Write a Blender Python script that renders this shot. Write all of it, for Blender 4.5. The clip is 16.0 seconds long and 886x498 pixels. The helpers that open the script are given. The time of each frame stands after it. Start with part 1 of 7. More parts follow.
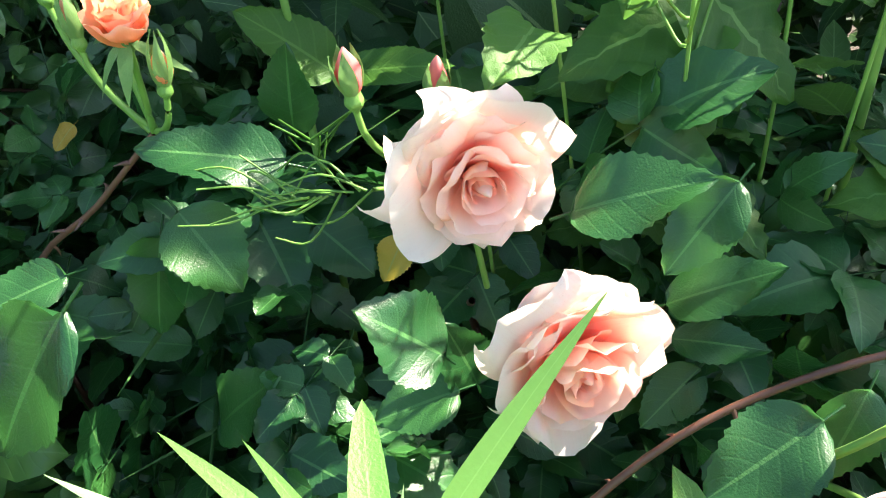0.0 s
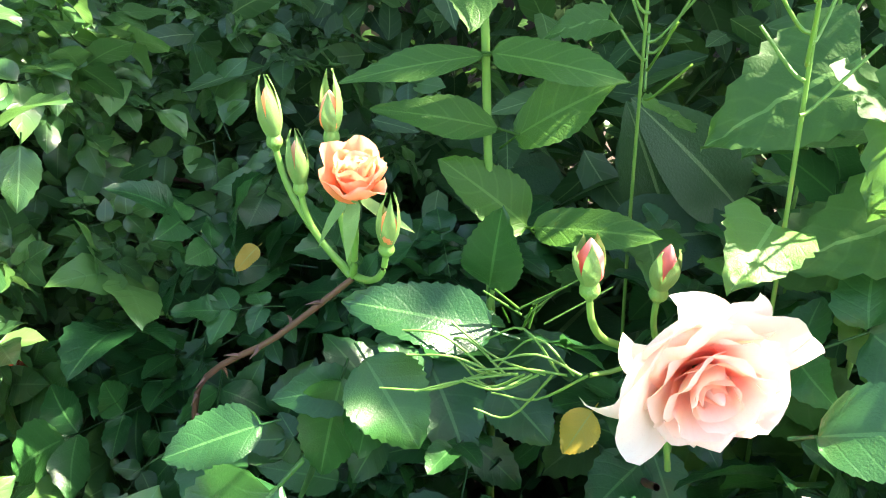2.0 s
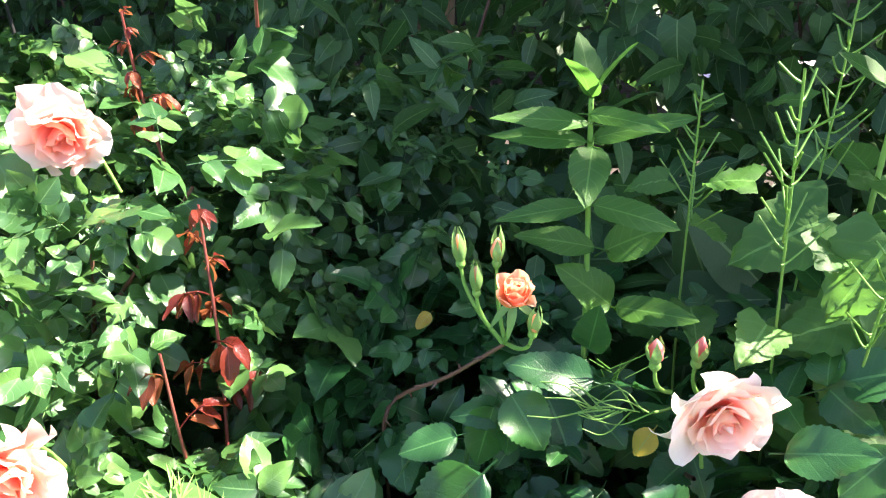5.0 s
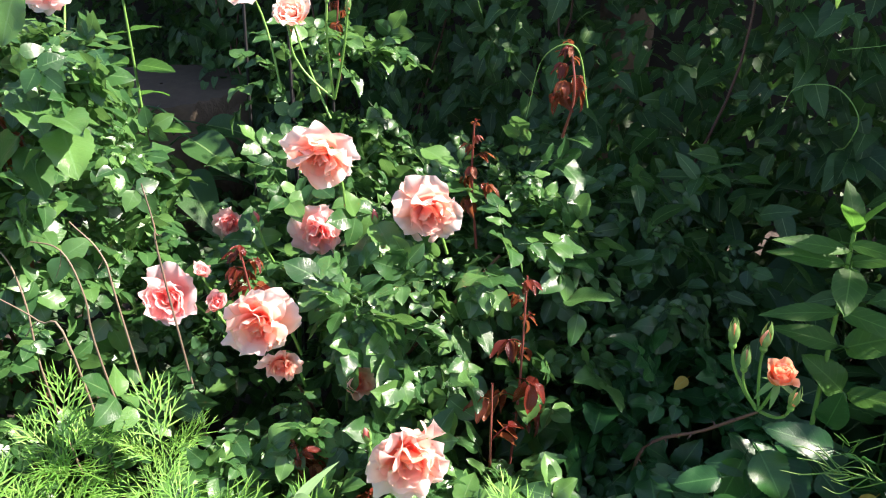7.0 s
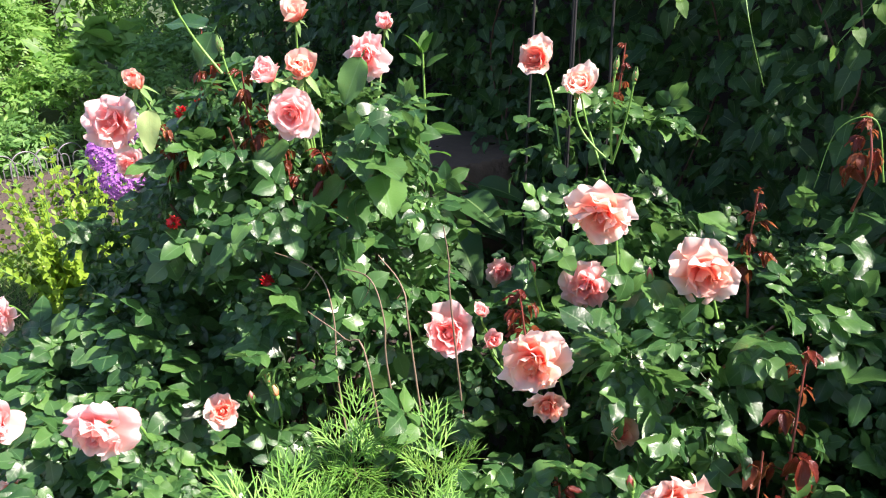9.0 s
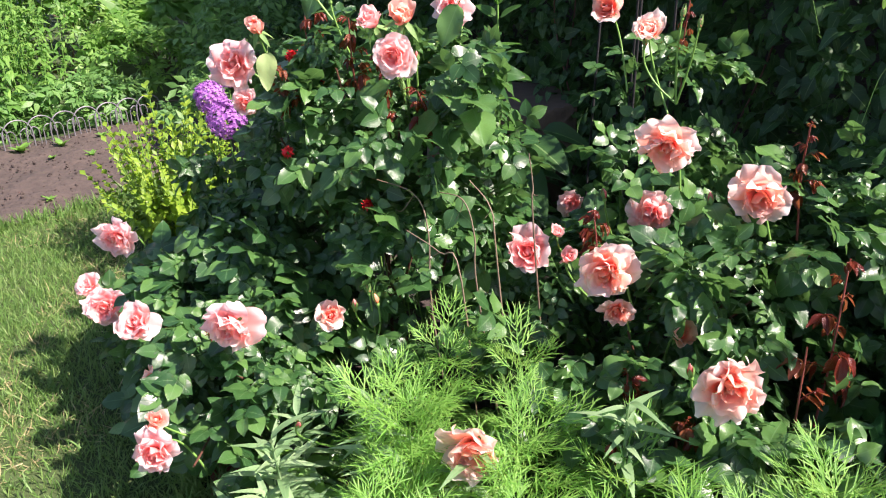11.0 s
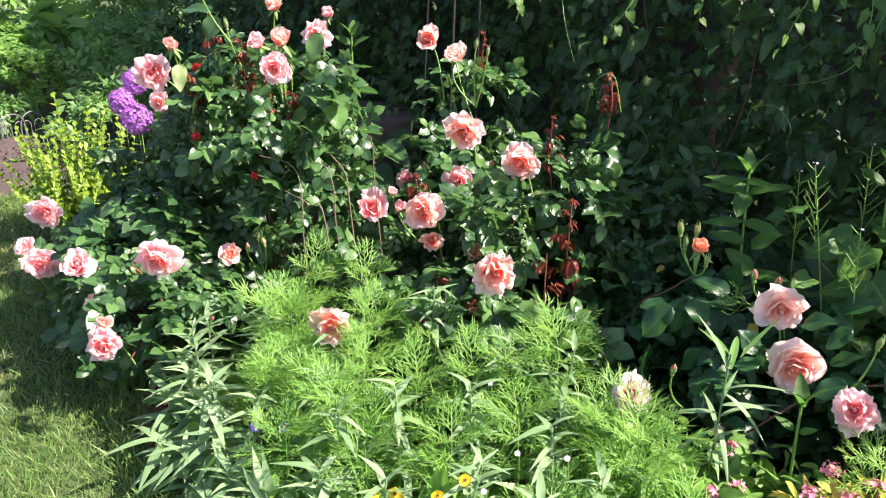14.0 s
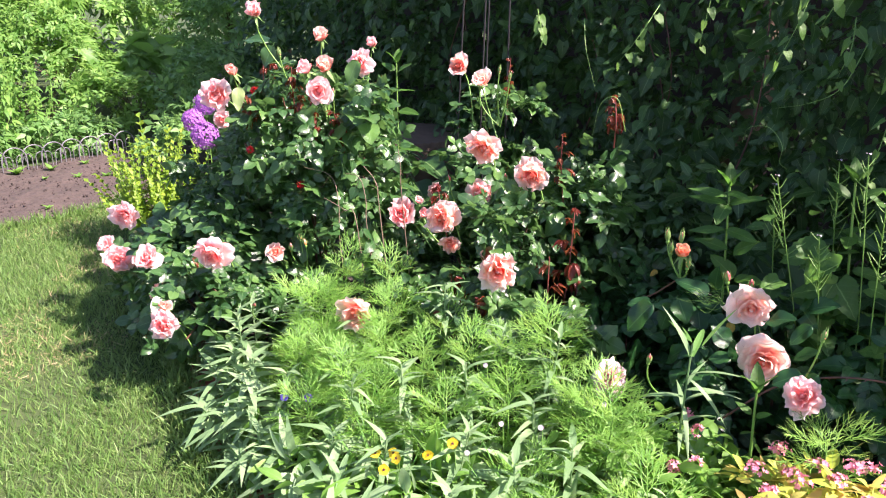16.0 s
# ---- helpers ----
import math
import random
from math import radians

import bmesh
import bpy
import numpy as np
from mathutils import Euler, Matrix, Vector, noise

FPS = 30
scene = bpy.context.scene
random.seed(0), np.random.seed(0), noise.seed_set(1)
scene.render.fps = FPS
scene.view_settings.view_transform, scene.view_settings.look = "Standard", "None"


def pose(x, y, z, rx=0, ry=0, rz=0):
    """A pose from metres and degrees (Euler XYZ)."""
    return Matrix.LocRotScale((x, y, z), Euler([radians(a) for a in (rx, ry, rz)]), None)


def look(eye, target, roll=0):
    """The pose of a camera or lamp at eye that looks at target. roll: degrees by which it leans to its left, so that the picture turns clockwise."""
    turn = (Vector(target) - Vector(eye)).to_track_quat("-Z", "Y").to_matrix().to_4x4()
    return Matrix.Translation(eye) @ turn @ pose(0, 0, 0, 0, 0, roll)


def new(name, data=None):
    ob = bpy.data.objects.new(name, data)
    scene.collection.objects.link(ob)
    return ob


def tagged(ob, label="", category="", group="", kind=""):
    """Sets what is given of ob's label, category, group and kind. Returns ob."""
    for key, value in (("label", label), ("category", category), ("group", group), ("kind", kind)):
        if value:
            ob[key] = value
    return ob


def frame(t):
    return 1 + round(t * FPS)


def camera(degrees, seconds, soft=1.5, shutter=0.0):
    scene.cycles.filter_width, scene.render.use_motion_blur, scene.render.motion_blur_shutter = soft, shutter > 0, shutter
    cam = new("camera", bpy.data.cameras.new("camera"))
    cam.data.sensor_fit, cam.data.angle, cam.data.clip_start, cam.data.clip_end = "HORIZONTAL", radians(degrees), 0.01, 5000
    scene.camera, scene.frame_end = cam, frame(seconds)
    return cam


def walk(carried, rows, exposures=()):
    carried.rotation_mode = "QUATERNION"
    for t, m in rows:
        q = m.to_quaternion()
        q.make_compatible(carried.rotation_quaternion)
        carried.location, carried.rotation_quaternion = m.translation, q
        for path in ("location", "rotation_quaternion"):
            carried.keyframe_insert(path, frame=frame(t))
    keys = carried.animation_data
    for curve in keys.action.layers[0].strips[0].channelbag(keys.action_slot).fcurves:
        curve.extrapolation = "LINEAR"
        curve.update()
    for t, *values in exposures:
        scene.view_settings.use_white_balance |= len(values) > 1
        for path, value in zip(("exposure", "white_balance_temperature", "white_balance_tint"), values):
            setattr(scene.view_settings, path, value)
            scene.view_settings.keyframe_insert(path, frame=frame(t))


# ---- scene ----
cam = camera(58.8, 16.0, soft=1.1)
PATH = [
    (0, (0.047, 0.052, 0.775), (-0.124, 1.706, -0.336), -2.3),
    (0.5, (0.027, 0.067, 0.778), (-0.186, 1.743, -0.293), -1.2),
    (1, (0.003, 0.069, 0.789), (-0.256, 1.779, -0.216), -0.4),
    (1.5, (-0.029, 0.065, 0.799), (-0.311, 1.820, -0.118), 0.9),
    (2, (-0.050, 0.087, 0.817), (-0.387, 1.818, -0.126), 1.5),
    (2.5, (-0.115, 0.073, 0.842), (-0.430, 1.812, -0.093), 3.5),
    (3, (-0.147, 0.055, 0.877), (-0.453, 1.812, -0.029), 4.1),
    (3.2, (-0.159, 0.042, 0.887), (-0.450, 1.809, -0.004), 4.6),
    (5.3, (-0.077, -0.211, 1.081), (-0.560, 1.457, 0.089), -0.2),
    (5.5, (-0.090, -0.249, 1.095), (-0.603, 1.415, 0.111), 0.1),
    (6, (-0.128, -0.332, 1.151), (-0.719, 1.313, 0.179), 0.1),
    (6.5, (-0.187, -0.403, 1.199), (-0.823, 1.250, 0.270), 0.8),
    (7, (-0.231, -0.459, 1.226), (-0.978, 1.163, 0.326), 2.0),
    (7.5, (-0.234, -0.504, 1.226), (-1.087, 1.077, 0.346), 2.2),
    (8, (-0.245, -0.540, 1.244), (-1.226, 0.984, 0.398), 1.8),
    (8.5, (-0.246, -0.561, 1.240), (-1.393, 0.883, 0.465), 0.3),
    (9, (-0.247, -0.572, 1.226), (-1.513, 0.789, 0.486), -0.3),
    (9.5, (-0.269, -0.588, 1.233), (-1.578, 0.729, 0.489), -0.0),
    (9.7, (-0.276, -0.596, 1.227), (-1.613, 0.701, 0.501), 0.4),
    (11.8, (-0.018, -0.919, 1.259), (-1.301, 0.329, 0.365), -1.0),
    (12, (0.026, -0.946, 1.269), (-1.221, 0.343, 0.385), -0.3),
    (12.5, (0.206, -1.006, 1.275), (-1.033, 0.314, 0.425), 1.1),
    (13, (0.297, -1.085, 1.301), (-0.897, 0.297, 0.485), 1.7),
    (13.5, (0.330, -1.181, 1.302), (-0.781, 0.289, 0.525), 1.8),
    (14, (0.348, -1.276, 1.304), (-0.744, 0.226, 0.561), 2.2),
    (14.5, (0.367, -1.325, 1.311), (-0.757, 0.158, 0.577), 2.1),
    (15, (0.405, -1.340, 1.325), (-0.794, 0.095, 0.616), 1.5),
    (15.5, (0.517, -1.350, 1.334), (-0.727, 0.062, 0.656), 1.5),
    (16, (0.653, -1.369, 1.338), (-0.608, 0.023, 0.651), 1.4),
]
walk(cam, [(t, look(eye, target, roll)) for t, eye, target, roll in PATH],
     [(0, 2.74, 6750, 13), (0.5, 3.14, 6950, 13), (1.0, 3.22, 7100, 14), (2.0, 3.47, 7050, 15), (3.0, 3.36, 6600, 24), (5.5, 2.72, 6550, 23), (6.5, 2.10, 6500, 24), (7.0, 1.94, 6500, 24), (8.0, 1.72, 6500, 24), (9.0, 1.67, 6450, 27), (9.6, 1.64, 6450, 33), (12.0, 1.47, 6450, 29), (13.0, 1.62, 6450, 31), (16.0, 1.86, 6450, 38)])

# ---- light ----
SUN = Vector((0.75, 0.33, 0.92)).normalized()
world = bpy.data.worlds.new("garden_sky")
scene.world = world
world.use_nodes = True
wn = world.node_tree.nodes
sky = wn.new("ShaderNodeTexSky")
sky.sky_type = "NISHITA"
sky.sun_disc = False
sky.sun_elevation = math.asin(SUN.z)
sky.sun_rotation = math.atan2(SUN.x, SUN.y)
world.node_tree.links.new(sky.outputs[0], wn["Background"].inputs[0])
wn["Background"].inputs[1].default_value = 0.085
sun = new("sun", bpy.data.lights.new("sun", "SUN"))
sun.data.energy, sun.data.angle, sun.data.color = 5.0, radians(0.5), (1.0, 0.93, 0.80)
sun.matrix_world = Matrix.Translation((3, 1.5, 4)) @ SUN.to_track_quat("Z", "Y").to_matrix().to_4x4()



# ---- materials ----
def base_mat(name):
    m = bpy.data.materials.new(name)
    m.use_nodes = True
    nt = m.node_tree
    return m, nt, nt.nodes["Principled BSDF"], nt.nodes["Material Output"]


def link(nt, a, b):
    nt.links.new(a, b)


def math_node(nt, op, a, b=None):
    n = nt.nodes.new("ShaderNodeMath")
    n.operation = op
    for i, v in enumerate((a, b)):
        if v is None:
            continue
        if isinstance(v, (int, float)):
            n.inputs[i].default_value = v
        else:
            link(nt, v, n.inputs[i])
    return n.outputs[0]


def ramp(nt, fac, stops):
    n = nt.nodes.new("ShaderNodeValToRGB")
    el = n.color_ramp.elements
    while len(el) < len(stops):
        el.new(0.5)
    for e, (p, c) in zip(el, stops):
        e.position, e.color = p, (*c, 1)
    link(nt, fac, n.inputs[0])
    return n.outputs[0]


def mix_col(nt, fac, a, b, mode="MIX"):
    n = nt.nodes.new("ShaderNodeMix")
    n.data_type, n.blend_type = "RGBA", mode
    for sock, v in ((n.inputs[0], fac), (n.inputs[6], a), (n.inputs[7], b)):
        if isinstance(v, (int, float)):
            sock.default_value = v
        elif isinstance(v, tuple):
            sock.default_value = (*v, 1)
        else:
            link(nt, v, sock)
    return n.outputs[2]


def noise_fac(nt, scale, detail=3.0, vec=None):
    n = nt.nodes.new("ShaderNodeTexNoise")
    n.inputs["Scale"].default_value, n.inputs["Detail"].default_value = scale, detail
    if vec is None:
        vec = nt.nodes.new("ShaderNodeTexCoord").outputs["Object"]
    link(nt, vec, n.inputs["Vector"])
    return n.outputs[0]


def own_random(nt):
    """A number of its own for each object and each loose piece of a mesh."""
    a = nt.nodes.new("ShaderNodeObjectInfo").outputs["Random"]
    b = nt.nodes.new("ShaderNodeNewGeometry").outputs["Random Per Island"]
    return math_node(nt, "FRACT", math_node(nt, "ADD", a, b))


def bump(nt, bsdf, height, strength, distance):
    n = nt.nodes.new("ShaderNodeBump")
    n.inputs["Strength"].default_value, n.inputs["Distance"].default_value = strength, distance
    link(nt, height, n.inputs["Height"])
    link(nt, n.outputs[0], bsdf.inputs["Normal"])


def leaf_mat(name, dark, mid, light, rough=0.38, glow=0.3, veins=6.0, rib=(0.2, 0.34, 0.12), spots=None, relief=0.5, gloss=0.4, lines=0.16):
    m, nt, bsdf, out = base_mat(name)
    uv = nt.nodes.new("ShaderNodeUVMap").outputs[0]
    sep = nt.nodes.new("ShaderNodeSeparateXYZ")
    link(nt, uv, sep.inputs[0])
    u, v = sep.outputs[0], sep.outputs[1]
    side = math_node(nt, "ABSOLUTE", math_node(nt, "SUBTRACT", v, 0.5))
    col = ramp(nt, own_random(nt), [(0.0, dark), (0.55, mid), (1.0, light)])
    mott = noise_fac(nt, 60.0, 4.0)
    col = mix_col(nt, math_node(nt, "MULTIPLY", mott, 0.45), col, tuple(c * 0.55 for c in dark))
    # side veins run forward from the midrib
    vein = math_node(nt, "SINE", math_node(nt, "MULTIPLY", math_node(nt, "SUBTRACT", u, math_node(nt, "MULTIPLY", side, 0.55)), veins * 6.283))
    vline = math_node(nt, "POWER", math_node(nt, "MAXIMUM", vein, 0.0), 10.0)
    midrib = math_node(nt, "LESS_THAN", side, 0.022)
    line = math_node(nt, "MAXIMUM", midrib, math_node(nt, "MULTIPLY", vline, lines))
    col = mix_col(nt, math_node(nt, "MULTIPLY", line, 0.55), col, rib)
    if spots:
        sp = math_node(nt, "GREATER_THAN", noise_fac(nt, 130.0, 1.0), 0.74)
        col = mix_col(nt, math_node(nt, "MULTIPLY", sp, 0.7), col, spots)
    link(nt, col, bsdf.inputs["Base Color"])
    link(nt, math_node(nt, "ADD", math_node(nt, "MULTIPLY", mott, 0.22), rough - 0.1), bsdf.inputs["Roughness"])
    bsdf.inputs["Specular IOR Level"].default_value = gloss
    bump(nt, bsdf, math_node(nt, "ADD", math_node(nt, "MULTIPLY", vline, -0.35), math_node(nt, "MULTIPLY", mott, 1.2)), relief, 0.0012)
    tr = nt.nodes.new("ShaderNodeBsdfTranslucent")
    link(nt, mix_col(nt, 0.6, col, tuple(min(1, c * 2.2) for c in light)), tr.inputs[0])
    mx = nt.nodes.new("ShaderNodeMixShader")
    mx.inputs[0].default_value = glow
    link(nt, bsdf.outputs[0], mx.inputs[1])
    link(nt, tr.outputs[0], mx.inputs[2])
    link(nt, mx.outputs[0], out.inputs[0])
    return m


def petal_mat(name, base, mid, tip, edge, glow=0.35, specks=False):
    m, nt, bsdf, out = base_mat(name)
    uv = nt.nodes.new("ShaderNodeUVMap").outputs[0]
    sep = nt.nodes.new("ShaderNodeSeparateXYZ")
    link(nt, uv, sep.inputs[0])
    u, v = sep.outputs[0], sep.outputs[1]
    rnd = own_random(nt)
    wob = math_node(nt, "ADD", u, math_node(nt, "MULTIPLY", math_node(nt, "SUBTRACT", rnd, 0.5), 0.35))
    col = ramp(nt, wob, [(0.0, base), (0.4, mid), (0.75, tip), (1.0, edge)])
    # fine streaks along the petal
    st = nt.nodes.new("ShaderNodeTexNoise")
    mp = nt.nodes.new("ShaderNodeMapping")
    mp.inputs["Scale"].default_value = (2.0, 26.0, 1.0)
    link(nt, uv, mp.inputs[0])
    link(nt, mp.outputs[0], st.inputs["Vector"])
    st.inputs["Scale"].default_value = 2.0
    col = mix_col(nt, math_node(nt, "MULTIPLY", st.outputs[0], 0.22), col, base)
    if specks:
        sp = math_node(nt, "GREATER_THAN", noise_fac(nt, 260.0, 0.0), 0.80)
        col = mix_col(nt, math_node(nt, "MULTIPLY", sp, 0.7), col, (0.35, 0.05, 0.08))
    link(nt, col, bsdf.inputs["Base Color"])
    bsdf.inputs["Roughness"].default_value = 0.62
    bsdf.inputs["Specular IOR Level"].default_value = 0.25
    bump(nt, bsdf, st.outputs[0], 0.25, 0.0008)
    tr = nt.nodes.new("ShaderNodeBsdfTranslucent")
    link(nt, mix_col(nt, 0.35, col, mid), tr.inputs[0])
    mx = nt.nodes.new("ShaderNodeMixShader")
    mx.inputs[0].default_value = glow
    link(nt, bsdf.outputs[0], mx.inputs[1])
    link(nt, tr.outputs[0], mx.inputs[2])
    link(nt, mx.outputs[0], out.inputs[0])
    return m


def plain_mat(name, a, b, scale=30.0, rough=0.6, relief=0.4, dist=0.002, metal=0.0, glow=0.0):
    m, nt, bsdf, out = base_mat(name)
    f = noise_fac(nt, scale, 5.0)
    big = noise_fac(nt, scale * 0.13, 2.0)
    fac = math_node(nt, "ADD", math_node(nt, "MULTIPLY", f, 0.6), math_node(nt, "MULTIPLY", big, 0.4))
    fac = math_node(nt, "FRACT", math_node(nt, "ADD", math_node(nt, "MULTIPLY", own_random(nt), 0.25), math_node(nt, "MULTIPLY", fac, 0.74)))
    link(nt, ramp(nt, fac, [(0.25, a), (0.75, b)]), bsdf.inputs["Base Color"])
    bsdf.inputs["Roughness"].default_value, bsdf.inputs["Metallic"].default_value = rough, metal
    bump(nt, bsdf, f, relief, dist)
    if glow:
        tr = nt.nodes.new("ShaderNodeBsdfTranslucent")
        tr.inputs[0].default_value = (*b, 1)
        mx = nt.nodes.new("ShaderNodeMixShader")
        mx.inputs[0].default_value = glow
        link(nt, bsdf.outputs[0], mx.inputs[1])
        link(nt, tr.outputs[0], mx.inputs[2])
        link(nt, mx.outputs[0], out.inputs[0])
    return m


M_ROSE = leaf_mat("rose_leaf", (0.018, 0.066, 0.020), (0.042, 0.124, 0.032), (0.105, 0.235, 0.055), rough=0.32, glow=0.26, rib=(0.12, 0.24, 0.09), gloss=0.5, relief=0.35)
# darker copy of the rose leaf for bush A, its shade put into the greens
M_ROSE_SHADE = leaf_mat("rose_leaf_shade", (0.011, 0.060, 0.018), (0.019, 0.090, 0.023), (0.034, 0.130, 0.028), rough=0.34, glow=0.26, rib=(0.09, 0.24, 0.07), relief=0.3, gloss=0.42, lines=0.14)
M_RED = leaf_mat("young_red_leaf", (0.085, 0.010, 0.008), (0.15, 0.026, 0.016), (0.24, 0.085, 0.03), rough=0.25, glow=0.36, rib=(0.35, 0.08, 0.05))
M_YELLOW = leaf_mat("yellowing_leaf", (0.28, 0.18, 0.02), (0.36, 0.25, 0.03), (0.44, 0.34, 0.05), rough=0.5, glow=0.3, spots=(0.2, 0.1, 0.02))
M_PALE = leaf_mat("pale_leaf", (0.24, 0.36, 0.12), (0.3, 0.42, 0.15), (0.36, 0.48, 0.2), rough=0.5, glow=0.35)
M_VINE = leaf_mat("vine_leaf", (0.016, 0.059, 0.015), (0.030, 0.092, 0.021), (0.057, 0.148, 0.030), rough=0.45, glow=0.3, veins=5.0)
M_SPRAY = leaf_mat("young_vine_leaf", (0.06, 0.16, 0.03), (0.10, 0.23, 0.04), (0.16, 0.31, 0.06), rough=0.4, glow=0.35, veins=5.0)
M_HOSTA = leaf_mat("plantain_lily_leaf", (0.017, 0.068, 0.019), (0.026, 0.090, 0.022), (0.038, 0.112, 0.027), rough=0.42, glow=0.28, veins=0.0, relief=0.8)
M_TALL = leaf_mat("tall_leaf", (0.037, 0.120, 0.016), (0.051, 0.156, 0.020), (0.070, 0.192, 0.026), rough=0.5, glow=0.38, rib=(0.16, 0.36, 0.07), lines=0.3)
M_MUST = leaf_mat("mustard_leaf", (0.040, 0.125, 0.019), (0.060, 0.172, 0.025), (0.090, 0.225, 0.036), rough=0.5, glow=0.36, rib=(0.2, 0.4, 0.1), relief=0.35)
M_COSMOS = leaf_mat("feathery_leaf", (0.09, 0.27, 0.04), (0.17, 0.38, 0.06), (0.27, 0.48, 0.10), rough=0.45, glow=0.36, veins=0.0)
M_SILVER = leaf_mat("silvery_leaf", (0.13, 0.25, 0.10), (0.20, 0.34, 0.15), (0.30, 0.44, 0.22), rough=0.5, glow=0.28, veins=0.0, rib=(0.26, 0.38, 0.2))
M_BLADE = leaf_mat("green_blade", (0.10, 0.26, 0.05), (0.13, 0.31, 0.07), (0.17, 0.36, 0.09), rough=0.5, glow=0.35, veins=0.0, rib=(0.2, 0.4, 0.12))
M_WEED = leaf_mat("bed_leaf", (0.09, 0.23, 0.035), (0.13, 0.30, 0.045), (0.19, 0.38, 0.06), rough=0.5, glow=0.32)
M_STRAP = leaf_mat("strap_leaf", (0.05, 0.13, 0.04), (0.07, 0.18, 0.05), (0.1, 0.23, 0.06), rough=0.45, glow=0.3, veins=0.0)
M_GRASS = leaf_mat("grass_blade", (0.068, 0.175, 0.032), (0.125, 0.255, 0.055), (0.23, 0.33, 0.10), rough=0.55, glow=0.33, veins=0.0)
M_STRAW = leaf_mat("straw_blade", (0.30, 0.26, 0.12), (0.40, 0.34, 0.17), (0.5, 0.42, 0.24), rough=0.6, glow=0.25, veins=0.0)
M_POD = plain_mat("green_pod", (0.10, 0.24, 0.04), (0.18, 0.36, 0.07), 60, 0.45, glow=0.25)
M_BOX = leaf_mat("yellow_green_leaf", (0.13, 0.24, 0.02), (0.20, 0.33, 0.025), (0.29, 0.42, 0.04), rough=0.45, glow=0.35)
M_SHRUB = leaf_mat("light_shrub_leaf", (0.065, 0.18, 0.03), (0.12, 0.275, 0.05), (0.22, 0.40, 0.085), rough=0.5, glow=0.35)
M_FAR = leaf_mat("far_leaf", (0.06, 0.16, 0.04), (0.10, 0.24, 0.055), (0.17, 0.33, 0.085), rough=0.5, glow=0.3)
M_SPIREA = leaf_mat("golden_leaf", (0.40, 0.56, 0.06), (0.52, 0.60, 0.09), (0.58, 0.34, 0.12), rough=0.5, glow=0.35)
M_PETAL_A = petal_mat("blush_petal", (1.0, 0.42, 0.30), (1.0, 0.69, 0.58), (1.0, 0.91, 0.85), (1.0, 0.98, 0.94), glow=0.62, specks=True)
M_PETAL_B = petal_mat("coral_petal", (1.0, 0.36, 0.24), (1.0, 0.58, 0.46), (1.0, 0.80, 0.73), (1.0, 0.93, 0.90), glow=0.62)
M_PETAL_C = petal_mat("pink_petal", (1.0, 0.40, 0.36), (1.0, 0.60, 0.57), (1.0, 0.78, 0.77), (1.0, 0.93, 0.92), glow=0.62)
M_PETAL_O = petal_mat("orange_petal", (1.0, 0.34, 0.14), (1.0, 0.50, 0.30), (1.0, 0.66, 0.48), (1.0, 0.82, 0.66), glow=0.55)
M_PETAL_W = petal_mat("faded_petal", (0.85, 0.55, 0.5), (0.88, 0.66, 0.63), (0.9, 0.76, 0.75), (0.92, 0.8, 0.8), glow=0.5)
M_BUDRED = petal_mat("bud_petal", (0.6, 0.12, 0.1), (0.66, 0.14, 0.13), (0.62, 0.2, 0.18), (0.75, 0.42, 0.36))
M_SEPAL = plain_mat("sepal", (0.12, 0.26, 0.06), (0.2, 0.36, 0.11), 60, 0.5, glow=0.25)
M_CANE = plain_mat("rose_cane", (0.075, 0.032, 0.022), (0.14, 0.065, 0.04), 50, 0.5)
M_STEM = plain_mat("green_stem", (0.10, 0.24, 0.04), (0.17, 0.33, 0.07), 60, 0.45)
M_REDSTEM = plain_mat("red_stem", (0.16, 0.035, 0.03), (0.24, 0.07, 0.05), 60, 0.4)
M_DRY = plain_mat("dry_stem", (0.12, 0.085, 0.055), (0.24, 0.18, 0.12), 60, 0.7)
M_SOIL = plain_mat("soil", (0.022, 0.017, 0.014), (0.074, 0.056, 0.045), 22, 0.95, 1.0, 0.02)
M_LAWN = plain_mat("lawn_floor", (0.022, 0.050, 0.010), (0.05, 0.078, 0.02), 18, 0.95, 1.0, 0.01)
M_BRICK = plain_mat("brick", (0.26, 0.07, 0.045), (0.38, 0.13, 0.085), 45, 0.85, 0.7, 0.003)
M_BLACK = plain_mat("black_iron", (0.006, 0.006, 0.007), (0.012, 0.012, 0.013), 80, 0.75, 0.2, 0.001)
M_GREYIRON = plain_mat("grey_wire", (0.13, 0.13, 0.14), (0.22, 0.22, 0.23), 80, 0.5, 0.2, 0.001, metal=0.3)
M_BARK = plain_mat("bark", (0.05, 0.036, 0.022), (0.15, 0.11, 0.07), 14, 0.9, 1.0, 0.02)
M_CUT = plain_mat("weathered_wood", (0.05, 0.036, 0.022), (0.12, 0.088, 0.056), 20, 0.85, 0.6, 0.006)
M_PURPLE = plain_mat("purple_floret", (0.32, 0.09, 0.42), (0.50, 0.22, 0.58), 90, 0.6, glow=0.25)
M_REDFL = plain_mat("red_floret", (0.6, 0.01, 0.015), (0.75, 0.03, 0.03), 90, 0.5, glow=0.2)
M_YELFL = plain_mat("yellow_floret", (0.8, 0.52, 0.01), (0.85, 0.66, 0.03), 90, 0.5, glow=0.25)
M_DARKFL = plain_mat("dark_floret", (0.05, 0.01, 0.02), (0.12, 0.03, 0.03), 90, 0.6)
M_BLUEFL = plain_mat("blue_floret", (0.12, 0.08, 0.5), (0.22, 0.12, 0.6), 90, 0.6, glow=0.2)
M_WHITEFL = plain_mat("white_floret", (0.52, 0.42, 0.50), (0.68, 0.60, 0.66), 90, 0.6, glow=0.2)
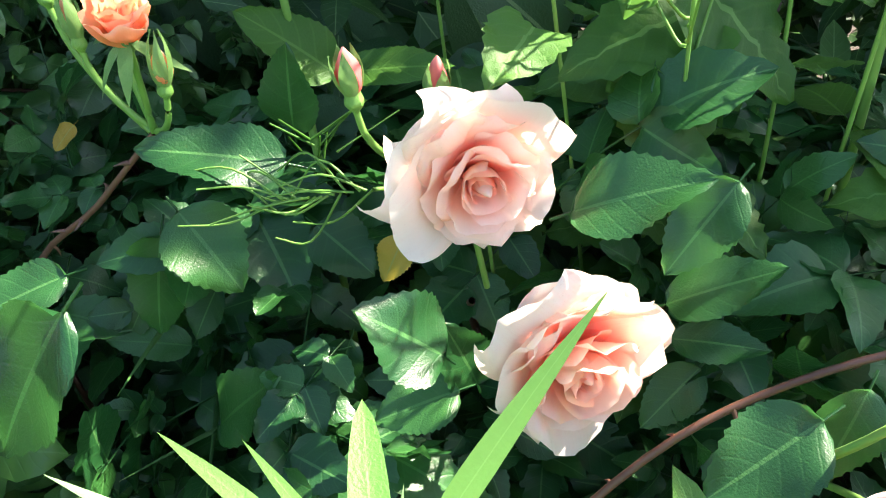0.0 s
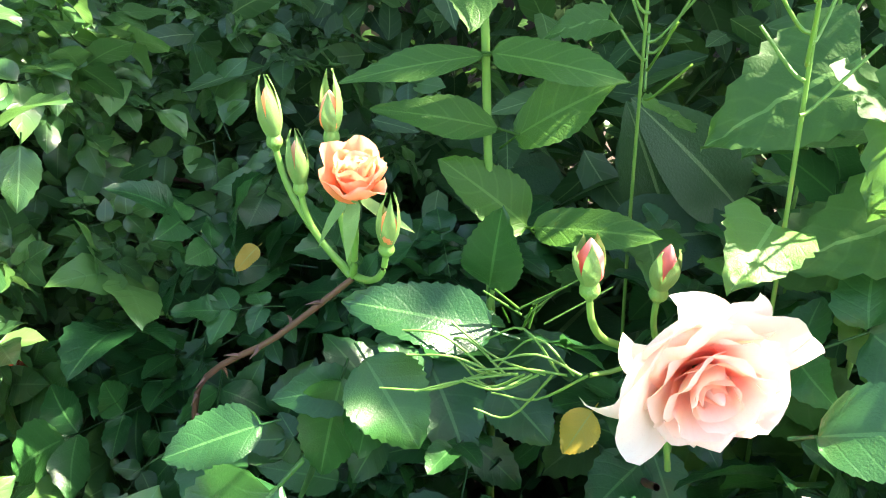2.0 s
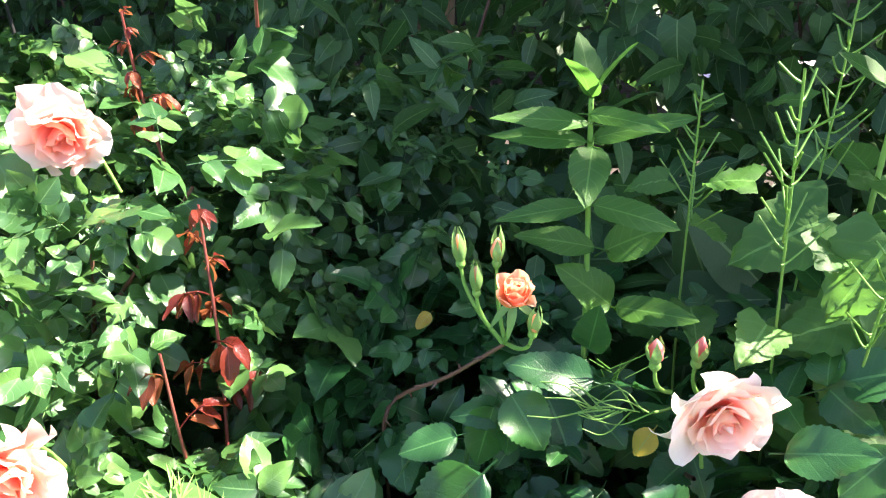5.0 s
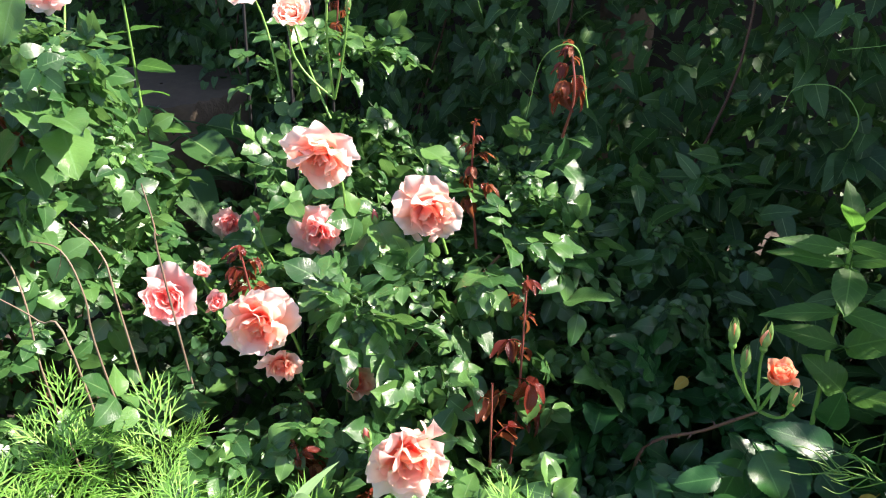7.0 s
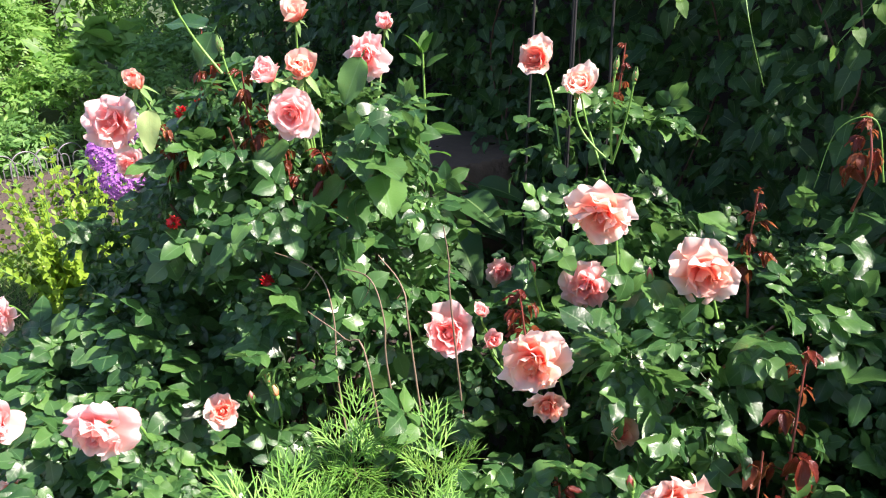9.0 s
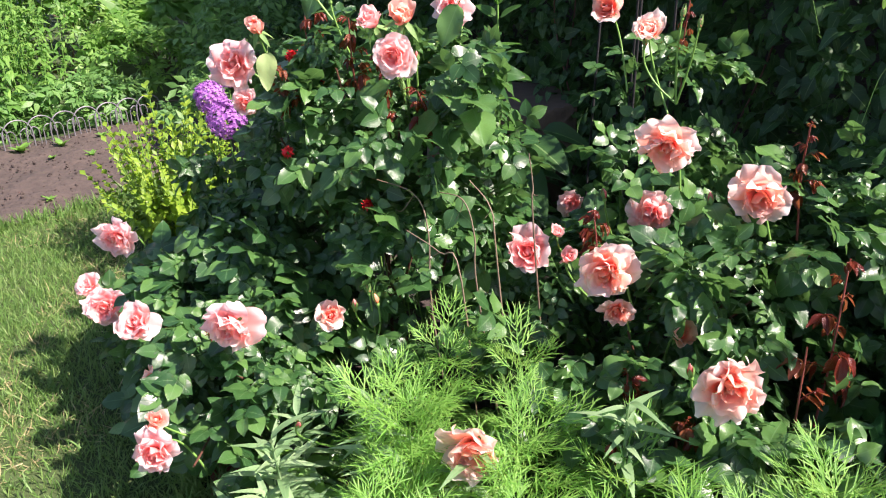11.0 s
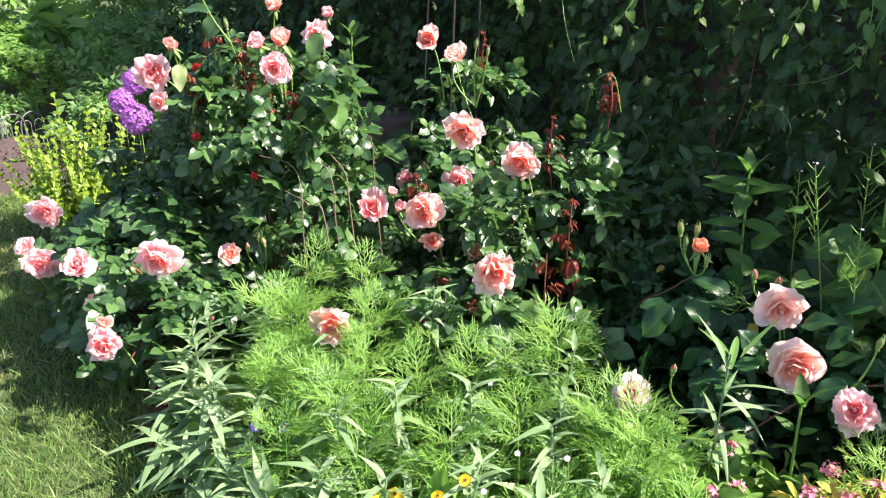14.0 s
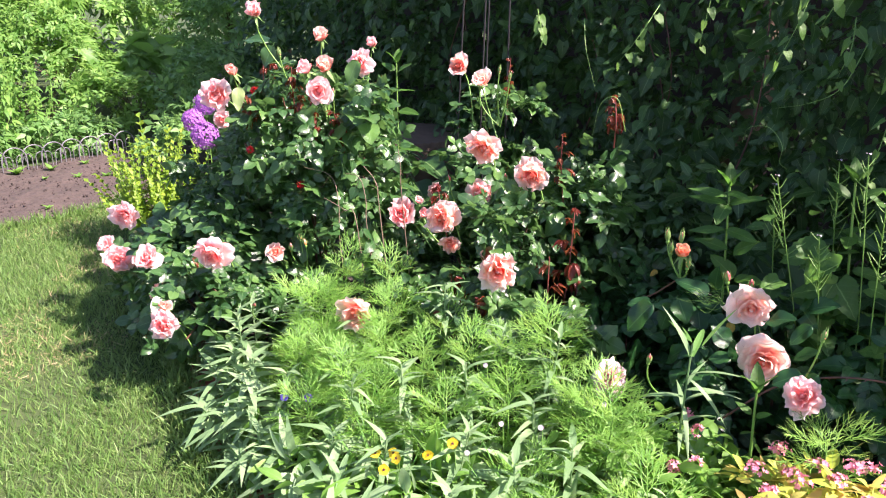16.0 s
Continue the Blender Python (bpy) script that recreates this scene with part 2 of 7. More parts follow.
M_PINKFL = plain_mat("pink_floret", (0.58, 0.12, 0.20), (0.78, 0.36, 0.42), 90, 0.6, glow=0.2)
M_WALL = plain_mat("dark_boards", (0.03, 0.025, 0.02), (0.06, 0.05, 0.04), 12, 0.9, 0.8, 0.01)


# ---- mesh helpers ----
def mesh_of(name, V, F, UV=None, mat=None, smooth=True):
    V, F = np.asarray(V, float).reshape(-1, 3), np.asarray(F, int)
    me = bpy.data.meshes.new(name)
    n, k = F.shape
    me.vertices.add(len(V))
    me.vertices.foreach_set("co", V.ravel())
    me.loops.add(n * k)
    me.loops.foreach_set("vertex_index", F.ravel())
    me.polygons.add(n)
    me.polygons.foreach_set("loop_start", np.arange(0, n * k, k))
    me.polygons.foreach_set("loop_total", np.full(n, k))
    if UV is not None:
        lay = me.uv_layers.new(name="UVMap")
        lay.data.foreach_set("uv", np.asarray(UV, float)[F.ravel()].ravel())
    me.polygons.foreach_set("use_smooth", np.full(n, smooth))
    me.update(calc_edges=True)
    me.validate()
    if mat:
        me.materials.append(mat)
    return me


def part(name, me, parent, label="", m=None):
    ob = new(name, me)
    ob.parent = parent
    if m is not None:
        ob.matrix_basis = m
    return tagged(ob, label)


def thing(name, at, label, category, group="", kind=""):
    ob = new(name)
    ob.location = at
    ob.empty_display_size = 0.05
    return tagged(ob, label, category, group, kind)


def bmesh_mesh(name, bm, mat, smooth=True):
    me = bpy.data.meshes.new(name)
    bm.to_mesh(me)
    bm.free()
    me.materials.append(mat)
    me.polygons.foreach_set("use_smooth", np.full(len(me.polygons), smooth))
    return me


def merge(parts):
    """Joins (V, F, UV) pieces."""
    Vs, Fs, Us, k = [], [], [], 0
    for V, F, U in parts:
        Vs.append(V), Fs.append(F + k), Us.append(U)
        k += len(V)
    return np.vstack(Vs), np.vstack(Fs), np.vstack(Us)


def moved(p, R, t, s=1.0):
    return (p[0] * s) @ np.asarray(R, float).T + np.asarray(t, float), p[1], p[2]


def unit(a):
    a = np.asarray(a, float)
    return a / np.maximum(np.linalg.norm(a, axis=-1, keepdims=True), 1e-9)


def bases(d, n):
    """Turns whose y axis is d and whose z axis is as near to n as may be."""
    y = unit(d)
    x = unit(np.cross(y, n))
    z = np.cross(x, y)
    return np.stack([x, y, z], axis=-1)


def scatter(templates, R, s, P, rng):
    """One (V, F, UV) of many templates at the turns R, sizes s and places P."""
    kind = rng.integers(0, len(templates), len(P))
    out = []
    for k, (V, F, U) in enumerate(templates):
        i = np.where(kind == k)[0]
        if not len(i):
            continue
        W = np.einsum("nij,vj->nvi", R[i], V) * s[i, None, None] + P[i, None, :]
        G = F[None] + (np.arange(len(i)) * len(V))[:, None, None]
        out.append((W.reshape(-1, 3), G.reshape(-1, F.shape[1]), np.tile(U, (len(i), 1))))
    return merge(out)


def smooth_line(points, steps=6):
    p = np.asarray(points, float)
    if len(p) < 3:
        return np.array([p[0] + (p[-1] - p[0]) * i / steps for i in range(steps + 1)])
    q = np.vstack([2 * p[0] - p[1], p, 2 * p[-1] - p[-2]])
    out = []
    for i in range(1, len(q) - 2):
        for k in range(steps):
            t = k / steps
            a, b, c, d = q[i - 1], q[i], q[i + 1], q[i + 2]
            out.append(0.5 * (2 * b + (c - a) * t + (2 * a - 5 * b + 4 * c - d) * t * t + (3 * b - a - 3 * c + d) * t ** 3))
    out.append(p[-1])
    return np.array(out)


def tube(points, r0, r1, sides=6, steps=5):
    line = smooth_line(points, steps)
    n = len(line)
    tan = unit(np.gradient(line, axis=0))
    ref = np.where(np.abs(tan[:, 2:3]) > 0.9, np.array([[1.0, 0, 0]]), np.array([[0, 0, 1.0]]))
    a = unit(np.cross(tan, ref))
    b = np.cross(tan, a)
    r = np.linspace(r0, r1, n)[:, None, None]
    ang = np.arange(sides) * 2 * math.pi / sides
    V = line[:, None] + r * (np.cos(ang)[None, :, None] * a[:, None] + np.sin(ang)[None, :, None] * b[:, None])
    i = np.arange(n - 1)[:, None] * sides
    j = np.arange(sides)[None]
    k = (j + 1) % sides
    F = np.stack([i + j, i + k, i + sides + k, i + sides + j], -1).reshape(-1, 4)
    U = np.stack([np.repeat(np.linspace(0, 1, n), sides), np.tile(np.linspace(0, 1, sides), n)], -1)
    return V.reshape(-1, 3), F, U


def thorny(points, r0, r1, every=0.035, sides=7):
    """A cane with hooked thorns."""
    t = tube(points, r0, r1, sides)
    line = smooth_line(points, 5)
    out, since, rng = [t], 0.0, np.random.default_rng(len(points) * 7)
    for i in range(1, len(line) - 1):
        since += np.linalg.norm(line[i] - line[i - 1])
        if since > every:
            since = 0.0
            d = unit(line[i + 1] - line[i - 1])
            o = unit(np.cross(d, rng.normal(size=3)))
            out.append(tube([line[i], line[i] + o * 0.006 - d * 0.001, line[i] + o * 0.011 - d * 0.005], 0.0026, 0.0002, 4, 2))
    return merge(out)


# ---- leaf shapes: length along y, face up z ----
SHAPES = {
    "rose": lambda u: np.sin(math.pi * np.clip(u, 0, 1) ** 0.80) ** 0.62 * (1 - 0.35 * u ** 5),
    "lance": lambda u: np.sin(math.pi * np.clip(u, 0, 1) ** 0.75) ** 0.9,
    "heart": lambda u: np.where(u < 0.12, 0.72 + 2.3 * u, np.clip(1.06 * (1 - (np.clip(u - 0.12, 0, 1) / 0.88) ** 1.5), 0, 1) ** 0.85),
    "hosta": lambda u: np.sin(math.pi * np.clip(u, 0, 1) ** 0.68) ** 0.8,
    "strap": lambda u: np.clip(1 - u ** 3, 0.02, 1) * (0.75 + 0.25 * np.sin(math.pi * u)),
    "blunt": lambda u: np.clip(np.sin(math.pi * (0.12 + 0.86 * u ** 1.3)), 0, 1) ** 0.6,
}


def leaflet(L=1.0, W=0.6, rows=6, half=2, shape="rose", teeth=0.0, fold=0.25, curl=0.2, wave=0.0, phase=0.0):
    u = np.linspace(0, 1, rows + 1)
    w = W / 2 * SHAPES[shape](u)
    if shape != "strap":
        w[-1] = 0.002 * W
    f = np.linspace(-1, 1, 2 * half + 1)
    UU, FF = np.meshgrid(u, f, indexing="ij")
    WW = np.repeat(w[:, None], len(f), 1)
    edge = np.abs(FF) > 0.99
    odd = (np.arange(rows + 1) % 2 == 1)[:, None]
    WW = np.where(edge & odd, WW * (1 - teeth), WW)
    X = WW * FF
    Y = L * UU + np.where(edge & ~odd, teeth * L * 0.25, 0) * (UU < 0.98) - 0.04 * L * np.abs(FF) * np.sin(math.pi * UU)
    if shape == "heart":
        Y = Y - 0.16 * L * np.abs(FF) * (UU < 0.1)
    Z = fold * np.abs(X) - curl * L * UU ** 2 + wave * W * np.sin(9 * UU + phase + 1.5 * FF) * np.abs(FF)
    m = len(f)
    i = np.arange(rows)[:, None] * m
    j = np.arange(m - 1)[None]
    F = np.stack([i + j, i + j + 1, i + m + j + 1, i + m + j], -1).reshape(-1, 4)
    return np.stack([X, Y, Z], -1).reshape(-1, 3), F, np.stack([UU, 0.5 + 0.5 * FF], -1).reshape(-1, 2)


def turn_z(deg, droop=0.0):
    return np.array(Euler((radians(-droop), 0, radians(deg))).to_matrix())


def rose_leaf(seed, near=False, pairs=2, slim=0.74):
    """A leaf of five or seven leaflets on a stalk, one long in all."""
    rng = np.random.default_rng(seed)
    out = [tube([(0, 0, 0), (0, 0.3, 0.03), (0, 0.58, 0.0)], 0.008, 0.005, 3, 2)]
    rows, half, teeth = (13, 2, 0.08) if near is True else ((8, 2, 0.05) if near == 1.5 else (5, 1, 0.0))
    spots = [(0.58, 0, 0.44)] + [(0.2 + 0.3 * k / max(1, pairs - 1) if pairs > 1 else 0.4, sgn * rng.uniform(58, 76), 0.30 + 0.07 * k) for k in range(pairs) for sgn in (-1, 1)]
    for y, ang, L in spots:
        L *= rng.uniform(0.9, 1.1)
        lf = leaflet(L, L * slim * rng.uniform(0.92, 1.1), rows, half, "rose", teeth, rng.uniform(0.05, 0.4), rng.uniform(0.05, 0.45), rng.uniform(0.02, 0.09), rng.uniform(0, 6))
        out.append(moved(lf, turn_z(ang, rng.uniform(-18, 22)), (0, y, 0.02)))
    return merge(out)


ROSE_T = [rose_leaf(k, False, 2) for k in range(5)] + [rose_leaf(9, False, 3)]
ROSE_M = [rose_leaf(k, 1.5, 2) for k in range(5)] + [rose_leaf(9, 1.5, 3)]
ROSE_N = [rose_leaf(20 + k, True, 2) for k in range(6)]


def blob_points(rng, shells, inner=0.55):
    """Places and outward ways in a set of round masses (centre, radii, count)."""
    P, O = [], []
    for c, r, n in shells:
        d = unit(rng.normal(size=(n, 3)))
        d[:, 2] = np.where(d[:, 2] < -0.5, -d[:, 2], d[:, 2])
        k = inner + (1.06 - inner) * rng.random(n) ** 0.55
        P.append(np.array(c) + d * np.array(r) * k[:, None])
        O.append(unit(d / np.array(r)))
    P, O = np.vstack(P), np.vstack(O)
    ok = P[:, 2] > 0.02
    return P[ok], O[ok]


def leaf_turns(rng, O, up=0.75, out=0.45, sunny=0.25, rough=0.72, droop=0.25):
    n = unit(out * O + up * np.array([0, 0, 1.0]) + sunny * np.array(SUN) + rough * rng.normal(size=O.shape))
    d = O * np.array([1, 1, 0.4]) + 0.75 * rng.normal(size=O.shape) - np.array([0, 0, droop])
    return bases(d - n * np.sum(d * n, -1, keepdims=True), n)


BLOOM_AT = []


def clear_of_blooms(P, way):
    """True where no flower lies close behind, along the way."""
    ok = np.ones(len(P), bool)
    w = unit(np.array(way))
    for at, r in BLOOM_AT:
        d = P - np.array(at)
        t = np.clip(d @ w, -0.01, 0.3)
        ok &= np.linalg.norm(d - t[:, None] * w, axis=1) > r * 1.0 + 0.055
    return ok


def foliage(parent, shells, templates, mat, size, seed, parts=250, leafname="leaf", front=(0, -1, 0.3), inner=0.55, open_way=None, fine=None, **kw):
    """Leaves on round masses: the ones on the open side as parts, the rest joined."""
    rng = np.random.default_rng(seed)
    P, O = blob_points(rng, shells, inner)
    # leaves gather on shoots, with dark gaps between
    hub = rng.choice(len(P), max(4, len(P) // 12), replace=False)
    near = hub[np.argmin(((P[:, None] - P[None, hub]) ** 2).sum(-1), axis=1)]
    P = P * 0.42 + P[near] * 0.58 + rng.normal(size=P.shape) * size * 0.10
    P[:, 2] = np.maximum(P[:, 2], 0.015)
    if open_way:
        ok = clear_of_blooms(P, open_way)
        P, O = P[ok], O[ok]
    R = leaf_turns(rng, O, **kw)
    s = size * (0.48 + 0.95 * rng.random(len(P)) ** 1.6)
    at = np.array(parent.location)
    order = np.argsort(-(O @ np.array(front)) - 0.6 * rng.random(len(P)))
    mine, rest = order[:parts], order[parts:]
    datas = [mesh_of(leafname, *t, mat) for t in (fine or templates)] if parts else []
    for i in mine:
        m = Matrix.LocRotScale(Vector(P[i] - at), Matrix(R[i].tolist()).to_quaternion(), Vector((s[i],) * 3))
        part(leafname, datas[rng.integers(len(datas))], parent, m=m)
    if len(rest):
        V, F, U = scatter(templates, R[rest], s[rest], P[rest] - at, rng)
        tagged(part("foliage", mesh_of("foliage", V, F, U, mat), parent), kind="stuff")


# ---- roses ----
def petal(rng, f, rows=6, half=3, spread=1.0, ruffle=1.0):
    """One petal: f is 0 at the heart and 1 outside. The bloom looks along z and has radius about 1.
    The sides of an outer petal roll back, so that it ends in a point."""
    L = (0.50 + 0.60 * f) * rng.uniform(0.88, 1.14)
    a0 = radians(40 + 42 * f * spread) + rng.normal() * 0.06
    a1 = radians(-10 + 72 * f * spread) + rng.normal() * 0.12
    a2 = radians(-4 + 112 * f * spread) + rng.normal() * 0.42 * (0.25 + f)
    u = np.linspace(0, 1, rows + 1) ** 0.9
    a = np.where(u < 0.66, a0 + (a1 - a0) * u / 0.66, a1 + (a2 - a1) * (np.clip(u - 0.66, 0, 1) / 0.34) ** 1.3)
    v = np.linspace(-1, 1, 2 * half + 1)
    UU, VV = np.meshgrid(u, v, indexing="ij")
    # the free edge: broad, a little lopsided, notched
    k1, k2, k3 = rng.uniform(0, 6, 3)
    cut = (0.12 + 0.10 * rng.random()) * np.abs(VV) ** 2.6 + 0.05 * rng.normal() * VV + 0.022 * ruffle * np.sin(7 * VV + k1) + 0.014 * ruffle * np.sin(17 * VV + k2)
    ue = np.clip(UU * (1 - cut * UU ** 2), 0, 1.05)
    du = L * np.diff(u)
    mid = 0.5 * (a[1:] + a[:-1])
    r = np.maximum(0.04 + 0.05 * f + np.concatenate([[0], np.cumsum(np.sin(mid) * du)]), 0.03)
    z = np.concatenate([[0], np.cumsum(np.cos(mid) * du)]) - 0.16 * f
    RR, ZZ, AA = np.interp(ue, u, r), np.interp(ue, u, z), np.interp(ue, u, a)
    W = (0.42 + 0.30 * f) * rng.uniform(0.9, 1.12)
    side = VV * W * np.clip(np.sin(math.pi * (0.13 + 0.52 * UU ** 0.8)), 0.1, 1) ** 0.65
    # rolled sides
    roll = f * rng.uniform(0.5, 1.0)
    keep = W * (1 - 0.62 * roll * UU ** 1.6)
    past = np.maximum(np.abs(side) - keep, 0)
    rho = 0.10 + 0.05 * f
    th = np.minimum(past / rho, 2.6)
    lat = np.sign(side) * (np.minimum(np.abs(side), keep) + rho * np.sin(th))
    back = rho * (1 - np.cos(th))
    back = back + ruffle * UU ** 2 * (0.030 * np.sin(4.3 * VV + k3) + (0.02 + 0.05 * f) * np.sin(6.5 * VV + k2) + 0.022 * f * np.sin(13 * VV + k1))
    curve = np.maximum(RR, 0.09) * (1 + 0.9 * f)
    ph = np.clip(lat / curve, -2.5, 2.5)
    out = RR - curve + (curve + back * np.cos(AA)) * np.cos(ph)
    Y = (curve + back * np.cos(AA)) * np.sin(ph)
    Z = ZZ - back * np.sin(AA)
    m = len(v)
    i = np.arange(rows)[:, None] * m
    j = np.arange(m - 1)[None]
    F = np.stack([i + j, i + m + j, i + m + j + 1, i + j + 1], -1).reshape(-1, 4)
    # the inner petals keep the deep colour of the heart
    return np.stack([out, Y, Z], -1).reshape(-1, 3), F, np.stack([UU * min(1.0, 0.34 + 0.75 * f), 0.5 + 0.5 * VV], -1).reshape(-1, 2)


def sepals(n=5, L=0.5, spread=70, seed=0):
    rng = np.random.default_rng(seed)
    out = []
    for k in range(n):
        lf = leaflet(L * rng.uniform(0.8, 1.15), L * 0.26, 5, 1, "lance", 0, 0.3, rng.uniform(-0.2, 0.5))
        lift = np.array(Euler((radians(90 - spread + rng.uniform(-12, 12)), 0, radians(k * 72 + rng.uniform(-10, 10)))).to_matrix())
        out.append(moved(lf, lift, (0, 0, -0.08)))
    return merge(out)


def hip(r=0.11, h=0.22):
    return tube([(0, 0, -0.06 - h), (0, 0, -0.06 - h * 0.6), (0, 0, -0.08), (0, 0, 0.02)], r * 0.75, r, 8, 3)


def bud_body(r=0.30, h=0.92, tw=0.0):
    """The closed, twisted petals of a bud."""
    n, m = 10, 16
    u = np.linspace(0, 1, n + 1)
    prof = r * np.sin(math.pi * (0.12 + 0.86 * u) ** 0.8) ** 0.85
    V = [(p * (1 + 0.09 * math.sin(3 * (q + 2.5 * t))) * math.cos(q), p * (1 + 0.09 * math.sin(3 * (q + 2.5 * t))) * math.sin(q), h * t) for t, p in zip(u, prof) for q in np.linspace(0, 2 * math.pi, m + 1)]
    i = np.arange(n)[:, None] * (m + 1)
    j = np.arange(m)[None]
    F = np.stack([i + j, i + j + 1, i + m + 2 + j, i + m + 1 + j], -1).reshape(-1, 4)
    U = np.stack([np.repeat(u, m + 1), np.tile(np.linspace(0, 1, m + 1), n + 1)], -1)
    return np.array(V), F, U


def bud_sepal(seed, open_=0.0):
    """One sepal that hugs the bud and ends in a long point."""
    rng = np.random.default_rng(seed)
    n, half = 9, 2
    u = np.linspace(0, 1, n + 1)
    rr = 0.335 * np.sin(math.pi * (0.12 + 0.80 * np.clip(u * 1.0, 0, 1)) ** 0.8) ** 0.85 + 0.008 + open_ * u ** 2 * 0.5
    wide = 0.66 * (1 - u ** 2.2) + 0.02
    V = [((r * math.cos(f * w) + 0.03 * u_ ** 3 * rng.normal()), r * math.sin(f * w), (0.95 if open_ > 0.2 else 1.28) * u_ - 0.02 - open_ * 0.4 * u_ ** 2) for u_, r, w in zip(u, rr, wide) for f in np.linspace(-1, 1, 2 * half + 1)]
    m = 2 * half + 1
    i = np.arange(n)[:, None] * m
    j = np.arange(m - 1)[None]
    F = np.stack([i + j, i + j + 1, i + m + j + 1, i + m + j], -1).reshape(-1, 4)
    U = np.stack([np.repeat(u, m), np.tile(np.linspace(0, 1, m), n + 1)], -1)
    return np.array(V), F, U


def bud_hip():
    n, m = 7, 12
    u = np.linspace(0, 1, n + 1)
    prof = [0.07, 0.11, 0.19, 0.235, 0.235, 0.21, 0.19, 0.20]
    V = [(p * math.cos(q), p * math.sin(q), -0.42 + 0.46 * t) for t, p in zip(u, prof) for q in np.linspace(0, 2 * math.pi, m + 1)]
    i = np.arange(n)[:, None] * (m + 1)
    j = np.arange(m)[None]
    F = np.stack([i + j, i + j + 1, i + m + 2 + j, i + m + 1 + j], -1).reshape(-1, 4)
    return np.array(V), F, np.zeros((len(V), 2))


BUDS = {}


def rose_bud(bush, at, aim, size, mat, variant, stem=None):
    """A closed bud: hip, twisted petals, five sepals; at is the foot of the petals."""
    key = (mat.name, variant)
    if key not in BUDS:
        wide = 0.06 if variant % 3 == 0 else 0.0
        ripe = mat.name == "bud_petal"
        BUDS[key] = (mesh_of("bud", *bud_hip(), M_STEM), mesh_of("petals", *bud_body(0.28 + 0.03 * (variant % 2), 0.82 + 0.08 * (variant % 3)), mat), [mesh_of("sepal", *bud_sepal(variant * 5 + k, (0.28 + 0.2 * (k % 2)) if ripe else (0.02 if k < 4 else wide * 4)), M_SEPAL) for k in range(5)])
    hip_me, body, seps = BUDS[key]
    q = Vector(aim).to_track_quat("Z", "Y")
    base = Vector(at) - Vector(bush.location)
    head = part("bud", hip_me, bush, "", Matrix.LocRotScale(base, q, Vector((size * 0.82, size * 0.82, size * 1.08))))
    part("petals", body, head, "coloured petals just showing")
    for k in range(5):
        if k == variant % 5 and variant % 2:
            continue
        part("sepal", seps[k], head, m=Matrix.Rotation(k * 1.2566 + variant, 4, "Z"))
    if stem is not None:
        s = Vector(stem) - Vector(bush.location)
        back = base - Vector(aim).normalized() * size * 0.38
        ctl = back - Vector(aim).normalized() * (s - back).length * 0.4
        pts = [s * (1 - t) ** 2 + ctl * 2 * t * (1 - t) + back * t * t for t in (0, 0.25, 0.5, 0.75, 1)]
        part("stem", mesh_of("stem", *tube(pts, 0.0026, 0.002, 6, 3), M_STEM), bush)
    return head


BLOOMS = {}


def bloom_data(style, variant, mat):
    key = (style, variant, mat.name)
    if key in BLOOMS:
        return BLOOMS[key]
    rng = np.random.default_rng(variant * 17 + len(style) * 101)
    n, lo, hi, spread, rows, half = {"full": (19, 0.0, 1.0, 0.96, 10, 6), "open": (21, 0.0, 1.0, 0.98, 9, 7), "cup": (17, 0.0, 0.86, 0.92, 8, 5),
                                     "loose": (13, 0.0, 0.52, 0.42, 9, 6), "half": (9, 0.0, 0.55, 0.6, 7, 4), "bud": (6, 0.0, 0.16, 0.3, 6, 3)}[style]
    data = []
    for k in range(n):
        f = lo + (hi - lo) * (k / (n - 1)) ** 0.8
        p = petal(rng, f, rows, half, spread, {"full": 1.0, "open": 2.1, "cup": 1.9}.get(style, 1.7))
        loose = 0.12 if style == "full" else 0.27
        turn = Euler((rng.normal() * loose * (0.2 + f), rng.normal() * loose * (0.2 + f), k * 2.39996 + rng.normal() * 0.25))
        data.append((mesh_of("petal", *p, mat), turn))
    data.append((mesh_of("petal", *bud_body(0.12, 0.50), mat), Euler((0.05, 0.08, 0.0))))
    sp = {"full": 100, "open": 95, "cup": 80, "loose": 125, "half": 120, "bud": 18}[style]
    sl = {"full": 0.55, "open": 0.55, "cup": 0.55, "loose": 0.95, "half": 0.7, "bud": 0.75}[style]
    BLOOMS[key] = data, mesh_of("sepals", *sepals(5, sl, sp, variant), M_SEPAL), mesh_of("bloom", *hip(0.15 if style == "bud" else 0.11), M_SEPAL)
    return BLOOMS[key]


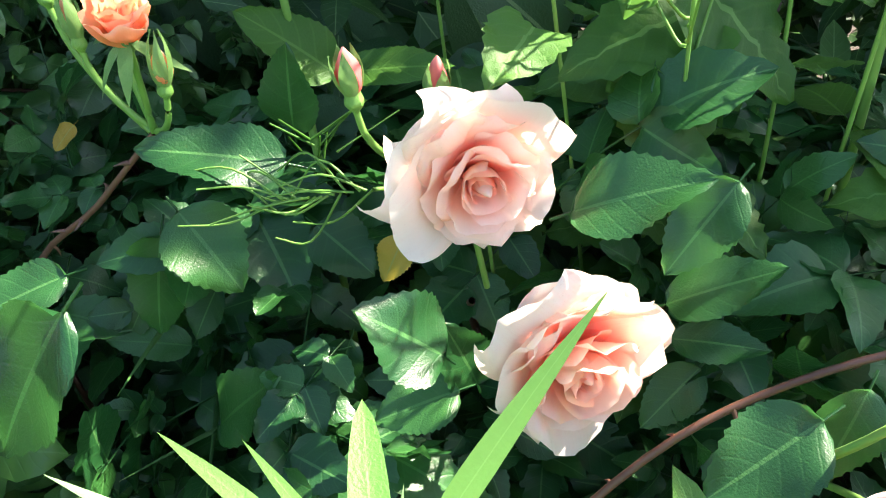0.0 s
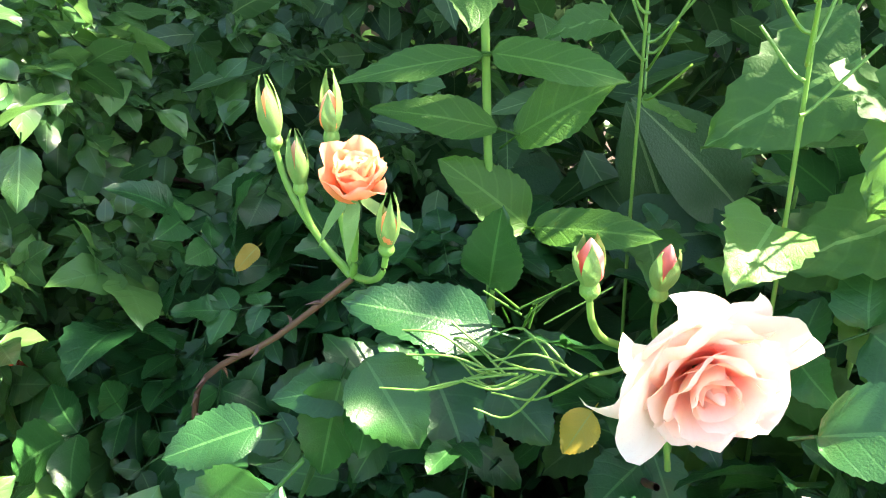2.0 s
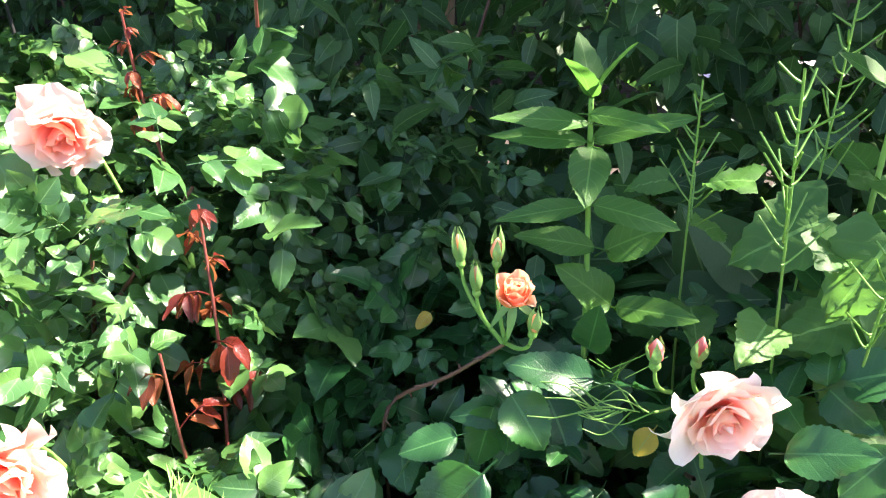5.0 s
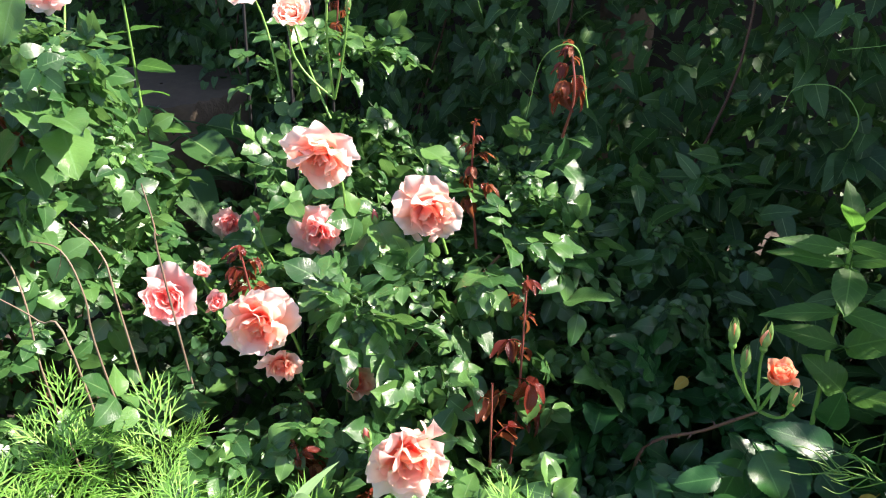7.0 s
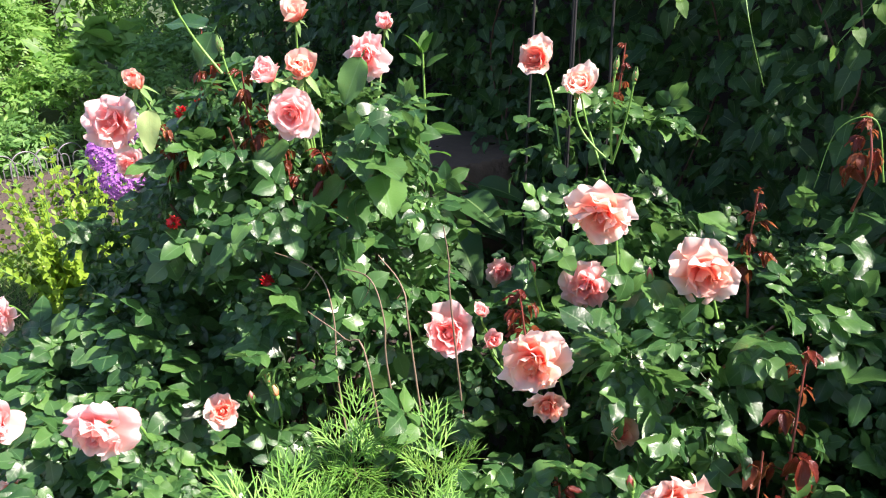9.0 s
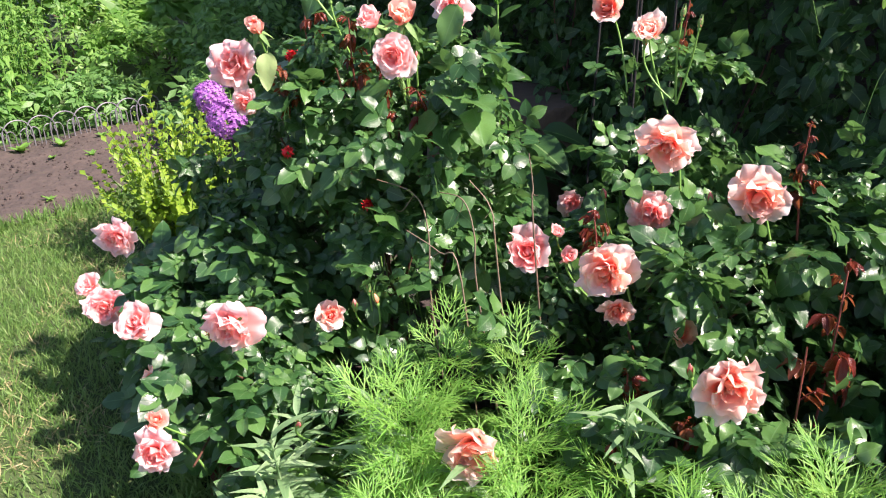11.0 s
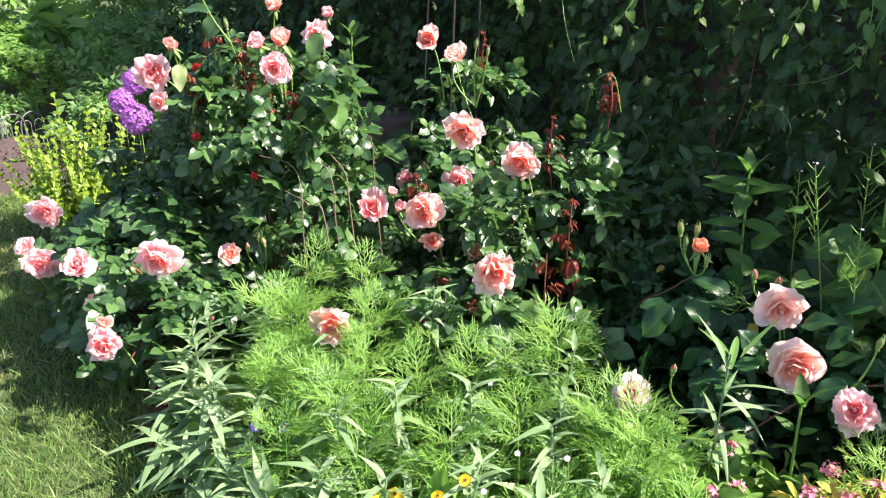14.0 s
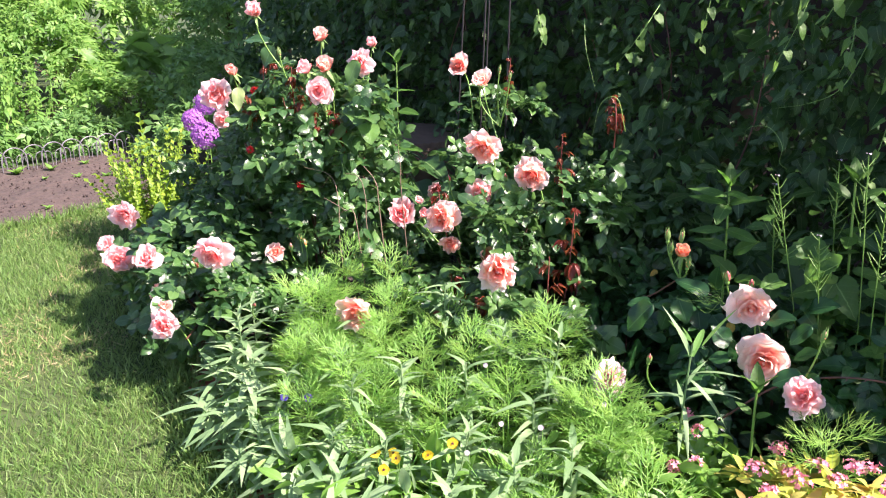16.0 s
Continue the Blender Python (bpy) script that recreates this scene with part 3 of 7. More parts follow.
def bloom(bush, at, aim, radius, style="open", mat=None, variant=0, spin=0.0, stem=None, label=""):
    """A rose flower on a bush: calyx, petals and sepals; aim is the way that it faces. stem: where its stalk starts."""
    if style == "bud":
        return rose_bud(bush, at, aim, radius * 1.15, mat, variant, stem)
    BLOOM_AT.append((tuple(at), radius))
    data, sep, core = bloom_data(style, variant, mat)
    radius *= {"full": 1.0, "open": 1.05, "cup": 1.25, "loose": 1.4, "half": 1.5, "bud": 2.1}[style]
    q = Vector(aim).to_track_quat("Z", "Y")
    base = Vector(at) - Vector(bush.location)
    m = Matrix.LocRotScale(base, q @ Euler((0, 0, spin)).to_quaternion(), Vector((radius,) * 3))
    name = "bud" if style == "bud" else "bloom"
    head = part(name, core, bush, label, m)
    for me, turn in data:
        part("petal", me, head, m=turn.to_matrix().to_4x4())
    part("sepal", sep, head, m=Matrix.Identity(4))
    if stem is not None:
        s = Vector(stem) - Vector(bush.location)
        back = base - Vector(aim).normalized() * radius * 0.25
        ctl = back - Vector(aim).normalized() * (s - back).length * 0.45
        pts = [s * (1 - t) ** 2 + ctl * 2 * t * (1 - t) + back * t * t for t in (0, 0.25, 0.5, 0.75, 1)]
        part("stem", mesh_of("stem", *tube(pts, 0.0026, 0.0021, 6, 3), M_STEM), bush)
    return head


# ---- ground ----
def sheet(name, x0, x1, y0, y1, z, n, amp, mat, seed, hole=None):
    """An uneven piece of ground, one sheet."""
    xs, ys = np.linspace(x0, x1, n + 1), np.linspace(y0, y1, n + 1)
    X, Y = np.meshgrid(xs, ys, indexing="ij")
    Z = z + amp * (np.sin(X * 9 + seed) * np.cos(Y * 11) * 0.5 + np.sin(X * 23 + Y * 17 + seed) * 0.3 + np.sin(X * 61 - Y * 47) * 0.2)
    i = np.arange(n)[:, None] * (n + 1)
    j = np.arange(n)[None]
    F = np.stack([i + j, i + n + 1 + j, i + n + 2 + j, i + j + 1], -1).reshape(-1, 4)
    V = np.stack([X, Y, Z], -1).reshape(-1, 3)
    return new(name, mesh_of(name, V, F, V[:, :2], mat))


def edge_y(x):
    """The line between lawn and rose bed."""
    return np.interp(x, [-4.0, -2.6, -2.1, -1.65, -1.31, -0.94, -0.3, 0.6, 1.6], [0.75, 0.35, 0.05, -0.12, -0.31, -0.43, -0.62, -0.85, -1.0])


ground = sheet("ground", -60, 60, -60, 60, -0.008, 60, 0.0, M_LAWN, 1)
tagged(ground, "wide garden ground of short dry grass", "ground", kind="structure")


def lawn_sheet():
    xs = np.linspace(-3.55, 1.6, 60)
    top = edge_y(xs)
    rows = np.linspace(0, 1, 30)
    V = np.array([(x, -3.2 + (t + 3.2) * r, 0.004 * math.sin(x * 13 + r * 40)) for x, t in zip(xs, top) for r in rows])
    i = np.arange(59)[:, None] * 30
    j = np.arange(29)[None]
    F = np.stack([i + j, i + 30 + j, i + 31 + j, i + j + 1], -1).reshape(-1, 4)
    return mesh_of("lawn", V, F, V[:, :2], M_LAWN)


lawn = tagged(new("lawn", lawn_sheet()), "mown lawn, green with straw-coloured dry patches", "lawn", kind="structure")


def grass_blade(curl):
    """A thin pointed blade, one long along y."""
    V = np.array([(-0.045, 0, 0), (0.045, 0, 0), (-0.036, 0.5, -0.25 * curl), (0.036, 0.5, -0.25 * curl), (-0.004, 1.0, -curl), (0.004, 1.0, -curl)])
    F = np.array([(0, 1, 3, 2), (2, 3, 5, 4)])
    return V, F, np.array([(0, 0), (0, 1), (0.5, 0), (0.5, 1), (1, 0.4), (1, 0.6)], float)


def grass():
    rng = np.random.default_rng(5)
    n = 150000
    x = rng.uniform(-3.55, -0.7, n)
    y = rng.uniform(-1.75, 0.8, n)
    ok = (y < edge_y(x) + 0.03)
    # sparse worn patches
    dry = np.sin(x * 3.1 + 1.2) * np.sin(y * 4.3 + x) + 0.35 * np.sin(x * 11 + y * 7)
    ok &= rng.random(n) > np.clip(dry * 0.6, 0, 0.6)
    x, y = x[ok], y[ok]
    # thinner towards the open side of the garden
    x2, y2 = rng.uniform(-3.55, 1.6, 22000), rng.uniform(-3.2, -0.6, 22000)
    ok = (y2 < edge_y(x2)) & ((y2 < -1.75) | (x2 > -0.7))
    x, y = np.concatenate([x, x2[ok]]), np.concatenate([y, y2[ok]])
    n = len(x)
    P = np.stack([x, y, np.zeros(n)], -1)
    lean = rng.normal(size=(n, 3)) * np.array([0.55, 0.55, 0.1]) + np.array([0, 0, 1.0])
    side = rng.normal(size=(n, 3))
    R = bases(lean, side)
    blade = [grass_blade(c) for c in (0.12, 0.3, 0.55)]
    s = (0.016 + 0.030 * rng.random(n) ** 1.6) * (1 + 0.7 * (np.abs(y - edge_y(x)) < 0.10) + 0.9 * (x < -3.49))
    return mesh_of("grass", *scatter(blade, R, s, P, rng), M_GRASS)


tagged(new("grass", grass()), "short lawn grass blades, sunlit green and straw", "grass", kind="stuff")

def straw():
    rng = np.random.default_rng(6)
    n = 9000
    x, y = rng.uniform(-3.5, -1.9, n), rng.uniform(-1.2, 0.5, n)
    worn = np.sin(x * 3.1 + 1.2) * np.sin(y * 4.3 + x) + 0.35 * np.sin(x * 11 + y * 7) + 0.25 * rng.normal(size=n)
    ok = (y < edge_y(x) - 0.15) & (worn > 0.2)
    P = np.stack([x, y, np.full(n, 0.002)], -1)[ok]
    n = len(P)
    R = bases(rng.normal(size=(n, 3)) * np.array([1, 1, 0.2]) + np.array([0, 0, 0.5]), rng.normal(size=(n, 3)))
    return mesh_of("dry_grass", *scatter([leaflet(1.0, 0.08, 2, 1, "strap", 0, 0.3, k) for k in (0.2, 0.6)], R, rng.uniform(0.02, 0.05, n), P, rng), M_STRAW)


tagged(new("dry_grass", straw()), "straw-coloured dry blades in worn lawn patches", "grass", kind="stuff")

bed = sheet("rose_bed", -3.6, 1.6, -1.0, 3.3, 0.0, 90, 0.012, M_SOIL, 2)
me = bed.data
co = np.zeros(len(me.vertices) * 3)
me.vertices.foreach_get("co", co)
co = co.reshape(-1, 3)
lowered = co[:, 1] < edge_y(co[:, 0]) + 0.01
co[lowered, 1] = edge_y(co[lowered, 0]) + 0.012
co[lowered, 2] = -0.02
me.vertices.foreach_set("co", co.ravel())
tagged(bed, "dark bare soil of the rose bed", "soil", kind="structure")
plot = sheet("soil_plot", -4.75, -3.53, -1.6, 1.6, 0.014, 110, 0.012, M_SOIL, 3)
tagged(plot, "brown dug soil of an empty garden plot", "soil", kind="structure")


def crumbs():
    rng = np.random.default_rng(8)
    bm = bmesh.new()
    bmesh.ops.create_icosphere(bm, subdivisions=1, radius=1)
    V = np.array([v.co for v in bm.verts])
    F = np.array([[v.index for v in f.verts] for f in bm.faces])
    bm.free()
    n = 3200
    P = np.stack([rng.uniform(-4.7, -3.5, n), rng.uniform(-0.8, 1.2, n), rng.uniform(0.008, 0.02, n)], -1)
    R = bases(rng.normal(size=(n, 3)), rng.normal(size=(n, 3)))
    Vs = V * np.array([1, 0.7, 0.55])
    return mesh_of("soil_crumbs", *scatter([(Vs, F, np.zeros((len(V), 2)))], R, 0.002 + 0.011 * rng.random(n) ** 4, P, rng), M_SOIL, False)


tagged(new("soil_crumbs", crumbs()), "loose crumbs of brown soil on the plot", "soil", kind="stuff")

def board_wall():
    bm = bmesh.new()
    bmesh.ops.create_cube(bm, size=1, matrix=Matrix.Translation((-1.2, 3.3, 1.1)) @ Matrix.Diagonal((8.0, 0.08, 2.2, 1)))
    return bmesh_mesh("wall_back", bm, M_WALL, False)


tagged(new("wall_back", board_wall()), "dark weathered boundary wall behind the creeper", "wall", kind="structure")


# brick edging along the bed
def brick_mesh():
    bm = bmesh.new()
    bmesh.ops.create_cube(bm, size=1, matrix=Matrix.Diagonal((0.2, 0.095, 0.06, 1)))
    bmesh.ops.bevel(bm, geom=bm.edges[:], offset=0.006, segments=1, affect="EDGES")
    return bmesh_mesh("brick", bm, M_BRICK, False)


edging = thing("brick_edging", (-1.1, -0.4, 0), "row of worn red bricks edging the rose bed", "edging", kind="structure")
bm_brick = brick_mesh()
s_pos = -1.75
rb = np.random.default_rng(4)
while s_pos < -0.5:
    x0 = s_pos
    slope = (edge_y(x0 + 0.1) - edge_y(x0 - 0.1)) / 0.2
    ang = math.atan(slope)
    part("brick", bm_brick, edging, m=pose(x0 + 1.1, edge_y(x0) + 0.4 + 0.035, -0.008 + rb.normal() * 0.006, rb.normal() * 4, rb.normal() * 3, math.degrees(ang) + rb.normal() * 4))
    s_pos += 0.215 * math.cos(ang)

# ---- rose bushes ----
def bush(name, at, label, group="rose bushes"):
    return thing(name, at, label, "rose bush", group)


def canes(ob, base, tips, mat=M_CANE, r=0.0052, near=False, seed=0):
    rng = np.random.default_rng(seed)
    at = np.array(ob.location)
    for t in tips:
        b = np.array(base) + rng.normal(size=3) * np.array([0.05, 0.05, 0])
        b[2] = 0.0
        t = np.array(t, float) * np.array([1, 1, 0.86])
        mid = b * 0.45 + t * 0.55 + np.array([0, 0, 0.06]) + rng.normal(size=3) * 0.03
        pts = [b - at, mid - at, t - at]
        part("cane", mesh_of("cane", *(thorny(pts, r, r * 0.5) if near else tube(pts, r, r * 0.45, 6)), mat), ob)


# bush A, in the shade of the creeper
A = bush("rose_bush", (0.05, 0.62, 0), "shaded rose bush with blush pink full blooms and coral buds")
canes(A, (0.08, 0.66, 0), [(0.02, 0.50, 0.5), (0.09, 0.47, 0.40)], near=True, seed=1)
part("cane", mesh_of("cane", *thorny([(-0.42, 0.02, 0.0), (-0.40, -0.06, 0.26), (-0.389, -0.075, 0.409), (-0.308, -0.09, 0.487), (-0.245, -0.10, 0.551)], 0.0031, 0.0022, 0.022), M_CANE), A)
part("cane", mesh_of("cane", *thorny([(-0.02, -0.26, 0.28), (0.08, -0.235, 0.40), (0.16, -0.22, 0.452), (0.25, -0.22, 0.49), (0.36, -0.24, 0.52)], 0.0028, 0.0022, 0.03), M_CANE), A)
def spread_petal(head, mat, seed, turn, f, size, tilt=0.0):
    """A loose outer petal; turn is its way round the bloom, in degrees."""
    me = mesh_of("petal", *petal(np.random.default_rng(seed), f, 11, 7, 0.9, 0.6), mat)
    part("petal", me, head, m=Matrix.LocRotScale(Vector((0, 0, -0.05)), Euler((0, radians(tilt), radians(turn))), Vector((size,) * 3)))


upper = bloom(A, (0.026, 0.462, 0.553), (0.30, -0.90, -0.05), 0.048, "full", M_PETAL_A, 0, 0.0, (0.03, 0.53, 0.42))
for k, (turn, f, size, tilt) in enumerate([(62, 0.84, 1.32, 0), (112, 0.80, 1.52, 4), (150, 0.80, 1.40, 4), (188, 0.76, 1.42, 0)]):
    spread_petal(upper, M_PETAL_A, 70 + k, turn, f, size, tilt)
lower = bloom(A, (0.086, 0.428, 0.442), (0.36, -0.90, 0.0), 0.058, "full", M_PETAL_A, 1, 1.9, (0.11, 0.52, 0.33))
for k, (turn, f, size, tilt) in enumerate([(-70, 0.86, 1.15, 0), (-42, 0.84, 1.28, 2), (-12, 0.82, 1.34, 4), (16, 0.84, 1.30, 0), (48, 0.86, 1.12, 0)]):
    spread_petal(lower, M_PETAL_A, 90 + k, turn, f, size, tilt)
bloom(A, (0.232, 0.275, 0.468), (-0.1, -0.8, 0.5), 0.042, "open", M_PETAL_C, 0, 0.9, (0.24, 0.42, 0.35))
bloom(A, (-0.042, 0.457, 0.607), (-0.08, -0.1, 1), 0.026, "bud", M_BUDRED, 3, 0.3, (-0.02, 0.50, 0.54))
bloom(A, (0.0, 0.505, 0.582), (0.05, -0.1, 1), 0.026, "bud", M_BUDRED, 1, 2.0, (0.01, 0.53, 0.52))
bloom(A, (-0.182, 0.492, 0.628), (0.12, -0.3, 1), 0.028, "loose", M_PETAL_O, 0, 0.5, (-0.195, 0.521, 0.552))
bloom(A, (-0.247, 0.528, 0.645), (-0.1, 0, 1), 0.024, "bud", M_PETAL_O, 2, 0.5, (-0.197, 0.521, 0.552))
bloom(A, (-0.208, 0.527, 0.652), (0.0, 0, 1), 0.024, "bud", M_PETAL_O, 3, 1.5, (-0.195, 0.523, 0.552))
bloom(A, (-0.226, 0.515, 0.62), (-0.05, 0, 1), 0.022, "bud", M_PETAL_O, 2, 2.5, (-0.196, 0.523, 0.552))
bloom(A, (-0.160, 0.480, 0.603), (0.1, -0.1, 1), 0.022, "bud", M_PETAL_O, 3, 3.5, (-0.193, 0.521, 0.552))
bloom(A, (0.240, 0.300, 0.60), (0.1, 0, 1), 0.02, "bud", M_PETAL_O, 3, 0.2, (0.20, 0.34, 0.45))
bloom(A, (-0.125, 0.252, 0.425), (0.1, 0, 1), 0.02, "bud", M_BUDRED, 2, 0.2, (-0.11, 0.33, 0.3))
bloom(A, (-0.176, 0.16, 0.395), (0.1, -0.6, 0.6), 0.042, "open", M_PETAL_W, 2, 0.2, (-0.13, 0.32, 0.25))
foliage(A, [((0.02, 0.66, 0.27), (0.42, 0.22, 0.26), 210), ((0.36, 0.62, 0.26), (0.28, 0.24, 0.26), 130), ((-0.28, 0.66, 0.22), (0.26, 0.18, 0.24), 120), ((0.1, 0.55, 0.14), (0.5, 0.22, 0.14), 120)], ROSE_N, M_ROSE_SHADE, 0.135, 31, parts=300, up=0.55, out=0.8, open_way=(0.05, -0.85, 0.5))

def hero_leaf(ob, data, base, tip, face=(0.05, -0.55, 0.85), name="leaf", label=""):
    """One leaf from base to tip."""
    b, t = np.array(base, float), np.array(tip, float)
    L = float(np.linalg.norm(t - b))
    R = bases(t - b, np.array(face, float))
    return part(name, data, ob, label, Matrix.LocRotScale(Vector(b) - ob.location, Matrix(R.tolist()).to_quaternion(), Vector((L,) * 3)))


def single(width, seed, mat, teeth=0.065, curl=0.12, rows=26):
    return mesh_of("leaf", *merge([leaflet(1, width, rows, 3, "rose", teeth, 0.2, curl, 0.065, seed), tube([(0, -0.18, -0.02), (0, 0, 0)], 0.014, 0.012, 4, 1)]), mat)


SLIM, MID, WIDE, ROUND = (single(w, w * 9, M_ROSE_SHADE) for w in (0.5, 0.62, 0.72, 0.86))
hero_leaf(A, MID, (0.080, 0.430, 0.547), (0.145, 0.405, 0.587))
hero_leaf(A, MID, (0.174, 0.450, 0.557), (0.135, 0.430, 0.505))
hero_leaf(A, SLIM, (0.146, 0.460, 0.461), (0.203, 0.435, 0.511))
hero_leaf(A, SLIM, (0.153, 0.460, 0.433), (0.208, 0.435, 0.449))
hero_leaf(A, ROUND, (0.009, 0.400, 0.465), (-0.032, 0.380, 0.514))
hero_leaf(A, WIDE, (0.017, 0.410, 0.429), (-0.036, 0.390, 0.420))
hero_leaf(A, MID, (0.027, 0.430, 0.415), (0.013, 0.410, 0.477))
hero_leaf(A, WIDE, (-0.074, 0.460, 0.382), (-0.137, 0.435, 0.363))
hero_leaf(A, MID, (-0.172, 0.460, 0.335), (-0.119, 0.440, 0.405))
hero_leaf(A, MID, (-0.199, 0.500, 0.482), (-0.216, 0.480, 0.402))
hero_leaf(A, ROUND, (-0.182, 0.500, 0.502), (-0.137, 0.475, 0.453))
hero_leaf(A, SLIM, (-0.095, 0.490, 0.544), (-0.184, 0.470, 0.570))
hero_leaf(A, MID, (-0.221, 0.420, 0.504), (-0.277, 0.395, 0.490))
hero_leaf(A, WIDE, (-0.180, 0.350, 0.532), (-0.240, 0.325, 0.448))
hero_leaf(A, SLIM, (-0.127, 0.540, 0.407), (-0.180, 0.515, 0.405))
hero_leaf(A, ROUND, (-0.098, 0.540, 0.467), (-0.052, 0.515, 0.442))
hero_leaf(A, WIDE, (0.202, 0.340, 0.484), (0.145, 0.315, 0.450))
hero_leaf(A, MID, (0.230, 0.360, 0.487), (0.210, 0.338, 0.436))
hero_leaf(A, SLIM, (-0.219, 0.540, 0.344), (-0.280, 0.520, 0.368))
hero_leaf(A, WIDE, (-0.176, 0.520, 0.422), (-0.196, 0.498, 0.387))
hero_leaf(A, MID, (-0.107, 0.550, 0.539), (-0.101, 0.530, 0.605))
hero_leaf(A, MID, (0.176, 0.460, 0.409), (0.137, 0.440, 0.368))
hero_leaf(A, WIDE, (-0.072, 0.500, 0.391), (-0.087, 0.478, 0.350))
hero_leaf(A, WIDE, (0.162, 0.460, 0.371), (0.192, 0.438, 0.345))
hero_leaf(A, single(0.75, 3, M_YELLOW), (-0.028, 0.515, 0.474), (-0.045, 0.503, 0.442), label="yellowing brown-spotted leaf")
hero_leaf(A, single(0.75, 5, M_YELLOW), (-0.300, 0.60, 0.52), (-0.315, 0.585, 0.505), label="yellowing leaf")

# bush B, full sun
B = bush("rose_bush", (-0.8, 0.52, 0), "sunlit rose bush with coral pink blooms and young red shoots")
canes(B, (-0.85, 0.55, 0), [(-0.9, 0.55, 0.7), (-0.74, 0.57, 0.66), (-0.85, 0.36, 0.55), (-0.6, 0.3, 0.45), (-0.64, 0.66, 0.72), (-1.0, 0.65, 0.5)], seed=2)
bloom(B, (-0.913, 0.545, 0.785), (0.30, -0.90, -0.30), 0.056, "open", M_PETAL_B, 1, 0.3, (-0.9, 0.60, 0.62))
bloom(B, (-0.727, 0.552, 0.73), (0.45, -0.85, -0.18), 0.045, "cup", M_PETAL_B, 2, 1.3, (-0.72, 0.62, 0.62))
bloom(B, (-0.975, 0.61, 0.61), (0.42, -1.00, 0.07), 0.045, "open", M_PETAL_C, 3, 1.3, (-0.95, 0.66, 0.45))
bloom(B, (-0.585, 0.225, 0.545), (0.57, -0.95, 0.07), 0.053, "open", M_PETAL_B, 0, 0.2, (-0.62, 0.34, 0.4))
bloom(B, (-0.875, 0.31, 0.61), (0.30, -0.90, -0.18), 0.050, "open", M_PETAL_B, 2, 2.2, (-0.87, 0.4, 0.5))
bloom(B, (-1.11, 0.375, 0.55), (0.42, -0.85, 0.32), 0.046, "cup", M_PETAL_C, 1, 0.8, (-1.05, 0.46, 0.42))
bloom(B, (-1.2, 0.64, 0.56), (0.32, -0.80, 0.32), 0.03, "cup", M_PETAL_C, 1, 2.8, (-1.1, 0.66, 0.45))
bloom(B, (-0.755, 0.374, 0.502), (0.72, -0.60, 0.80), 0.032, "half", M_PETAL_B, 1, 2.8, (-0.8, 0.42, 0.4))
bloom(B, (-0.87, 0.345, 0.518), (0.42, -0.90, -0.18), 0.027, "cup", M_PETAL_B, 4, 2.0, (-0.88, 0.42, 0.42))
bloom(B, (-1.06, 0.40, 0.60), (0.42, -0.50, 0.90), 0.018, "half", M_PETAL_C, 2, 1.0, (-1.02, 0.45, 0.48))
bloom(B, (-1.0, 0.36, 0.575), (0.62, -0.50, 0.90), 0.024, "half", M_PETAL_C, 3, 1.0, (-0.98, 0.43, 0.46))
BLOOM_AT.extend([((-0.53, 0.52, 0.60), 0.06), ((-0.545, 0.41, 0.50), 0.04), ((-0.581, 0.755, 0.92), 0.04), ((-0.701, 0.665, 0.80), 0.03)])
foliage(B, [((-0.88, 0.50, 0.32), (0.36, 0.34, 0.36), 680), ((-0.68, 0.62, 0.42), (0.22, 0.26, 0.36), 390), ((-0.72, 0.32, 0.24), (0.24, 0.2, 0.22), 230), ((-0.46, 0.30, 0.22), (0.17, 0.18, 0.2), 160), ((-1.05, 0.75, 0.4), (0.25, 0.25, 0.32), 220)], ROSE_M, M_ROSE, 0.096, 32, parts=300, fine=ROSE_M, open_way=(0.45, -0.75, 0.42))

bloom(B, (-0.880, -0.03, 0.405), (0.5, -0.75, -0.15), 0.050, "cup", M_PETAL_B, 1, 2.0, (-0.9, 0.2, 0.25))

# bush C, tall
C = bush("rose_bush", (-1.6, 0.42, 0), "tall sunlit rose bush with clusters of pink blooms")
canes(C, (-1.6, 0.45, 0), [(-1.42, 0.3, 0.9), (-1.48, 0.36, 1.0), (-1.66, 0.15, 0.85), (-1.55, 0.6, 0.9), (-1.5, 0.2, 1.05)], seed=3)
bloom(C, (-1.39, 0.267, 0.935), (0.57, -0.95, 0.02), 0.045, "full", M_PETAL_C, 2, 0.3, (-1.42, 0.33, 0.82))
bloom(C, (-1.709, 0.085, 0.90), (0.52, -0.70, 0.22), 0.052, "open", M_PETAL_C, 3, 1.3, (-1.66, 0.2, 0.78))
bloom(C, (-1.644, 0.11, 0.975), (0.52, -0.50, 0.90), 0.032, "loose", M_PETAL_B, 2, 0.3, (-1.65, 0.2, 0.8))
bloom(C, (-1.471, 0.282, 0.985), (0.12, -0.60, 0.80), 0.036, "loose", M_PETAL_C, 0, 0.3, (-1.45, 0.33, 0.85))
bloom(C, (-1.40, 0.302, 1.0), (0.52, -0.50, 0.90), 0.04, "loose", M_PETAL_B, 4, 0.3, (-1.43, 0.34, 0.85))
bloom(C, (-1.485, 0.359, 1.085), (0.52, -0.30, 1.00), 0.035, "half", M_PETAL_B, 5, 1.0, (-1.47, 0.36, 0.9))
bloom(C, (-1.55, 0.591, 0.985), (0.52, -0.70, 0.32), 0.044, "open", M_PETAL_C, 4, 0.3, (-1.55, 0.58, 0.8))
bloom(C, (-1.576, 0.67, 1.04), (0.52, -0.40, 0.90), 0.028, "half", M_PETAL_C, 6, 0.8, (-1.56, 0.62, 0.85))
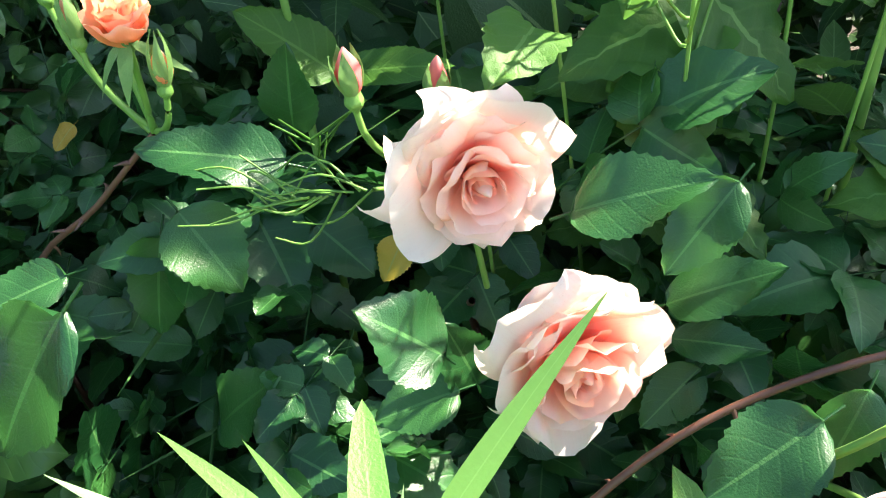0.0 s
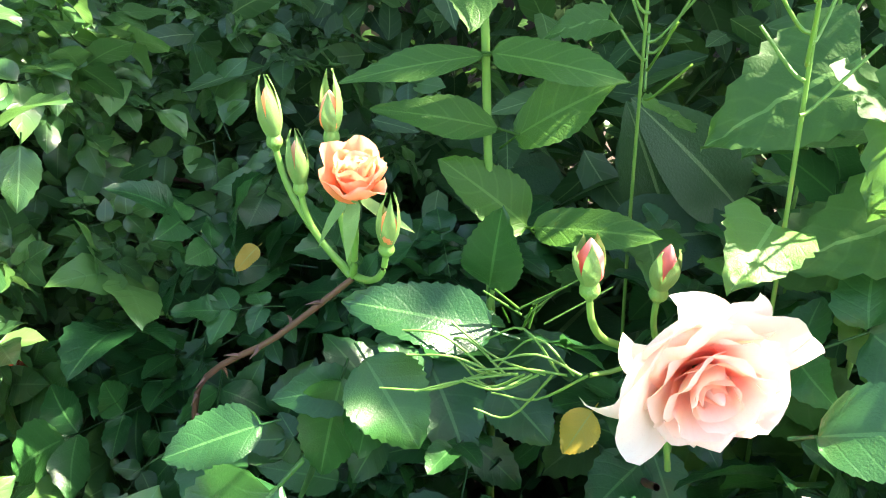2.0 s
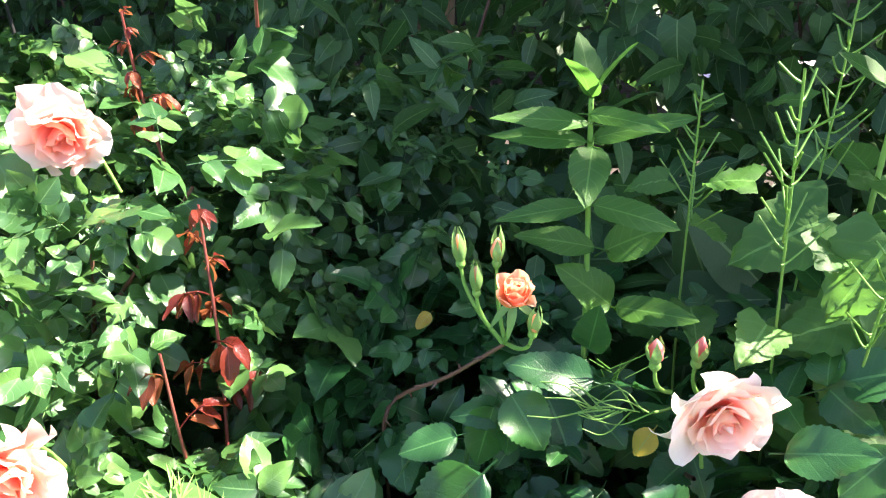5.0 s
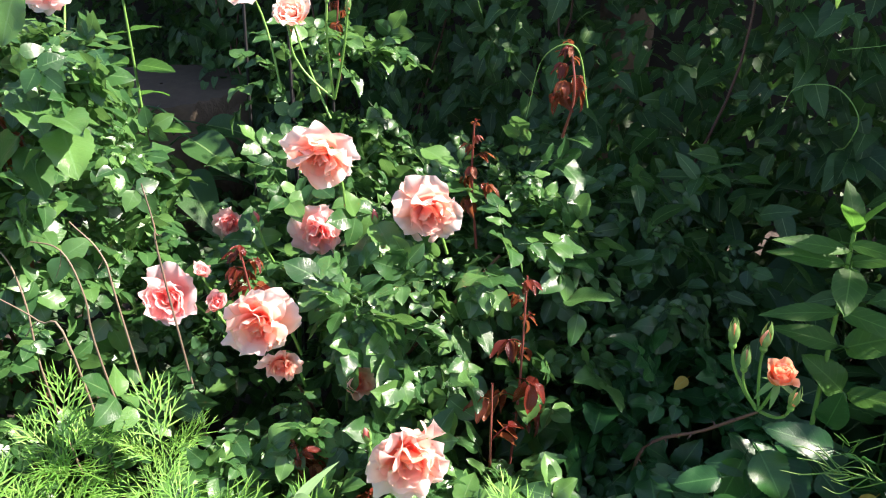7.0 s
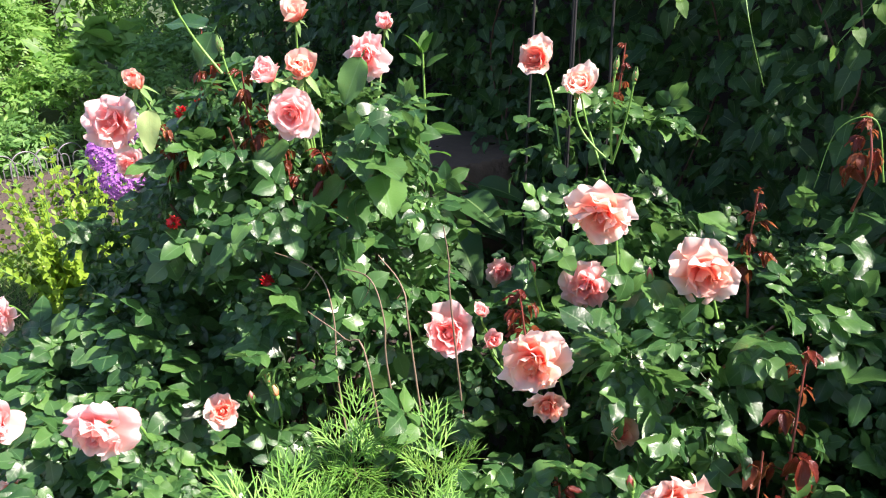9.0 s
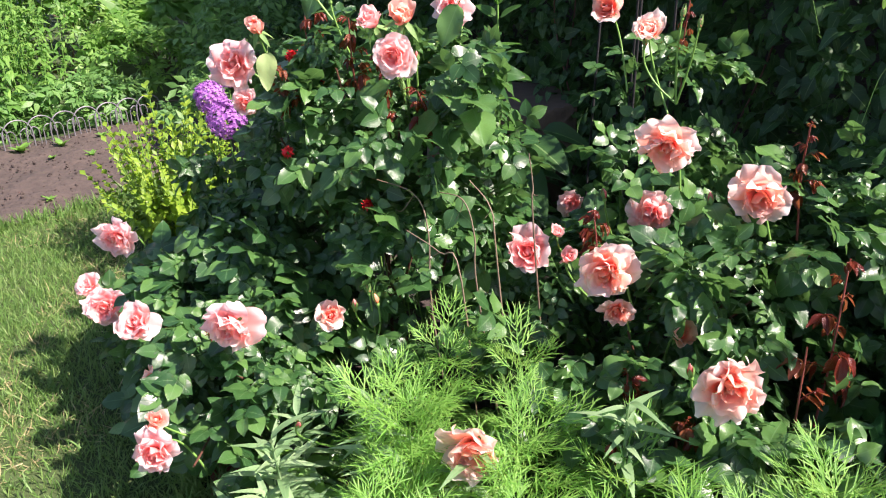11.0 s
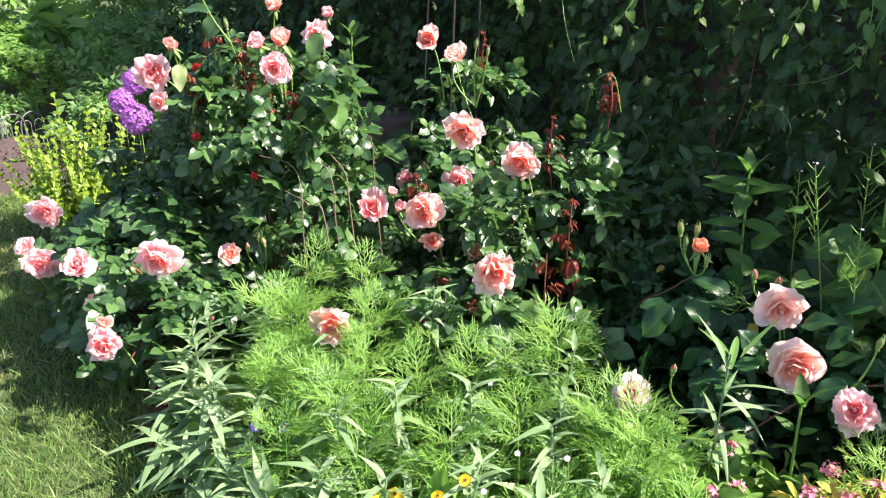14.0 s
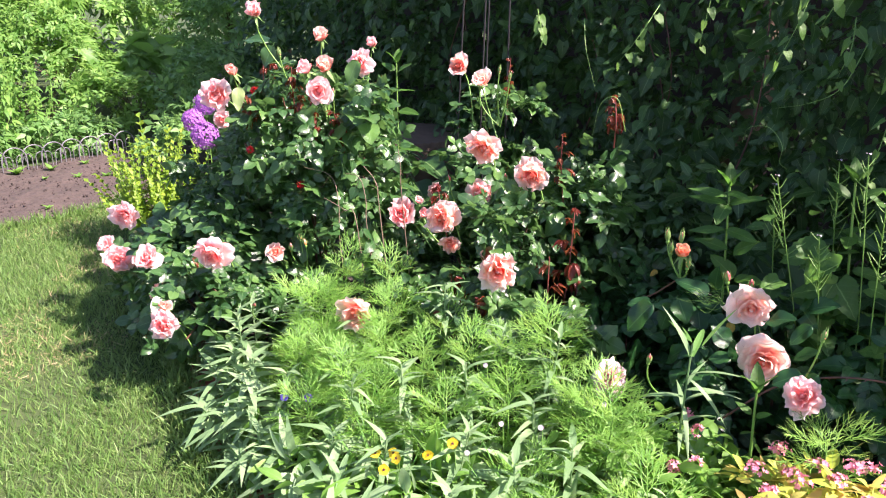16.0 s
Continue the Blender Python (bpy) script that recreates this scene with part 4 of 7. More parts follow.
bloom(C, (-1.515, 0.119, 1.17), (0.52, -0.40, 0.90), 0.036, "half", M_PETAL_C, 6, 0.8, (-1.5, 0.2, 1.0))
bloom(C, (-1.76, 0.13, 0.80), (0.42, -0.90, -0.08), 0.030, "cup", M_PETAL_C, 5, 0.8, (-1.72, 0.22, 0.7))
foliage(C, [((-1.62, 0.42, 0.45), (0.40, 0.34, 0.46), 840), ((-1.48, 0.36, 0.78), (0.26, 0.22, 0.24), 390), ((-1.66, 0.28, 0.72), (0.16, 0.18, 0.18), 160), ((-1.4, 0.35, 0.4), (0.24, 0.26, 0.3), 250), ((-1.98, 0.30, 0.34), (0.28, 0.24, 0.30), 440)], ROSE_T, M_ROSE, 0.088, 33, parts=280, fine=ROSE_M, open_way=(0.45, -0.75, 0.42))

hero_leaf(C, single(0.5, 2, M_PALE, 0.04), (-1.40, 0.43, 0.745), (-1.375, 0.425, 0.655), (0.7, -0.7, 0.2), label="pale yellow-green hanging leaf")
hero_leaf(C, single(0.55, 4, M_PALE, 0.04), (-1.63, 0.12, 0.93), (-1.60, 0.09, 0.86), (0.7, -0.7, 0.3), label="pale yellow-green leaf")

# bush D, low at the lawn's edge
D = bush("rose_bush", (-1.7, -0.02, 0), "low rose bush with bright pink blooms leaning over lawn")
canes(D, (-1.65, 0.05, 0), [(-2.1, -0.08, 0.36), (-2.0, -0.15, 0.3), (-1.45, -0.15, 0.4), (-1.36, -0.3, 0.28), (-1.36, 0.04, 0.38), (-1.7, -0.2, 0.36)], seed=4)
for at, aim, r, st, mt, v in [((-2.17, -0.07, 0.40), (0.0, -0.8, 0.0), 0.055, "open", M_PETAL_C, 5), ((-2.0, -0.19, 0.30), (0.1, -0.8, 0.4), 0.055, "open", M_PETAL_C, 2), ((-2.06, -0.2, 0.34), (-0.2, -0.5, 0.8), 0.032, "cup", M_PETAL_C, 7),
                              ((-1.68, -0.235, 0.40), (0.0, -0.6, 0.8), 0.045, "cup", M_PETAL_C, 8), ((-1.42, -0.15, 0.465), (0.0, -0.9, -0.05), 0.06, "open", M_PETAL_C, 6), ((-1.358, 0.04, 0.435), (0.1, -0.5, 0.8), 0.032, "cup", M_PETAL_B, 6),
                              ((-1.37, -0.36, 0.305), (0.1, -0.8, 0.2), 0.046, "open", M_PETAL_C, 7), ((-1.395, -0.34, 0.35), (0.0, -0.3, 0.9), 0.026, "half", M_PETAL_A, 8), ((-1.166, -0.182, 0.375), (0.1, -0.1, 1), 0.02, "bud", M_BUDRED, 4), ((-1.6, -0.25, 0.31), (0.1, -0.8, 0.1), 0.03, "cup", M_PETAL_B, 7)]:
    near_cane = Vector(at) + Vector((-0.03, 0.1, -0.12))
    bloom(D, at, (aim[0] + 0.55, aim[1], aim[2] - 0.2), r * 0.9, st, mt, v, v * 0.7, near_cane)
foliage(D, [((-1.62, 0.02, 0.22), (0.42, 0.24, 0.22), 570), ((-2.0, 0.0, 0.22), (0.2, 0.18, 0.18), 200), ((-1.5, -0.18, 0.24), (0.22, 0.14, 0.16), 160), ((-1.75, 0.1, 0.36), (0.3, 0.2, 0.16), 220)], ROSE_T, M_ROSE, 0.098, 34, parts=260, fine=ROSE_M, open_way=(0.45, -0.75, 0.42), sunny=0.8, rough=0.55)

# bush E, by the obelisk, and a dark one behind bush A
E_ = bush("rose_bush", (-1.15, 0.85, 0), "slender rose bush with pale pink blooms beside the obelisk")
canes(E_, (-1.15, 0.88, 0), [(-1.22, 0.8, 0.85), (-1.1, 0.78, 0.84), (-1.0, 0.75, 0.9)], mat=M_STEM, r=0.006, seed=5)
bloom(E_, (-1.239, 0.785, 0.985), (0.2, -0.8, 0.4), 0.040, "cup", M_PETAL_B, 3, 0.3, (-1.18, 0.8, 0.8))
bloom(E_, (-1.106, 0.748, 0.95), (0.2, -0.5, 0.7), 0.037, "cup", M_PETAL_A, 3, 0.3, (-1.05, 0.78, 0.76))
for p in [(-1.03, 0.75, 0.99), (-1.0, 0.77, 0.97), (-1.12, 0.76, 0.92)]:
    bloom(E_, p, (0.1, 0, 1), 0.018, "bud", M_PETAL_O, 3, 0.3, (-1.04, 0.78, 0.8))
foliage(E_, [((-1.08, 0.92, 0.46), (0.16, 0.14, 0.30), 110), ((-1.12, 0.88, 0.76), (0.20, 0.15, 0.16), 60)], ROSE_T, M_ROSE, 0.096, 35, parts=120, fine=ROSE_M, open_way=(0.45, -0.75, 0.42))
G = bush("rose_bush", (-0.5, 0.98, 0), "dark shaded rose bush without flowers")
canes(G, (-0.5, 1.0, 0), [(-0.6, 0.9, 0.5), (-0.4, 0.85, 0.45), (-0.8, 0.9, 0.5)], seed=6)
foliage(G, [((-0.52, 0.98, 0.3), (0.34, 0.26, 0.34), 450), ((-0.9, 1.05, 0.35), (0.3, 0.25, 0.35), 270), ((-0.5, 0.78, 0.14), (0.3, 0.2, 0.14), 160)], ROSE_M, M_ROSE, 0.088, 36, parts=250, fine=ROSE_M, open_way=(0.45, -0.75, 0.42))


# young red shoots on bush B
def red_leaf_shape(seed):
    """A young leaf whose folded leaflets hang from the end of a level stalk."""
    rng = np.random.default_rng(seed)
    out = [tube([(0, 0, 0), (0, 0.2, 0.06), (0, 0.42, 0.03)], 0.018, 0.010, 4, 2)]
    for y, sx in ((0.42, 0.0), (0.34, 0.5), (0.34, -0.5), (0.18, 0.45), (0.18, -0.45)):
        L = rng.uniform(0.42, 0.62)
        lf = leaflet(L, L * rng.uniform(0.40, 0.52), 9, 2, "rose", 0.07, rng.uniform(0.35, 0.8), rng.uniform(-0.1, 0.35), 0.07, rng.uniform(0, 6))
        d = np.array([sx, 0.5 if sx == 0 else 0.2, -1.0]) + rng.normal(size=3) * 0.15
        out.append(moved(lf, bases(d[None], np.array([[sx * 0.8, 0.9, 0.4]]))[0], (sx * 0.06, y, 0.03)))
    return merge(out)


def red_shoot(ob, base, top, n, size, seed):
    rng = np.random.default_rng(seed)
    at = np.array(ob.location)
    b, t = np.array(base) - at, np.array(top) - at
    part("shoot", mesh_of("shoot", *tube([b, (b + t) / 2 + rng.normal(size=3) * 0.01, t], 0.0026, 0.0016, 6), M_REDSTEM), ob, "reddish young stem")
    n = int(n * 1.4)
    datas = [mesh_of("red_leaf", *red_leaf_shape(50 + seed + k), M_RED) for k in range(3)]
    for k in range(n):
        q = (k + 0.5) / n
        p = b + (t - b) * (0.42 + 0.58 * q)
        a = k * 2.4 + seed + rng.normal() * 0.4
        # the youngest stand up, the older ones hang from level stalks
        d = np.array([math.cos(a), math.sin(a), 0.1 + 1.3 * q ** 3 + rng.normal() * 0.2])
        R = bases(d, np.array([0.0, 0.0, 1.0]) + rng.normal(size=3) * 0.15)
        s = size * rng.uniform(0.55, 0.9) * (1.25 - 0.65 * q)
        part("red_leaf", datas[k % 3], ob, "glossy dark red young leaf", Matrix.LocRotScale(Vector(p), Matrix(R.tolist()).to_quaternion(), Vector((s,) * 3)))


red_shoot(B, (-0.530, 0.46, 0.25), (-0.545, 0.525, 0.67), 6, 0.095, 1)
red_shoot(B, (-0.54, 0.42, 0.30), (-0.548, 0.415, 0.545), 2, 0.115, 2)
red_shoot(B, (-0.59, 0.79, 0.8), (-0.581, 0.755, 0.965), 8, 0.062, 3)
red_shoot(B, (-0.70, 0.70, 0.6), (-0.701, 0.665, 0.84), 6, 0.055, 4)
red_shoot(B, (-0.78, 0.33, 0.3), (-0.77, 0.24, 0.47), 6, 0.065, 5)
red_shoot(B, (-0.72, 0.22, 0.25), (-0.72, 0.14, 0.40), 6, 0.065, 6)
red_shoot(C, (-1.45, 0.3, 0.7), (-1.46, 0.28, 0.92), 6, 0.06, 7)
red_shoot(C, (-1.7, 0.3, 0.85), (-1.72, 0.3, 1.06), 5, 0.06, 8)
red_shoot(E_, (-1.1, 0.9, 0.8), (-1.1, 0.9, 1.02), 5, 0.05, 9)
red_shoot(C, (-1.52, 0.3, 0.75), (-1.50, 0.24, 1.0), 7, 0.075, 10)
red_shoot(C, (-1.62, 0.2, 0.75), (-1.60, 0.12, 0.90), 6, 0.07, 11)
red_shoot(C, (-1.38, 0.36, 0.7), (-1.36, 0.30, 0.86), 6, 0.07, 12)
red_shoot(D, (-1.55, -0.05, 0.25), (-1.53, -0.16, 0.42), 5, 0.06, 13)
red_shoot(B, (-0.95, 0.42, 0.5), (-0.96, 0.38, 0.68), 6, 0.07, 14)
red_shoot(B, (-0.66, 0.3, 0.35), (-0.65, 0.22, 0.44), 5, 0.07, 15)

# large glossy leaflets that stand clear of the bushes
G_SLIM, G_MID, G_WIDE = (single(w, w * 11, M_ROSE, 0.06, 0.16, 16) for w in (0.52, 0.62, 0.74))
for d, b, t in [(G_MID, (-0.600, 0.84, 0.780), (-0.540, 0.80, 0.800)), (G_WIDE, (-0.600, 0.81, 0.752), (-0.535, 0.78, 0.725)), (G_SLIM, (-0.66, 0.75, 0.710), (-0.575, 0.72, 0.725)), (G_WIDE, (-0.625, 0.60, 0.610), (-0.670, 0.55, 0.545)), (G_WIDE, (-0.615, 0.60, 0.628), (-0.555, 0.56, 0.615)),
                (G_MID, (-0.530, 0.68, 0.625), (-0.475, 0.65, 0.640)), (G_MID, (-0.640, 0.56, 0.545), (-0.590, 0.52, 0.525)), (G_WIDE, (-0.881, 0.48, 0.601), (-0.800, 0.46, 0.625)), (G_WIDE, (-0.80, 0.52, 0.70), (-0.735, 0.48, 0.67)), (G_MID, (-0.500, 0.590, 0.605), (-0.430, 0.575, 0.650)), (G_MID, (-0.474, 0.575, 0.598), (-0.470, 0.550, 0.552)),
                (G_MID, (-0.80, 0.68, 0.775), (-0.72, 0.66, 0.765))]:
    hero_leaf(B, d, b, t, (0.4, -0.15, 0.9))
for d, b, t in [(G_MID, (-1.313, 0.33, 0.879), (-1.21, 0.28, 0.855)), (G_MID, (-1.21, 0.30, 0.866), (-1.11, 0.26, 0.885)), (G_WIDE, (-1.20, 0.30, 0.850), (-1.12, 0.25, 0.815)), (G_MID, (-1.298, 0.30, 0.820), (-1.389, 0.25, 0.72)), (G_WIDE, (-1.409, 0.27, 0.87), (-1.50, 0.20, 0.79)), (G_MID, (-1.70, 0.30, 1.06), (-1.80, 0.26, 1.075)), (G_WIDE, (-1.68, 0.30, 1.05), (-1.69, 0.26, 0.98)), (G_MID, (-1.25, 0.31, 1.04), (-1.26, 0.27, 0.965)),
                (G_SLIM, (-1.30, 0.31, 0.80), (-1.21, 0.26, 0.76)), (G_MID, (-1.44, 0.27, 0.75), (-1.35, 0.22, 0.70))]:
    hero_leaf(C, d, b, t, (0.4, -0.2, 0.9))

# buds and spent hips
for k, (ob, at, st, mt) in enumerate([(D, (-1.334, 0.124, 0.467), (-1.34, 0.14, 0.36), M_PETAL_O), (D, (-1.345, 0.093, 0.437), (-1.34, 0.14, 0.36), M_BUDRED), (D, (-1.297, 0.115, 0.46), (-1.33, 0.14, 0.36), M_PETAL_O), (C, (-1.455, 0.345, 0.835), (-1.46, 0.38, 0.74), M_SEPAL), (C, (-1.43, 0.33, 0.80), (-1.45, 0.38, 0.72), M_SEPAL),
                                      (B, (-0.80, 0.52, 0.70), (-0.81, 0.55, 0.6), M_BUDRED), (B, (-1.02, 0.50, 0.66), (-1.02, 0.54, 0.56), M_BUDRED), (C, (-1.36, 0.30, 0.92), (-1.4, 0.34, 0.8), M_BUDRED), (C, (-1.56, 0.24, 1.03), (-1.54, 0.28, 0.9), M_PETAL_B), (B, (-0.67, 0.27, 0.50), (-0.68, 0.32, 0.4), M_BUDRED)]):
    rose_bud(ob, at, (0.15 * math.sin(k * 2), -0.15, 1), 0.024, mt, 1 + k % 4, st)


# ---- plants behind: tall leafy stalk, lilies, mustard ----
def leaf_part(ob, name, data, base, d, n, size, label=""):
    R = bases(np.array(d, float), np.array(n, float))
    return part(name, data, ob, label, Matrix.LocRotScale(Vector(base) - ob.location, Matrix(R.tolist()).to_quaternion(), Vector((size,) * 3)))


def lets_sun(p, reach=0.085):
    """True where a leaf leaves the sun free on the shaded blooms."""
    for at in ((0.05, 0.43, 0.575), (0.10, 0.40, 0.46)):
        d = np.array(p) - np.array(at)
        t = d @ np.array(SUN)
        if t > 0.05 and np.linalg.norm(d - t * np.array(SUN)) < reach:
            return False
    return True


def tall_stalk(base, top, seed, pairs=6, size=0.125, group="tall stalks"):
    rng = np.random.default_rng(seed)
    ob = thing("tall_leafy_plant", base, "upright green stalk with opposite broad pointed leaves", "plant", group)
    b, t = np.array(base, float), np.array(top, float)
    part("stem", mesh_of("stem", *tube([(0, 0, 0), (t - b) * 0.5 + np.array([0.006, 0, 0]), t - b], 0.005, 0.0028, 7), M_STEM), ob)
    data = [mesh_of("leaf", *merge([leaflet(1, 0.46, 14, 2, "rose", 0.06, 0.22, c, 0.02, c * 9), tube([(0, -0.12, 0), (0, 0, 0)], 0.012, 0.01, 4, 1)]), M_TALL) for c in (0.12, 0.22, 0.34)]
    for k in range(pairs):
        p = b + (t - b) * (0.3 + 0.70 * k / max(1, pairs - 0.5))
        a = k * math.pi / 2 + 0.25 + rng.normal() * 0.15
        s = size * (1.0 if k < pairs - 1 else 0.7)
        for sg in (0, math.pi):
            lift = 0.05 if k < pairs - 1 else 0.7
            d = np.array([math.cos(a + sg), math.sin(a + sg), lift])
            if not lets_sun(p + d * 0.6 * s, 0.12):
                continue
            leaf_part(ob, "leaf", data[rng.integers(3)], p + d * 0.12 * s, d, (0.2 * rng.normal(), -0.5, 1), s * rng.uniform(0.85, 1.1))
    for sg in range(3):
        a = sg * 2.1
        d = np.array([math.cos(a) * 0.5, math.sin(a) * 0.5, 1])
        leaf_part(ob, "leaf", data[sg], t, d, (-math.cos(a), -math.sin(a), 0.5), 0.07)
    return ob


stalk = tall_stalk((-0.10, 0.66, 0), (-0.135, 0.615, 0.80), 3, 0)
T_SLIM, T_MID, T_WIDE = (single(w, w * 7, M_TALL, 0.05, 0.12) for w in (0.27, 0.38, 0.6))
for d, b, t in [(T_SLIM, (-0.135, 0.61, 0.775), (-0.226, 0.57, 0.793)), (T_SLIM, (-0.135, 0.61, 0.755), (-0.231, 0.58, 0.770)), (T_SLIM, (-0.13, 0.62, 0.755), (-0.036, 0.60, 0.801)), (T_SLIM, (-0.127, 0.61, 0.683), (-0.224, 0.58, 0.672)), (T_MID, (-0.122, 0.61, 0.685), (-0.032, 0.58, 0.688)),
                (T_MID, (-0.115, 0.615, 0.631), (-0.200, 0.59, 0.652)), (T_WIDE, (-0.105, 0.63, 0.620), (-0.040, 0.61, 0.677)), (T_WIDE, (-0.09, 0.625, 0.552), (-0.148, 0.60, 0.612)), (T_MID, (-0.085, 0.62, 0.554), (0.0, 0.58, 0.582)), (T_SLIM, (-0.135, 0.61, 0.785), (-0.06, 0.56, 0.80))]:
    hero_leaf(stalk, d, b, t, (0, -0.6, 0.8))
hero_leaf(stalk, T_WIDE, (-0.128, 0.60, 0.755), (-0.126, 0.535, 0.722), (0.05, -0.3, 1))
for at, top, sd in [((0.33, 0.68, 0), (0.27, 0.55, 0.84), 8), ((0.44, 0.62, 0), (0.37, 0.5, 0.80), 9), ((0.2, 0.78, 0), (0.15, 0.66, 0.86), 10), ((0.58, 0.60, 0), (0.54, 0.5, 0.80), 11), ((0.68, 0.72, 0), (0.62, 0.62, 0.88), 12), ((0.5, 0.42, 0), (0.46, 0.34, 0.62), 13)]:
    tall_stalk(at, top, sd, 7, 0.095)
tall_stalk((-1.700, 0.94, 0), (-1.703, 0.92, 0.943), 5, 9, 0.10)
tall_stalk((0.15, 0.27, 0), (0.141, 0.25, 0.45), 21, 3, 0.06)


def lily_clump(at, n, size, seed, label="clump of broad dark plantain lily leaves in shade"):
    rng = np.random.default_rng(seed)
    ob = thing("plantain_lily", at, label, "plant", "plantain lilies")
    data = []
    for c in (0.25, 0.45):
        data.append(mesh_of("leaf", *merge([leaflet(1, 0.56, 10, 4, "hosta", 0, 0.3, c, 0.02), tube([(0, -0.8, -0.25), (0, -0.4, 0.02), (0, 0, 0)], 0.02, 0.012, 5, 2)]), M_HOSTA))
    for k in range(n):
        a = k * 2.4 + rng.normal() * 0.3
        h = rng.uniform(0.5, 1.0)
        base = np.array(at) + np.array([math.cos(a) * 0.5, math.sin(a) * 0.5, 0]) * size + np.array([0, 0, h * size * 2.5])
        leaf_part(ob, "leaf", data[k % 2], base, (math.cos(a), math.sin(a), -0.1), (math.cos(a) * 0.5, math.sin(a) * 0.5 - 0.3, 1), size * rng.uniform(0.75, 1.1))
    return ob


near_lily = lily_clump((0.03, 0.92, 0.0), 14, 0.2, 1)
L_HOSTA = mesh_of("leaf", *leaflet(1, 0.6, 12, 4, "hosta", 0, 0.25, 0.15, 0.01), M_HOSTA)
for b, t in [((0.092, 0.80, 0.510), (-0.009, 0.775, 0.615)), ((-0.025, 0.78, 0.467), (0.10, 0.755, 0.514)), ((-0.105, 0.75, 0.470), (-0.19, 0.725, 0.408)), ((0.033, 0.85, 0.471), (-0.014, 0.825, 0.59)), ((-0.28, 1.0, 0.42), (-0.365, 0.97, 0.57)), ((-0.33, 1.0, 0.42), (-0.445, 0.975, 0.51))]:
    hero_leaf(near_lily, L_HOSTA, b, t, (0.0, -0.7, 0.6))
lily_clump((-0.33, 1.12, 0.0), 14, 0.2, 2)
lily_clump((0.42, 0.98, 0.0), 14, 0.2, 3)
lily_clump((-0.95, 1.35, 0.0), 12, 0.2, 4)
lily_clump((-1.85, 1.15, 0.0), 14, 0.22, 5)


def strap_clump(at, n, L, seed):
    rng = np.random.default_rng(seed)
    ob = thing("day_lily_clump", at, "arching long strap leaves of a day lily", "plant", "day lilies")
    data = [mesh_of("leaf", *leaflet(1, 0.035, 12, 1, "strap", 0, 0.5, c), M_STRAP) for c in (0.35, 0.6, 0.9)]
    for k in range(n):
        a = rng.uniform(0, 6.28)
        d = np.array([math.cos(a) * 0.8, math.sin(a) * 0.8, 0.85])
        leaf_part(ob, "leaf", data[rng.integers(3)], np.array(at) + np.array([math.cos(a), math.sin(a), 0]) * 0.02, d, (-math.cos(a), -math.sin(a), 0.8), L * rng.uniform(0.7, 1.1))


lily_clump((0.8, 1.0, 0.0), 14, 0.22, 6)
lily_clump((0.62, 0.72, 0.0), 12, 0.18, 7)
lily_clump((1.1, 1.25, 0.0), 12, 0.22, 8)
strap_clump((-0.3, 0.92, 0.15), 18, 0.55, 1)
strap_clump((-0.02, 0.78, 0.12), 8, 0.5, 2)


def crinkled(L, seed):
    """A broad, puckered, lobed leaf."""
    V, F, U = leaflet(1, 0.95, 14, 5, "heart", 0.1, 0.12, 0.25, 0.05, seed)
    rng = np.random.default_rng(seed)
    V = V.copy()
    V[:, 2] += 0.028 * np.sin(V[:, 0] * 24 + seed) * np.sin(V[:, 1] * 26 + 2 * seed) + 0.012 * np.sin(V[:, 0] * 50 + V[:, 1] * 41)
    return V * L, F, U


def mustard(at, top, seed, leaves=7, size=0.078):
    """A stalk with broad lower leaves and a head of thin upright pods."""
    rng = np.random.default_rng(seed)
    ob = thing("garlic_mustard", at, "pale green weed with thin upright seed pods", "plant", "garlic mustard")
    b, t = np.array(at, float), np.array(top, float)
    part("stem", mesh_of("stem", *tube([(0, 0, 0), (t - b) * 0.5 + rng.normal(size=3) * 0.012, t - b], 0.0024, 0.0012, 6), M_STEM), ob)
    data = [mesh_of("leaf", *crinkled(1, k), M_MUST) for k in range(3)]
    for k in range(leaves):
        p = b + (t - b) * (0.35 + 0.6 * k / leaves)
        a = k * 2.4 + seed
        if not lets_sun(p + np.array([math.cos(a), math.sin(a), 0]) * 0.06):
            continue
        leaf_part(ob, "leaf", data[k % 3], p + np.array([math.cos(a), math.sin(a), 0.2]) * 0.03, (math.cos(a), math.sin(a), -0.1), (0.2, -0.35, 1), size * (1.1 - 0.6 * k / leaves))
    pods = []
    for k in range(18):
        p = (t - b) * (0.78 + 0.21 * k / 18 + rng.normal() * 0.006)
        a = k * 2.4 + rng.normal() * 0.5
        o = np.array([math.cos(a), math.sin(a), 0])
        L = 0.038 * (1.15 - 0.75 * k / 18) * rng.uniform(0.55, 1.25)
        pods.append(tube([p, p + o * 0.008 + np.array([0, 0, 0.004]), p + o * (0.012 + rng.uniform(0.2, 0.9) * L) + np.array([0, 0, L])], 0.0013, 0.001, 5, 3))
    for pod in pods:
        part("seed_pod", mesh_of("seed_pod", *pod, M_POD), ob)
    fl = []
    for k in range(6):
        a = k * 2.4
        lf = leaflet(0.0045, 0.004, 2, 1, "blunt")
        fl.append(moved(lf, turn_z(k * 137, -30), (t - b) + np.array([math.cos(a), math.sin(a), 0.6 + 0.3 * (k % 3)]) * 0.004))
    part("flowers", mesh_of("flowers", *merge(fl), M_WHITEFL), ob, "tiny white flowers")


